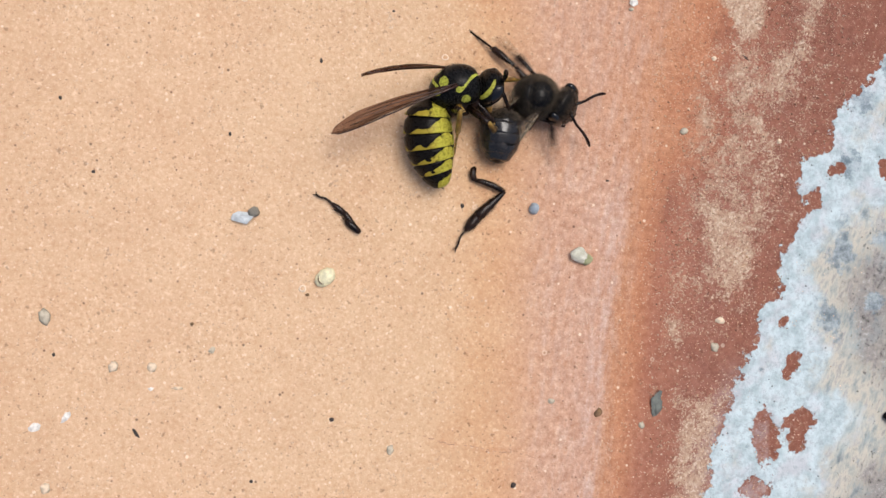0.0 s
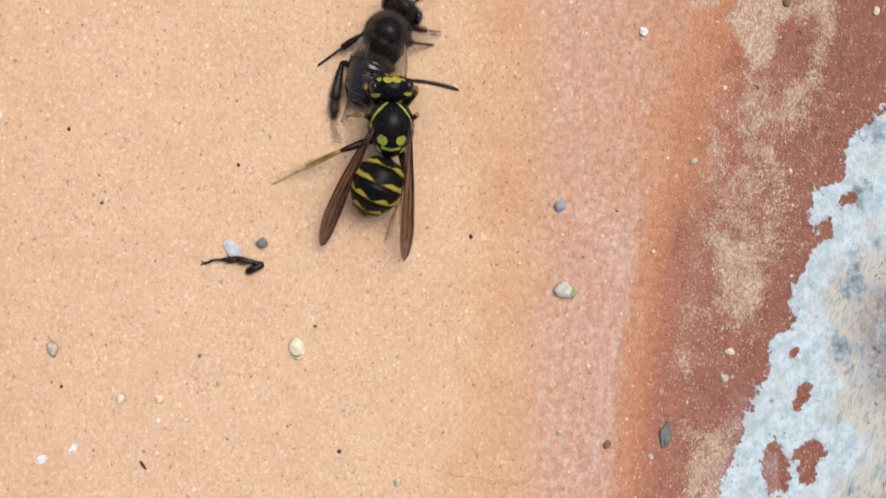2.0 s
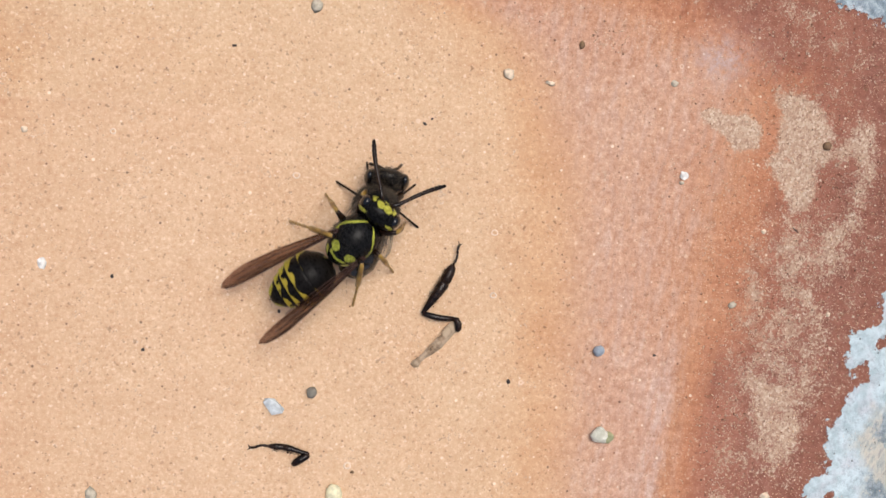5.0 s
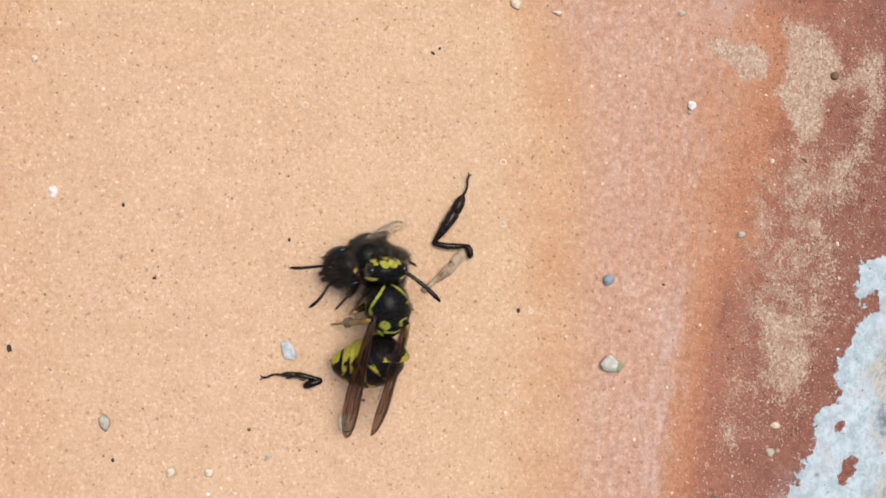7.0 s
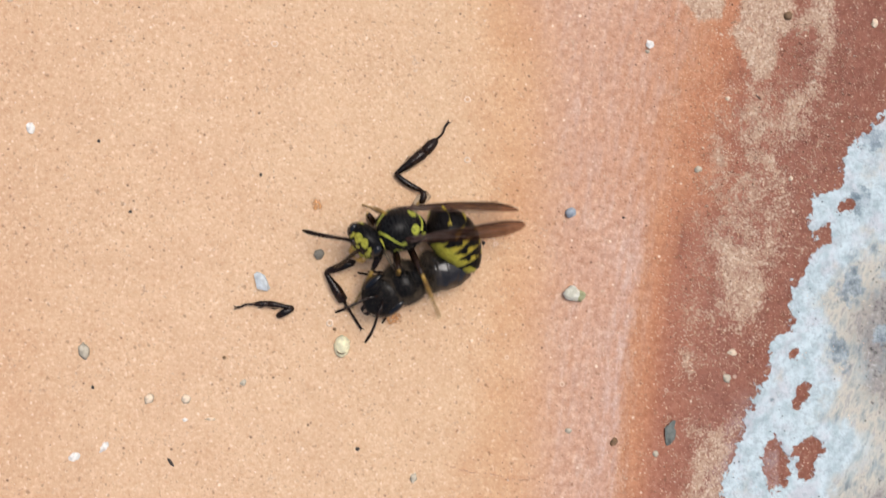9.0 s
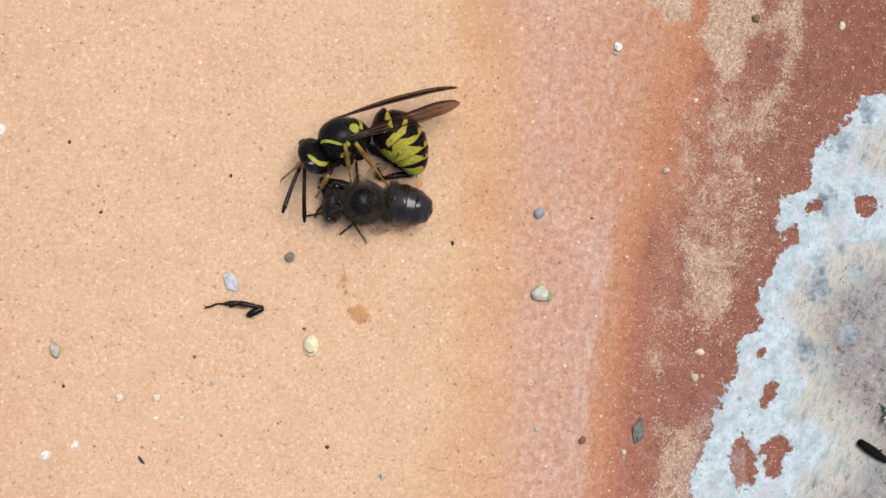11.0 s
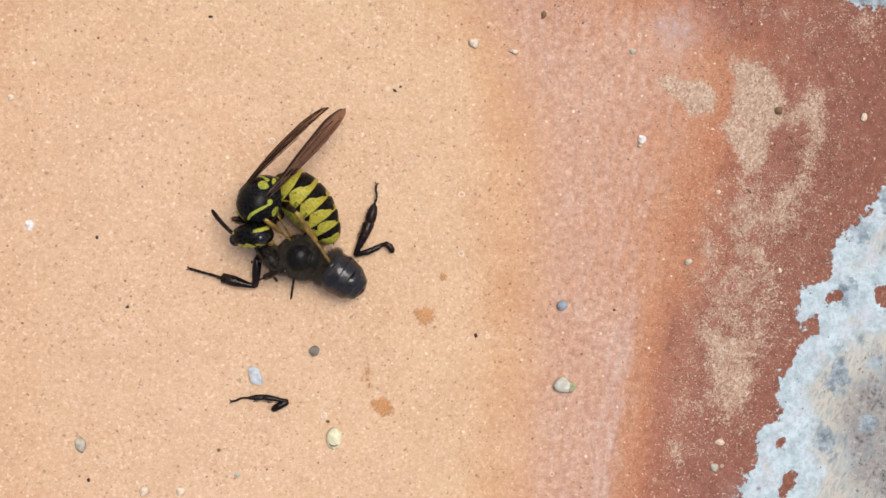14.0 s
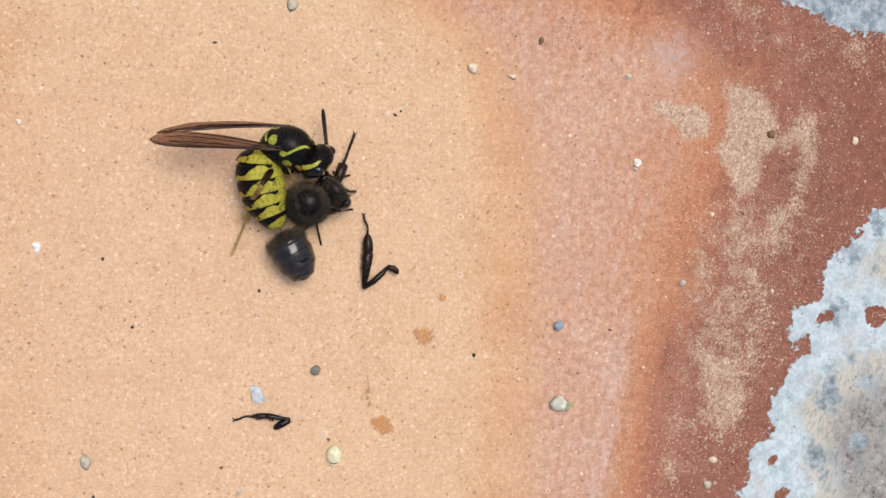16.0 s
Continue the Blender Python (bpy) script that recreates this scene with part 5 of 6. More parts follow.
def bee_at(t, neck, rear, roll, face, tip, base=None, furled=False, limb=None, wl=None, wr=None, al=None, ar=None, **feet):
    mv = BEE_MOVES
    neck, rear, face, tip = Vector(neck), Vector(rear), Vector(face), Vector(tip)
    ahead = neck - rear
    up = rolled(ahead, roll)
    body = Matrix.Translation((neck + rear) / 2) @ frame_of(ahead, up)
    mv.add(t, "root", body)
    mv.add(t, "thorax", Matrix.Identity(4))
    at = body @ Vector((1.7, 0, -0.1))
    hm = frame_of(face - at, up)
    hm = Matrix.Translation(at + (hm.to_3x3() @ Vector((0.7, 0, 0.0)))) @ hm
    mv.add(t, "head", body.inverted() @ hm)
    for key, s, target in (("antenna_l", 1, al), ("antenna_r", -1, ar)):
        start = hm @ Vector((0.75, 0.3 * s, 0.0))
        target = Vector(target) if target else hm @ Vector((1.6, 1.2 * s, -1.6))
        mv.point(t, key, hm, start, target, hm.to_3x3() @ Vector((0, 0, 1)))
    for key, s, target in (("wing_l", 1, wl), ("wing_r", -1, wr)):
        start = body @ Vector((0.2, 1.2 * s, 1.0))
        target = Vector(target) if target else body @ (Vector((-1.6, 1.3 * s, -2.6)) if furled else Vector((-4.4, 0.9 * s, 0.95)))
        mv.point(t, key, body, start, target, up + (body.to_3x3() @ Vector((0, 0.8 * s, 0))))
    start = Vector(base) if base else body @ Vector((-1.7, 0, -0.4))
    start.z, tip.z = max(start.z, 1.5), max(tip.z, 1.2)
    back = tip - start
    mv.add(t, "abdomen", body.inverted() @ (Matrix.Translation(start) @ frame_of(-back, rolled(-back, roll))))
    mv.limbs(t, body, feet, {"f": (3.0, 2.4), "m": (0.0, 3.6)})
    if limb:
        hip, knee, foot = [Vector(p) for p in limb]
    else:
        hip, knee, foot = [body @ Vector(p) for p in ((-0.6, -0.5, -1.2), (-2.2, -1.2, -1.3), (0.6, -1.3, -1.6))]
        knee.z, foot.z = max(knee.z, 0.5), max(foot.z, 0.4)
    thigh = mv.point(t, "hind_leg", body, knee + (hip - knee).normalized() * 2.4, knee, Vector((0, 0, 1)))
    mv.point(t, "hind_shin", thigh, knee, foot, Vector((0, 0, 1)))


def big_leg_at(t, x, y, turn, bend):
    BIG_ROWS.append((t, pose(x * MM, y * MM, 0.42 * MM, 0, 0, turn)))
    BIG_SHIN.append((t, pose(0, 0, 0, 0, 0, bend)))


def small_leg_at(t, x, y, turn, bend):
    SMALL_ROWS.append((t, pose(x * MM, y * MM, 0.33 * MM, 0, 0, turn)))
    SMALL_SHIN.append((t, pose(0, 0, 0, 0, 0, bend)))


def slide(ob, rows):
    walk(ob, [(t, pose(x * MM, y * MM, 0.02 * MM, 0, 0, a)) for t, x, y, a in rows])


def motions():
    # the wasp, then the bee, then the torn legs
    wasp_at(0.00, (11.94, 13.02, 3.40), (8.09, 11.94, 3.00), 50, (14.98, 11.46, 2.00), (4.10, 8.94, 2.20), (9.34, 4.33, 1.40), wl=(2.58, 11.56, 9.50), wr=(-0.12, 8.13, 4.28), al=(13.01, 13.38, 8.13), ar=(15.17, 9.68, 1.81), rf=(15.34, 7.60, 0.10), rm=(14.39, 8.75, 0.10), rh=(10.38, 7.52, 0.10), lf=(16.78, 13.95, 0.10), lm=(12.49, 15.21, 0.10), lh=(8.28, 14.15, 0.10))
    wasp_at(0.03, (11.98, 13.01, 3.40), (8.12, 11.93, 3.00), 50, (15.02, 11.44, 2.00), (4.13, 8.92, 2.20), (9.37, 4.31, 1.40), wl=(2.60, 11.55, 9.50), wr=(-0.10, 8.12, 4.28), al=(13.05, 13.37, 8.13), ar=(15.20, 9.66, 1.81), rf=(15.38, 7.58, 0.10), rm=(14.42, 8.73, 0.10), rh=(10.41, 7.50, 0.10), lf=(16.82, 13.94, 0.10), lm=(12.52, 15.20, 0.10), lh=(8.31, 14.14, 0.10))
    wasp_at(0.10, (16.95, 5.92, 4.10), (13.68, 9.36, 3.60), 10, (18.74, 3.17, 4.30), (11.63, 10.86, 2.60), (7.19, 5.97, 2.20), wl=(13.01, 12.84, 13.07), wr=(6.31, 10.31, 9.98), lh=(6.28, 14.30, 0.10))
    wasp_at(0.30, (12.97, 3.26, 4.10), (11.67, 6.46, 3.60), 0, (13.49, 0.51, 4.30), (10.72, 8.23, 2.60), (7.95, 12.71, 2.20), wl=(22.91, 4.95, 1.50), wr=(5.08, 0.99, 12.01), al=(19.71, 1.83, 6.58), rh=(3.30, 6.28, 0.10), lh=(15.76, 12.33, 0.10))
    wasp_at(0.50, (6.80, 1.02, 4.10), (7.08, 5.14, 3.60), 0, (7.13, -1.92, 4.30), (7.82, 6.46, 2.60), (8.71, 11.17, 2.80), wl=(14.75, 10.82, 4.32), wr=(3.93, 13.08, 6.93), al=(10.42, -1.90, 1.64), ar=(2.36, -2.79, 3.56), rh=(2.73, 12.76, 0.10), rm=(2.72, 4.11, 0.10), lm=(10.43, 1.36, 0.10), lh=(12.11, 6.08, 0.10))
    wasp_at(1.00, (7.62, 1.10, 4.10), (9.02, 5.29, 3.60), 22, (6.28, -0.65, 4.30), (9.62, 7.46, 2.60), (7.76, 10.51, 3.00), wl=(14.82, 11.37, 2.67), wr=(9.01, 13.61, 5.07), al=(11.52, -2.48, 2.94), ar=(3.25, 0.33, 1.85), rh=(1.74, 12.11, 0.10), rm=(4.82, 4.76, 0.10), lm=(11.88, 2.15, 0.10), lh=(12.27, 6.49, 0.10))
    wasp_at(1.10, (3.49, 1.94, 4.10), (7.36, 4.44, 3.60), 10, (1.35, 1.12, 4.30), (9.45, 5.94, 2.60), (10.36, 8.82, 2.20), wl=(15.06, 6.59, 2.53), wr=(11.02, 11.87, 2.57), al=(3.32, -3.02, 1.98), ar=(-0.81, 3.93, 2.02), rh=(1.71, 11.95, 0.10))
    wasp_at(1.30, (1.23, 1.70, 4.10), (5.29, -0.04, 3.60), -15, (-0.75, 3.01, 4.30), (8.44, -0.61, 2.60), (8.49, 4.85, 2.20), wl=(12.81, 2.05, 7.30), wr=(12.21, -3.21, 6.38), al=(-0.49, -3.84, 5.04), ar=(0.86, 6.34, 1.67))
    wasp_at(1.40, (1.30, 1.32, 4.10), (3.32, -2.18, 3.60), 0, (-0.02, 3.96, 4.30), (4.34, -4.16, 2.60), (6.18, -4.20, 2.20), wl=(11.86, -0.79, 6.96), wr=(4.53, -5.49, 13.04), ar=(5.88, 3.83, 5.18), lh=(2.09, -7.59, 0.10))
    wasp_at(1.50, (4.13, 4.75, 4.10), (5.04, 1.10, 3.60), 0, (3.32, 7.53, 4.80), (5.50, -1.49, 4.30), (6.25, -3.85, 1.20), wl=(4.54, -7.34, 2.81), wr=(9.96, -5.72, 2.09), al=(1.17, 7.66, 0.71), ar=(9.41, 5.57, 5.42), lh=(-3.07, -3.26, 0.10), lm=(0.65, 2.58, 0.10), lf=(0.51, 5.67, 0.10), rh=(10.93, -0.25, 0.10), rm=(8.30, 3.45, 0.10), rf=(6.68, 5.28, 0.10))
    wasp_at(2.00, (4.20, 13.38, 4.10), (4.12, 9.78, 3.60), 0, (4.04, 16.48, 4.30), (3.15, 7.06, 4.20), (2.35, 5.41, 1.20), wl=(-0.85, 2.73, 1.36), wr=(5.21, 1.65, 2.26), al=(1.15, 17.37, 1.54), ar=(9.82, 13.92, 5.28), lh=(-5.06, 7.39, 0.10), rh=(4.12, 2.94, 0.10), lm=(0.75, 12.97, 0.10), rm=(6.64, 13.36, 0.10))
    wasp_at(2.20, (6.21, 14.23, 4.10), (2.80, 10.74, 3.60), 5, (8.45, 16.13, 4.30), (1.78, 9.47, 2.60), (-0.34, 5.95, 2.20), wl=(-4.51, 7.01, 5.00), wr=(1.13, 3.67, 9.61), al=(2.94, 17.33, 2.67), ar=(9.96, 12.17, 1.81))
    wasp_at(2.40, (7.03, 16.04, 4.10), (3.08, 14.93, 3.60), 15, (9.56, 16.35, 4.30), (0.97, 15.54, 2.60), (-3.40, 12.51, 2.20), wl=(2.42, 21.37, 13.11), wr=(-2.85, 20.34, 6.86), al=(6.32, 20.69, 2.81), lh=(-2.52, 22.33, 0.10), rh=(-1.02, 9.81, 0.10))
    wasp_at(2.50, (6.15, 14.78, 4.10), (2.12, 16.01, 3.60), 20, (8.09, 12.67, 4.30), (-0.10, 17.02, 2.60), (-3.03, 12.23, 2.30), wl=(-5.22, 19.96, 5.76), wr=(-5.44, 13.80, 1.02), al=(4.52, 19.66, 5.14), ar=(6.45, 12.30, 0.51), lm=(3.67, 20.75, 0.10), rh=(-3.67, 8.03, 0.10), rm=(3.12, 9.77, 0.10))
    wasp_at(3.00, (2.12, 20.78, 4.10), (-1.59, 18.36, 3.60), 12, (4.33, 21.64, 4.30), (-2.75, 18.17, 2.60), (-6.31, 13.09, 2.40), beat=52, wl=(-4.60, 25.40, 9.60), wr=(-5.40, 20.60, 10.80), al=(1.40, 26.20, 5.66), ar=(6.34, 19.06, 1.71), lh=(-8.45, 23.90, 0.10), rh=(-4.25, 10.80, 0.10), rm=(0.56, 12.37, 0.10), lm=(-0.07, 23.31, 0.10))
    wasp_at(3.50, (3.22, 15.34, 3.40), (-0.53, 16.19, 3.10), 42, (5.71, 15.74, 2.00), (-3.37, 15.72, 2.40), (-7.12, 19.13, 2.20), wl=(-7.82, 21.01, 4.66), wr=(-9.16, 15.75, 6.38), al=(4.65, 19.11, 0.71), ar=(3.48, 12.37, 0.30), rh=(-7.26, 13.62, 0.10), rm=(3.48, 12.81, 0.10), lm=(3.99, 20.50, 0.10), lf=(6.51, 19.68, 0.10))
    wasp_at(4.00, (0.69, 21.60, 4.10), (-3.09, 21.30, 3.60), 0, (3.05, 21.53, 2.80), (-5.83, 20.81, 4.20), (-7.46, 21.85, 1.40), wl=(-11.35, 23.15, 2.98), wr=(-11.22, 18.80, 6.31), al=(0.77, 26.03, 2.67), ar=(4.76, 18.54, 1.71), rh=(-4.95, 18.12, 0.10), lh=(-2.44, 24.05, 0.10))
    wasp_at(5.20, (-0.97, 13.68, 4.10), (-3.00, 11.11, 3.60), -5, (0.23, 16.02, 4.30), (-4.25, 9.57, 2.60), (-6.74, 7.61, 2.50), wl=(-10.97, 7.52, 1.91), wr=(-7.87, 4.27, 3.01))
    wasp_at(6.50, (-2.46, 5.57, 4.10), (-2.51, 1.94, 3.60), -15, (-3.48, 8.91, 4.30), (-1.44, -1.46, 2.60), (-6.14, -0.72, 1.80), wl=(-3.92, -0.77, 14.00), wr=(-2.04, -0.41, 13.48), al=(-6.88, 8.81, 3.15), ar=(1.94, 9.09, 2.70), rh=(0.56, 0.56, 0.10), rm=(-0.28, 2.44, 0.10), lm=(-6.05, 3.34, 0.10), lh=(-9.44, -1.05, 0.10))
    wasp_at(7.00, (-0.11, 5.67, 4.10), (0.30, 1.98, 3.60), -14, (-0.25, 8.81, 4.30), (0.84, -1.46, 2.60), (-4.00, -0.46, 1.80), wl=(-2.76, -6.01, 2.39), wr=(-1.06, -5.69, 2.98), al=(-3.17, 8.71, 1.06), ar=(3.74, 4.36, 5.18), rh=(1.23, -1.17, 0.10), rm=(2.54, 3.36, 0.10), lm=(-2.42, 2.89, 0.10), lh=(-4.19, 2.21, 0.10))
    wasp_at(7.20, (7.42, 6.38, 2.80), (8.49, 2.25, 2.60), -50, (5.28, 8.84, 2.00), (9.08, -5.71, 2.20), (1.56, -2.28, 1.60), wl=(6.30, -6.44, 6.58), wr=(7.28, -6.92, 4.63), ar=(10.74, 3.71, 3.80), lm=(4.02, 3.17, 0.10), lh=(3.32, 1.75, 0.10))
    wasp_at(7.50, (6.72, 1.94, 3.00), (6.26, -1.98, 2.80), -68, (3.70, 4.00, 1.80), (6.80, -6.67, 2.00), (0.86, -2.64, 1.60), wl=(5.74, -6.01, 12.59), wr=(6.99, -6.98, 9.33), al=(1.05, 4.56, 3.12), ar=(6.25, 5.66, 7.03), lf=(2.25, 6.32, 0.10), lm=(2.35, 0.81, 0.10), lh=(2.38, -1.95, 0.10), rf=(3.60, 3.00, 1.50), rm=(3.40, 0.20, 1.60), rh=(3.80, -1.20, 1.60))
    wasp_at(8.00, (4.93, -1.10, 3.40), (7.46, -4.42, 2.90), -62, (3.36, 0.95, 5.00), (7.54, -7.92, 2.00), (0.99, -5.22, 1.60), wl=(6.79, -4.76, 14.00), wr=(7.54, -5.66, 11.63), al=(0.87, 0.83, 0.68), ar=(4.04, 5.18, 3.18), lf=(2.18, -1.92, 2.20), lm=(2.63, -3.02, 2.40), lh=(2.21, -4.62, 2.20), rf=(2.40, -1.60, 1.50), rm=(2.20, -3.00, 1.60), rh=(3.00, -4.00, 1.60))
    wasp_at(8.20, (2.80, -4.45, 4.10), (6.57, -5.15, 3.60), -12, (0.11, -5.58, 4.30), (8.84, -5.66, 2.60), (10.33, -4.06, 2.20), wl=(9.89, -3.34, 13.18), wr=(9.10, -1.18, 13.38))
    wasp_at(8.50, (2.28, -1.02, 4.10), (6.29, -1.11, 3.60), 0, (0.00, -1.82, 5.40), (8.54, -1.23, 3.20), (9.76, -3.04, 1.20), wl=(13.96, -1.48, 1.81), wr=(13.85, -0.66, 1.30), al=(0.81, -7.09, 5.90), ar=(-3.12, -0.58, 1.81), lf=(2.15, -6.57, 0.10), lm=(5.03, -7.55, 0.10), lh=(7.74, -5.51, 0.10), rf=(-0.90, 2.43, 0.10), rm=(4.77, 1.96, 0.10), rh=(7.45, 1.49, 0.10))
    wasp_at(9.00, (1.62, 4.17, 4.10), (5.41, 4.64, 3.60), -24, (-0.63, 2.09, 4.80), (7.55, 5.77, 2.60), (9.81, 1.06, 2.00), wl=(13.61, 4.91, 3.32), wr=(13.25, 5.91, 2.22), al=(-1.85, 1.52, 1.06), ar=(-4.42, 4.79, 2.50), lf=(-0.22, -2.50, 0.10), lm=(3.53, 0.06, 0.10), lh=(7.35, -3.05, 0.10), rm=(0.70, 6.64, 0.10), rh=(5.65, 7.16, 0.10))
    wasp_at(10.20, (0.33, 7.05, 4.10), (3.69, 8.24, 3.60), -35, (-1.70, 5.78, 2.00), (6.97, 9.98, 2.60), (8.23, 4.93, 2.00), twist=-10, wl=(11.69, 9.84, 2.46), wr=(11.36, 10.95, 2.94))
    wasp_at(11.50, (-1.35, 12.38, 3.60), (2.23, 13.92, 3.40), -45, (-2.74, 9.90, 2.00), (6.26, 16.71, 2.60), (6.24, 10.19, 1.60), twist=-22, wl=(9.57, 16.74, 2.39), wr=(9.29, 17.99, 2.67), al=(-2.67, 7.85, 1.43), ar=(-2.84, 8.93, 7.10), lf=(-0.82, 7.83, 2.60), lm=(1.22, 9.46, 2.60), lh=(3.97, 8.80, 2.60), rf=(-3.20, 8.36, 0.10))
    wasp_at(12.00, (-4.11, 9.62, 4.10), (-1.61, 11.65, 3.60), -38, (-5.93, 7.78, 3.40), (2.52, 14.02, 2.60), (1.90, 6.95, 1.60), twist=-30, wl=(4.70, 15.94, 0.82), wr=(3.55, 17.55, 0.30), al=(-7.74, 7.34, 0.82), ar=(-5.17, 13.01, 2.77), lf=(-4.19, 6.65, 2.60), lm=(-2.20, 8.03, 2.60), lh=(-0.17, 7.14, 2.60))
    wasp_at(12.50, (-3.37, 13.55, 4.10), (-2.43, 16.70, 3.60), -32, (-4.49, 10.85, 2.00), (2.44, 18.87, 2.60), (-0.20, 10.96, 1.60), twist=-34, wl=(2.21, 22.74, 0.40), wr=(-0.61, 20.23, 11.97), al=(-2.62, 9.18, 1.02), ar=(-7.23, 11.00, 0.82), lf=(-3.00, 11.15, 2.60), lm=(-1.42, 11.41, 2.60), lh=(-0.74, 10.50, 2.60), rf=(-6.38, 11.54, 0.10))
    wasp_at(13.00, (-5.72, 12.64, 4.10), (-4.73, 15.54, 3.60), -32, (-6.21, 10.15, 3.80), (0.92, 18.68, 2.60), (-0.10, 10.44, 1.60), twist=-34, wl=(-0.32, 23.06, 3.39), wr=(-1.94, 23.48, 3.46), al=(-2.97, 10.31, 1.54), ar=(-10.25, 13.62, 2.98), lf=(-3.36, 11.65, 2.60), lm=(-2.91, 11.19, 2.60), lh=(-0.17, 9.85, 2.60), rf=(-8.64, 10.75, 0.10))
    wasp_at(13.50, (-5.12, 13.13, 4.10), (-3.95, 15.59, 3.60), -34, (-5.51, 10.02, 4.00), (2.05, 18.57, 2.60), (-0.05, 9.93, 1.60), twist=-32, wl=(2.05, 21.65, 1.74), wr=(0.47, 22.33, 1.26), al=(-3.37, 9.79, 1.26), ar=(-9.05, 15.79, 5.24), lf=(-2.65, 10.75, 2.60), lm=(-2.43, 11.21, 2.60), lh=(-0.14, 9.85, 2.60))
    wasp_at(14.00, (-7.53, 13.09, 4.10), (-6.39, 15.70, 3.60), -38, (-7.17, 10.16, 3.60), (-0.89, 19.44, 2.60), (-0.77, 10.31, 1.60), twist=-30, wl=(-0.54, 21.91, 1.98), wr=(-1.70, 20.92, 8.33), al=(-6.22, 8.87, 1.36), ar=(-11.37, 14.12, 1.81), lf=(-4.38, 11.20, 2.60), lm=(-4.61, 11.64, 2.60), lh=(-0.99, 8.96, 2.60))
    wasp_at(14.50, (-6.87, 13.29, 4.10), (-6.63, 16.00, 3.60), -18, (-6.87, 10.30, 4.40), (-3.00, 20.18, 2.60), (-2.53, 11.48, 1.60), twist=-42, wl=(-2.02, 23.30, 1.23), wr=(-5.34, 21.41, 11.36), al=(-4.72, 9.11, 1.23), ar=(-10.99, 13.04, 2.26), lf=(-3.79, 11.00, 2.60), lm=(-2.89, 11.47, 2.60), lh=(-2.17, 8.26, 2.60))
    wasp_at(14.70, (-7.46, 13.63, 4.10), (-6.59, 17.43, 3.60), -5, (-8.09, 10.59, 4.30), (-2.77, 20.90, 2.60), (-3.25, 13.49, 2.20), twist=-20, wl=(-8.99, 23.87, 0.54), wr=(-11.48, 19.29, 13.59))
    wasp_at(14.90, (-2.26, 18.20, 4.10), (-6.41, 19.24, 3.60), 35, (-0.15, 15.45, 4.30), (-11.27, 18.93, 2.60), (-5.72, 13.02, 2.20), twist=15, wl=(-10.51, 21.83, 11.29), wr=(-13.62, 20.94, 1.64))
    wasp_at(15.00, (0.85, 18.71, 3.70), (-2.30, 19.65, 3.40), 40, (3.30, 16.82, 2.00), (-7.85, 20.08, 2.40), (-4.26, 12.51, 1.60), twist=25, wl=(-10.22, 24.07, 5.28), wr=(-6.15, 22.06, 13.11), al=(3.66, 19.22, 8.47), ar=(3.94, 16.39, 0.30), rf=(1.77, 16.18, 2.60), rm=(1.08, 16.40, 2.60), rh=(-1.39, 15.80, 0.10))
    wasp_at(15.50, (-3.92, 19.24, 3.70), (-7.67, 19.98, 3.30), 40, (-2.66, 16.49, 2.00), (-12.18, 17.61, 2.40), (-6.19, 13.15, 1.60), twist=28, wl=(-14.83, 20.88, 5.35), wr=(-15.34, 19.44, 4.18), al=(-2.14, 22.83, 0.88), ar=(-0.87, 16.79, 8.51), rf=(-3.74, 15.72, 2.60), rm=(-3.97, 15.72, 2.60), rh=(-5.92, 15.31, 0.10))
    wasp_at(16.00, (-3.21, 20.39, 3.70), (-7.08, 21.03, 3.30), 40, (-1.82, 18.19, 2.00), (-12.06, 19.01, 2.40), (-5.64, 13.82, 1.60), twist=28, wl=(-15.22, 20.94, 5.35), wr=(-15.42, 20.72, 4.21), al=(-2.01, 24.64, 1.64), ar=(-0.96, 17.86, 0.30), rf=(-2.82, 17.65, 2.60), rm=(-4.42, 17.61, 2.60), rh=(-9.36, 14.33, 0.10), lh=(-10.24, 11.00, 0.10))
    bee_at(0.00, (18.36, 11.75, 2.10), (14.96, 12.34, 2.10), 0, (21.00, 10.20, 3.60), (13.76, 7.65, 1.30), wl=(13.14, 10.36, 1.50), wr=(14.54, 8.57, 1.50), al=(23.83, 13.03, 1.50), ar=(21.27, 8.00, 1.50), lm=(11.08, 18.30, 0.10), lf=(12.87, 18.84, 0.10), rf=(18.81, 6.58, 0.10), rm=(15.10, 7.83, 0.10), base=(14.06, 10.95, 1.60))
    bee_at(0.03, (18.41, 11.74, 2.10), (14.99, 12.33, 2.10), 0, (21.05, 10.20, 3.60), (13.76, 7.65, 1.30), wl=(13.18, 10.35, 1.50), wr=(14.58, 8.55, 1.50), al=(23.88, 13.02, 1.50), ar=(21.31, 7.99, 1.50), lm=(11.11, 18.30, 0.10), lf=(12.90, 18.83, 0.10), rf=(18.85, 6.56, 0.10), rm=(15.14, 7.81, 0.10), base=(14.06, 10.95, 1.60))
    bee_at(0.10, (18.97, 2.14, 2.10), (17.50, 5.12, 2.10), 0, (20.58, -1.15, 1.70), (13.26, 3.13, 1.60))
    bee_at(0.30, (14.11, -2.73, 2.10), (12.95, 0.12, 2.10), 0, (13.17, -6.16, 1.70), (12.62, 2.98, 1.60))
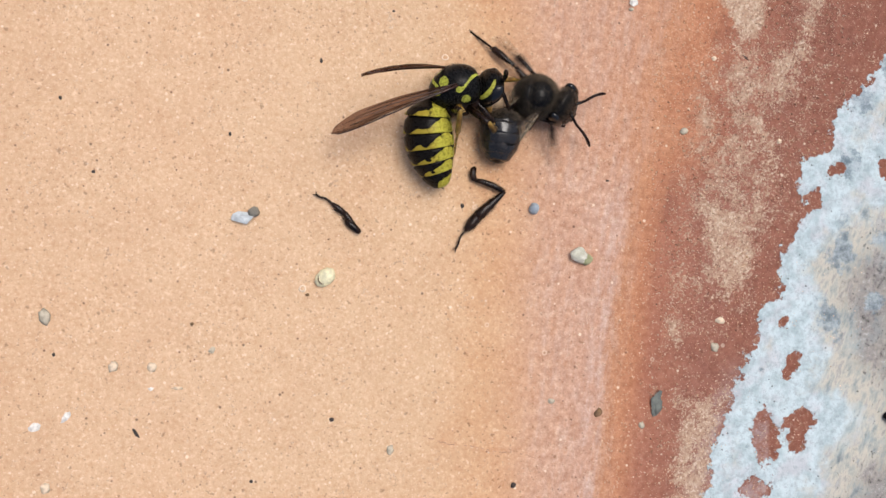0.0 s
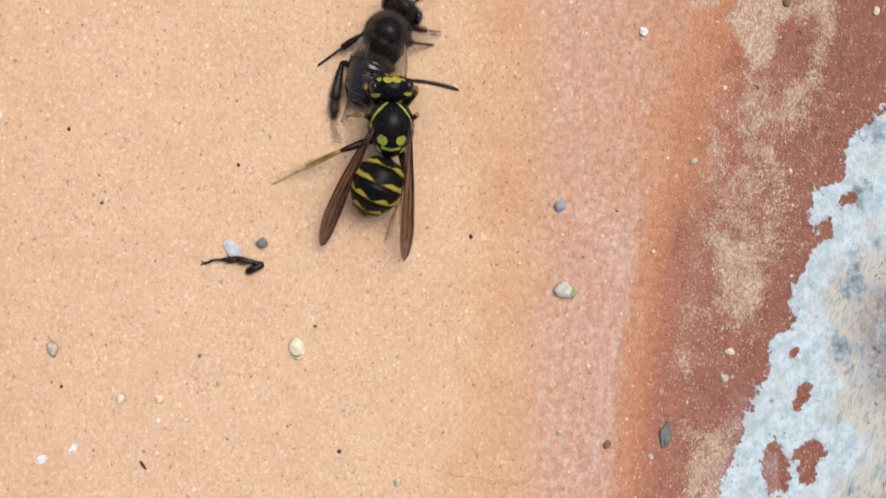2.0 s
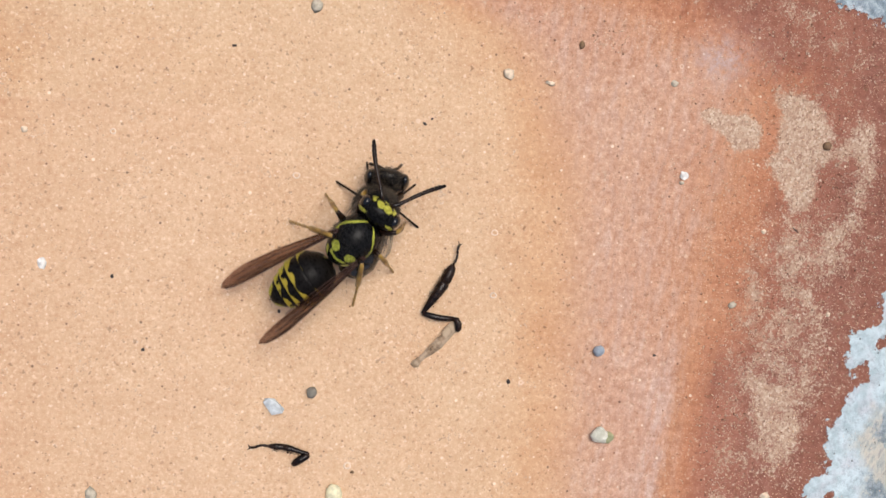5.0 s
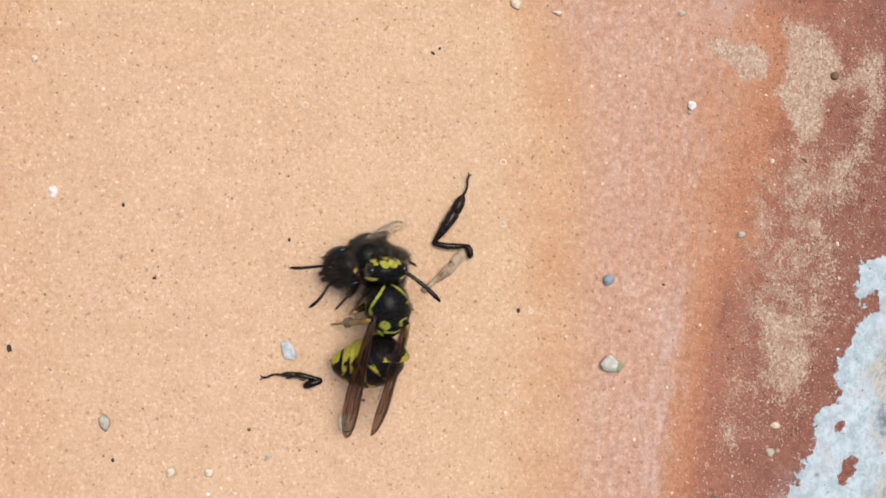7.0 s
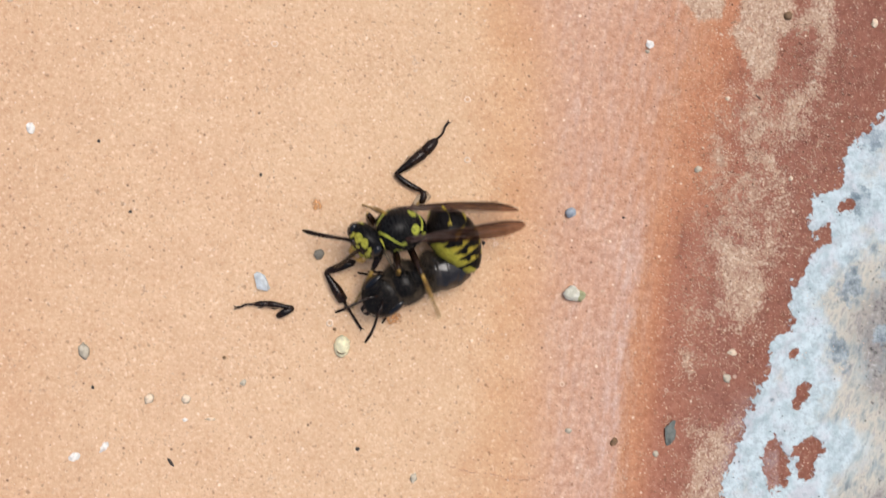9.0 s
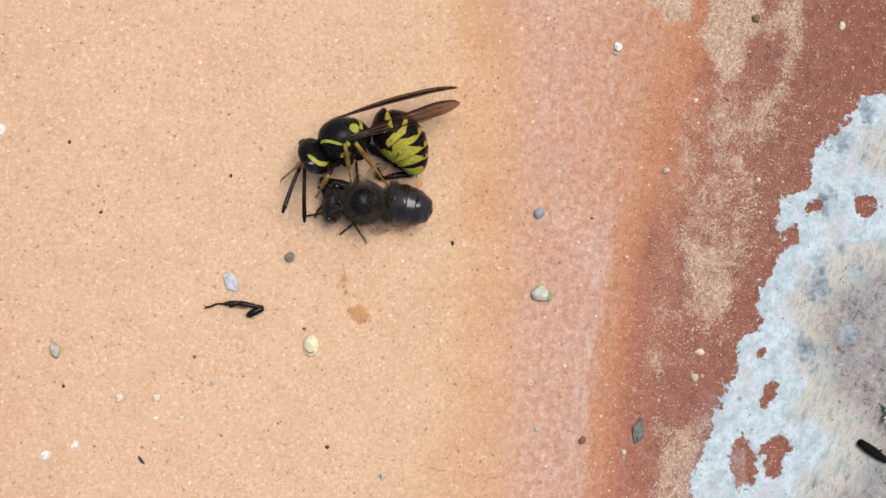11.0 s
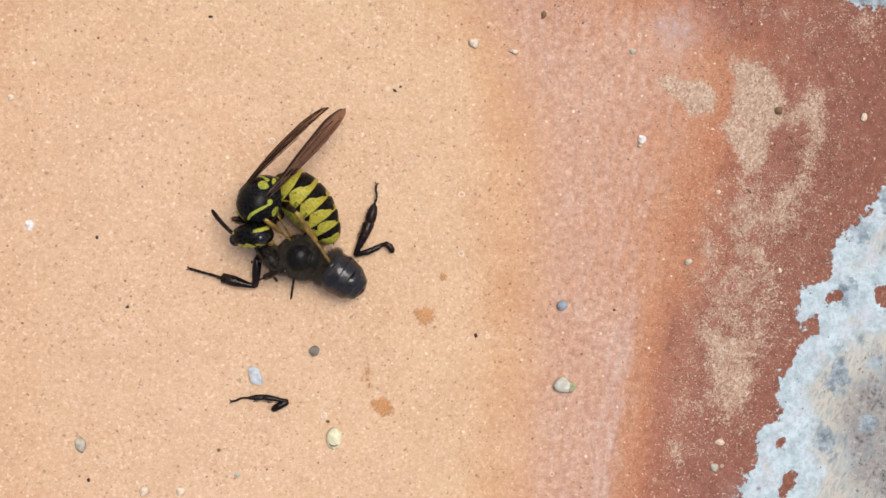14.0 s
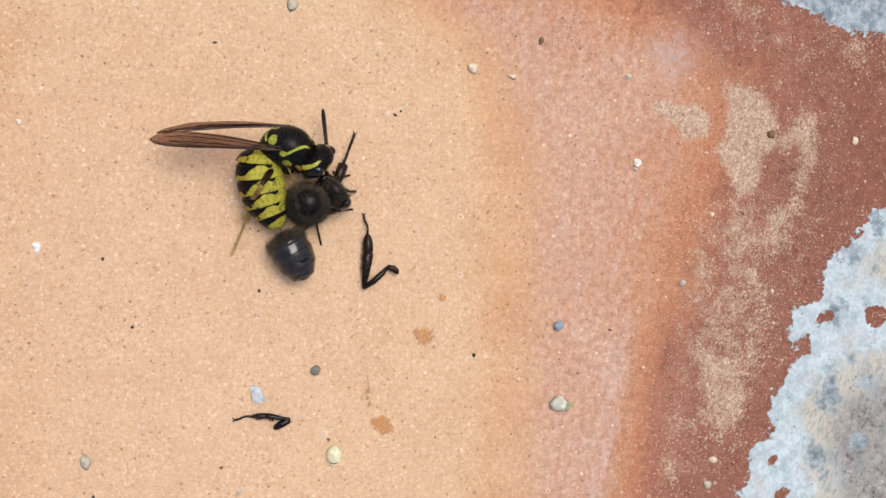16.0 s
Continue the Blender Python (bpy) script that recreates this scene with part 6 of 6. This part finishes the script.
    bee_at(0.50, (7.59, -4.24, 2.10), (7.46, -1.06, 2.10), 0, (7.40, -7.45, 1.70), (7.11, 2.24, 1.20), wl=(9.05, -0.06, 1.50), wr=(5.38, -0.06, 1.50), al=(9.88, -7.51, 1.50), ar=(4.55, -8.78, 1.50), lf=(11.62, -3.35, 0.10), lm=(11.38, -0.15, 0.10), rf=(4.78, -5.62, 0.10), rm=(2.61, -2.82, 0.10))
    bee_at(1.00, (1.96, -2.03, 2.10), (5.19, -1.32, 2.10), 0, (-0.35, -2.21, 1.70), (8.49, 0.96, 1.20), al=(0.57, -4.17, 1.50), ar=(-0.76, -0.56, 1.50), lf=(2.95, -5.75, 0.10), rf=(0.58, 1.27, 0.10), rm=(6.11, 1.28, 0.10), lm=(7.04, -3.38, 0.10))
    bee_at(1.10, (-2.71, 0.05, 2.10), (0.56, 0.47, 2.10), 0, (-5.57, 3.08, 1.70), (4.74, -0.23, 1.60))
    bee_at(1.30, (-2.54, 5.29, 2.10), (-1.05, 2.29, 2.10), 0, (-4.44, 8.04, 1.70), (0.86, 0.09, 1.60))
    bee_at(1.50, (3.21, 12.27, 2.10), (3.21, 8.55, 2.10), 0, (3.14, 15.01, 1.70), (2.28, 3.36, 1.20), wl=(1.38, 6.90, 1.50), wr=(7.21, 7.44, 1.50), al=(0.80, 16.58, 1.50), ar=(5.07, 17.28, 1.50), lf=(-3.95, 7.28, 0.10), lm=(-5.58, 3.93, 0.10), rf=(7.92, 14.29, 0.10), rm=(7.00, 9.43, 0.10))
    bee_at(2.00, (4.75, 20.38, 2.10), (3.17, 17.51, 2.10), 0, (6.47, 23.33, 1.70), (1.40, 12.36, 1.20), wl=(2.04, 15.21, 1.50), wr=(4.69, 15.29, 1.50), al=(4.66, 23.29, 1.50), ar=(8.25, 23.02, 1.50), lf=(-2.15, 16.48, 0.10), lm=(-0.14, 11.02, 0.10), rf=(8.59, 19.91, 0.10), rm=(8.00, 18.88, 0.10))
    bee_at(2.20, (9.88, 17.69, 2.10), (7.10, 16.21, 2.10), 0, (13.21, 18.72, 1.70), (3.01, 13.70, 1.60))
    bee_at(2.40, (10.91, 14.77, 2.10), (8.52, 15.81, 2.10), 0, (14.42, 12.93, 1.70), (4.03, 11.62, 1.60))
    bee_at(2.50, (10.80, 13.49, 2.10), (9.25, 15.68, 2.10), 0, (11.90, 10.60, 4.00), (2.24, 11.65, 1.40), base=(4.34, 13.95, 1.70), wl=(8.76, 18.11, 1.50), wr=(7.43, 16.50, 1.50), al=(10.90, 9.63, 1.50), ar=(8.42, 8.47, 1.50), rf=(9.50, 10.55, 0.10), rm=(6.20, 10.18, 0.10), lf=(10.20, 10.10, 0.10), lm=(11.79, 14.04, 0.10))
    bee_at(3.00, (5.38, 23.83, 2.10), (3.14, 21.94, 2.10), 0, (7.60, 24.90, 5.00), (1.15, 15.82, 1.30), base=(1.95, 19.22, 1.70), wl=(1.65, 23.97, 1.50), wr=(3.94, 18.34, 1.50), al=(10.51, 26.49, 1.50), ar=(8.31, 22.95, 1.50), lf=(3.90, 25.97, 0.10), rf=(11.26, 23.74, 0.10), rm=(8.19, 19.68, 0.10), lm=(6.97, 19.09, 0.10))
    bee_at(3.50, (5.21, 20.61, 2.10), (4.34, 17.59, 2.10), 0, (5.40, 21.60, 5.20), (-2.43, 20.51, 2.00), base=(2.34, 19.83, 1.80), wl=(0.22, 17.59, 1.50), wr=(6.81, 14.67, 1.50), lf=(3.30, 20.93, 0.10), rf=(6.94, 20.60, 0.10), rm=(6.98, 14.47, 0.10), lm=(3.49, 12.36, 0.10))
    bee_at(4.00, (2.67, 19.71, 2.10), (0.46, 20.51, 2.10), 0, (4.70, 18.18, 1.70), (-1.80, 18.30, 1.40), wl=(0.27, 22.25, 1.50), wr=(0.01, 14.73, 1.50), lf=(5.43, 21.05, 0.10), lm=(3.72, 21.67, 0.10), rf=(4.94, 18.52, 0.10), rm=(-0.41, 14.73, 0.10), base=(0.60, 19.90, 1.60))
    bee_at(5.20, (-0.56, 17.64, 2.10), (-0.94, 15.02, 2.10), 0, (-1.04, 20.29, 1.70), (-1.71, 11.08, 1.30))
    bee_at(6.50, (-7.36, 7.48, 2.10), (-4.41, 8.80, 2.10), 0, (-10.29, 5.29, 1.70), (-2.20, 3.20, 1.20), wl=(-4.32, 2.15, 1.50), wr=(-1.23, 10.88, 1.50), al=(-9.46, 4.73, 1.50), ar=(-7.98, 4.31, 1.50), lf=(-9.14, 3.93, 0.10), lm=(-6.29, 1.95, 0.10), rf=(-5.77, 9.46, 0.10), rm=(-1.38, 10.64, 0.10), base=(-3.20, 6.60, 1.50))
    bee_at(7.00, (-2.72, 6.97, 2.10), (0.14, 8.31, 2.10), 0, (-5.00, 6.00, 4.20), (-0.02, 4.09, 1.20), wl=(-1.81, 4.77, 1.50), lf=(-3.76, 3.34, 0.10), lm=(-2.64, 2.89, 0.10), rf=(-2.72, 8.73, 0.10), rm=(2.72, 6.99, 0.10))
    bee_at(7.20, (3.08, 6.05, 2.10), (4.10, 2.20, 2.10), 0, (1.69, 9.07, 1.70), (2.24, -0.62, 1.60))
    bee_at(7.50, (2.96, 3.42, 2.10), (0.36, 2.65, 2.10), 0, (4.96, 4.09, 1.70), (2.43, -1.84, 1.60), base=(0.61, 1.17, 1.80), wl=(2.87, -0.87, 1.50), wr=(1.44, 6.74, 1.50), lf=(2.43, 5.62, 0.10), rf=(1.55, 5.30, 0.50), rm=(2.90, 4.93, 0.10), lm=(-0.48, 1.71, 0.10), limb=((5.08, 3.98, 1.60), (3.30, 6.46, 2.20), (3.55, 3.37, 0.80)))
    bee_at(8.00, (1.89, -1.67, 2.10), (-0.70, -2.19, 2.10), 0, (3.73, -2.07, 1.70), (0.97, -5.38, 1.50), base=(-0.86, -3.50, 1.80), wr=(0.05, 3.95, 1.50), lf=(2.04, -4.39, 0.10), rf=(0.60, 0.49, 0.10), lm=(-0.73, -3.89, 0.10), rm=(0.36, 0.81, 0.10), wl=(0.29, 3.84, 2.00))
    bee_at(8.20, (1.28, -4.24, 2.10), (3.92, -2.87, 2.10), 0, (-1.20, -5.68, 1.70), (5.81, -2.12, 1.60))
    bee_at(8.50, (1.53, -1.12, 2.10), (3.23, 0.08, 2.10), 0, (-0.22, -3.53, 1.70), (5.22, 1.09, 2.00), wl=(2.50, -5.17, 1.50), wr=(-1.50, 2.51, 1.50), lf=(0.55, -7.92, 0.10), lm=(2.38, -6.58, 0.10), rf=(-1.08, -3.53, 0.10), rm=(-1.49, 2.43, 0.10))
    bee_at(9.00, (3.10, -0.38, 2.10), (5.12, 0.62, 2.10), 0, (1.60, -1.50, 4.60), (7.25, 1.14, 1.50), limb=((-0.24, 1.69, 0.80), (-2.26, 0.94, 0.50), (-0.13, -2.48, 0.40)), wl=(1.58, -2.16, 1.50), wr=(0.65, 6.58, 1.50), lm=(3.06, -2.53, 0.10), rm=(1.18, 1.01, 0.10))
    bee_at(10.20, (2.18, 2.58, 2.10), (4.49, 3.05, 2.10), 0, (-0.10, 2.57, 1.70), (7.81, 2.58, 1.60))
    bee_at(11.50, (1.57, 7.62, 2.10), (4.81, 8.02, 2.10), 0, (-1.32, 8.30, 1.70), (8.81, 7.23, 1.70), limb=((-0.88, 7.54, 0.80), (-3.07, 8.00, 0.50), (-2.53, 10.93, 0.40)), wl=(3.07, 6.25, 1.50), wr=(3.06, 10.00, 1.50), rf=(-2.54, 8.36, 0.10), lf=(-2.07, 7.65, 0.10), lm=(0.28, 6.24, 0.10))
    bee_at(12.00, (-0.39, 5.77, 2.10), (1.74, 7.26, 2.10), 0, (-2.66, 4.61, 1.70), (5.57, 6.51, 1.70), lf=(-5.26, 6.45, 0.10), rm=(0.30, 7.67, 0.10), furled=True)
    bee_at(12.50, (-3.71, 9.57, 2.10), (-0.90, 9.86, 2.10), 0, (-6.23, 10.25, 1.70), (2.10, 4.40, 1.70), rf=(-8.22, 12.21, 0.10), lf=(-6.38, 9.18, 0.10), lm=(-3.13, 8.28, 0.10), furled=True, base=(-0.40, 9.35, 1.70))
    bee_at(13.00, (-4.53, 9.36, 2.10), (-1.79, 8.65, 2.10), 0, (-6.83, 8.50, 1.70), (2.07, 7.28, 1.70), limb=((-6.94, 10.75, 0.80), (-8.77, 10.17, 0.50), (-8.07, 15.31, 0.40)), lf=(-6.79, 8.50, 0.10), lm=(-3.99, 7.95, 0.10), furled=True)
    bee_at(13.50, (-3.58, 8.97, 2.10), (-0.47, 8.80, 2.10), 0, (-6.31, 7.92, 1.70), (2.31, 8.43, 1.70), limb=((-6.70, 9.52, 0.80), (-8.54, 7.77, 0.50), (-10.10, 13.81, 0.40)), rf=(-5.74, 8.33, 0.10), lf=(-7.11, 7.38, 0.10), rm=(-4.36, 10.24, 0.10), furled=True)
    bee_at(14.00, (-5.31, 10.37, 2.10), (-2.38, 9.67, 2.10), 0, (-7.42, 8.42, 1.70), (1.13, 7.36, 1.70), limb=((-7.40, 9.53, 0.80), (-7.54, 7.52, 0.50), (-12.69, 8.91, 0.40)), rf=(-6.78, 9.75, 0.10), lf=(-8.13, 7.63, 0.10), furled=True)
    bee_at(14.50, (-5.95, 9.69, 2.10), (-2.67, 9.63, 2.10), 0, (-8.12, 8.28, 1.70), (1.61, 9.00, 1.70), limb=((-8.05, 9.77, 0.80), (-9.79, 7.73, 0.50), (-10.76, 12.30, 0.40)), rf=(-7.56, 10.46, 0.10), lf=(-7.99, 7.63, 0.10), furled=True)
    bee_at(14.70, (-7.43, 9.71, 2.10), (-4.49, 10.89, 2.10), 0, (-10.37, 7.96, 1.70), (0.83, 10.07, 1.60), furled=True)
    bee_at(14.90, (-1.21, 14.54, 2.10), (-3.19, 13.50, 2.10), 0, (1.11, 15.33, 1.70), (-3.11, 7.00, 1.60), base=(-4.31, 11.76, 1.80), furled=True)
    bee_at(15.00, (2.70, 14.55, 2.10), (-0.07, 13.38, 2.10), 0, (4.15, 13.55, 1.70), (-3.38, 7.52, 1.60), base=(-2.85, 12.30, 1.80), limb=((2.83, 16.71, 0.80), (5.55, 16.99, 0.50), (2.85, 18.27, 0.40)), lf=(5.42, 15.71, 0.10), rf=(4.12, 15.20, 0.10), lm=(2.90, 16.38, 0.10), furled=True)
    bee_at(15.50, (-1.51, 16.21, 2.10), (-3.52, 14.62, 2.10), 0, (-0.21, 17.53, 1.70), (-2.88, 8.81, 1.50), base=(-4.87, 12.93, 1.80), limb=((-0.98, 17.30, 0.80), (1.06, 15.59, 0.50), (1.84, 21.84, 0.40)), lf=(0.25, 16.65, 0.10), rf=(-0.20, 14.46, 0.10), furled=True)
    bee_at(16.00, (-2.12, 16.68, 2.10), (-4.87, 15.78, 2.10), 0, (-0.42, 18.15, 1.70), (-3.27, 9.34, 1.50), base=(-5.54, 13.68, 1.80), limb=((-2.82, 15.87, 0.80), (-1.52, 17.11, 0.50), (0.40, 22.69, 0.40)), lf=(-0.01, 18.96, 0.10), rf=(0.27, 15.87, 0.10), lm=(-0.97, 18.83, 0.10), furled=True)
    big_leg_at(0.00, 14.50, 4.57, 160, 68)
    big_leg_at(0.30, 11.30, 1.30, 45, -149)
    big_leg_at(0.50, 10.68, 1.36, -147, 60)
    big_leg_at(1.00, 8.47, 0.82, 164, -37)
    big_leg_at(1.50, 3.01, -1.71, 42, 101)
    big_leg_at(2.00, 0.51, 17.18, -18, -76)
    big_leg_at(2.20, 0.96, 17.80, -17, -180)
    big_leg_at(2.30, 0.39, 4.34, 14, 92)
    big_leg_at(2.50, 1.31, 2.76, 45, 67)
    big_leg_at(3.00, 4.11, 9.21, 24, 63)
    big_leg_at(3.50, 3.88, 8.89, -8, 68)
    big_leg_at(4.00, 3.80, 8.83, -8, 70)
    big_leg_at(6.50, 3.74, 8.92, -6, 67)
    big_leg_at(7.00, 3.85, 8.73, -2, 64)
    big_leg_at(7.50, 3.55, 8.63, -18, 65)
    big_leg_at(8.00, 3.50, 8.81, -25, 70)
    big_leg_at(8.50, 3.43, 8.67, -20, 66)
    big_leg_at(9.00, 3.43, 9.03, -30, 74)
    big_leg_at(11.50, 8.57, 9.22, 157, -56)
    big_leg_at(12.00, -0.41, 10.50, -63, 56)
    big_leg_at(12.50, 1.35, 11.56, -40, -17)
    big_leg_at(13.00, -0.95, 11.83, -19, -6)
    big_leg_at(13.50, 1.15, 10.44, -19, 99)
    big_leg_at(14.00, 0.53, 10.15, 23, 50)
    big_leg_at(14.50, 0.68, 10.94, 11, 62)
    big_leg_at(14.70, 1.04, 11.68, 8, 63)
    big_leg_at(15.00, 0.82, 10.97, 10, 63)
    big_leg_at(15.50, 1.42, 9.29, 40, 47)
    big_leg_at(16.00, 1.25, 9.19, 42, 48)
    small_leg_at(0.00, 2.65, 1.17, 142, -3)
    small_leg_at(0.10, 2.86, 1.14, 137, 5)
    small_leg_at(0.30, 2.59, 1.70, 165, -1)
    small_leg_at(0.40, -0.18, -1.38, -145, 5)
    small_leg_at(0.50, -1.17, -0.73, -119, 1)
    small_leg_at(0.90, 1.01, 2.22, -105, -2)
    small_leg_at(1.00, 0.58, 1.50, -108, 0)
    small_leg_at(1.20, -5.63, 1.56, -153, -11)
    small_leg_at(1.30, -6.49, 0.79, -173, -1)
    small_leg_at(1.50, -5.42, 1.20, -153, -28)
    small_leg_at(2.00, -5.52, 1.12, -153, -28)
    small_leg_at(2.50, -5.34, 1.12, -153, -28)
    small_leg_at(3.00, -5.38, 1.06, -153, -28)
    small_leg_at(3.50, -4.76, -1.53, -153, -28)
    small_leg_at(4.00, -4.59, -1.81, -153, -28)
    small_leg_at(6.30, -5.32, -2.94, -141, -56)
    small_leg_at(7.00, -4.80, -2.14, -160, -23)
    small_leg_at(9.00, -4.84, -2.00, -152, -29)
    small_leg_at(16.00, -4.75, -2.01, -152, -29)
    WASP_MOVES.play()
    BEE_MOVES.play()
    for ob, rows in ((big_leg["root"], BIG_ROWS), (big_leg["shin"], BIG_SHIN), (small_leg["root"], SMALL_ROWS), (small_leg["shin"], SMALL_SHIN)):
        walk(ob, between(rows))
    slide(white_stone, [(0, -6.6, 2.4, 0), (1.1, -6.8, 2.45, -2), (1.3, -7.9, 2.45, -48), (4.0, -8.0, 2.4, -25), (6.3, -7.4, 0.25, -60), (16, -7.5, 0.2, -62)])
    slide(dark_pebble, [(0, -5.65, 2.8, 0), (4.0, -5.5, 2.7, 20), (6.3, -3.3, 2.4, 150), (7.2, -2.8, 2.4, 200), (9.2, -2.8, 2.4, 200), (11.3, -2.7, 2.15, 215), (16, -2.7, 2.15, 215)])
    slide(cream_seed, [(0, -0.1, -2.4, 35), (1.0, -0.3, -2.3, 45), (1.3, -2.6, -5.2, 90), (1.5, -2.9, -5.5, 92), (8.0, -2.8, -5.6, 95), (8.4, -0.9, -5.2, 80), (16, -1.0, -5.15, 82)])
    slide(blue_pebble, [(0, 17.0, 3.2, 60), (0.2, 17.1, 3.4, 60), (0.4, 18.4, 5.9, 200), (16, 18.6, 6.0, 205)])
    slide(green_seed, [(0, 20.9, -0.7, -20), (0.1, 20.6, -0.9, -20), (0.4, 18.8, -1.0, -8), (16, 18.75, -0.95, -8)])
    slide(rolled_speck, [(0, -0.4, 14.9, 10), (0.1, -0.4, 14.9, 10), (0.45, 1.25, 17.65, 15), (2.0, 1.27, 17.65, 15), (2.4, 3.6, 24.1, 55), (16, 3.75, 24.15, 60)])
    slide(blown_speck, [(0, 5.4, 19.1, 0), (0.1, 5.4, 19.1, 0), (0.45, 4.3, 24.55, 40), (16, 4.25, 24.5, 40)])
    carried_off = []
    for t, m in BEE_MOVES.rows["root"]:
        if t > 11:
            ahead = m.to_3x3() @ Vector((1, 0, 0))
            at = m @ Vector((-1.6 * MM, 0.2 * MM, 0))
            carried_off.append((t, at.x / MM, at.y / MM, 0.12, math.degrees(math.atan2(ahead.y, ahead.x))))
    walk(wing_scrap, [(t, pose(x * MM, y * MM, z * MM, 0, 0, a)) for t, x, y, z, a in [(0, 12, 11, 1.0, 20), (0.5, 7.0, 3.2, 1.0, 80), (1.0, 8.4, 3.2, 1.0, 75), (1.5, 4.6, 2.6, 1.0, 90), (2.2, 4.5, 15, 1.2, 60), (2.5, 3.7, 8.2, 0.2, 71), (3.0, 5.2, 8.4, 0.05, 49), (3.5, 5.1, 6.5, 0.05, 43), (4.0, 5.0, 6.4, 0.03, 45), (6.5, 5.0, 6.5, 0.03, 45), (7.0, 5.0, 6.6, 0.03, 44), (7.5, 4.6, 6.0, 0.05, 42), (8.0, 4.5, 5.7, 0.05, 44), (8.5, 4.5, 5.7, 0.05, 45), (9.0, 4.6, 5.8, 0.05, 45)] + carried_off])
    # wet drops that well up out of the tile under the fight
    for ob, x, y, t0, t1 in STAINS:
        walk(ob, [(0, pose(x * MM, y * MM, -0.35 * MM)), (t0, pose(x * MM, y * MM, -0.35 * MM)), (t1, pose(x * MM, y * MM, 0.05 * MM)), (9.2 if x < 0 else 12, pose(x * MM, y * MM, 0.05 * MM)), (11.2 if x < 0 else 13, pose(x * MM, y * MM, (-0.3 if x < 0 else 0.05) * MM)), (16, pose(x * MM, y * MM, (-0.3 if x < 0 else 0.05) * MM))])


motions()
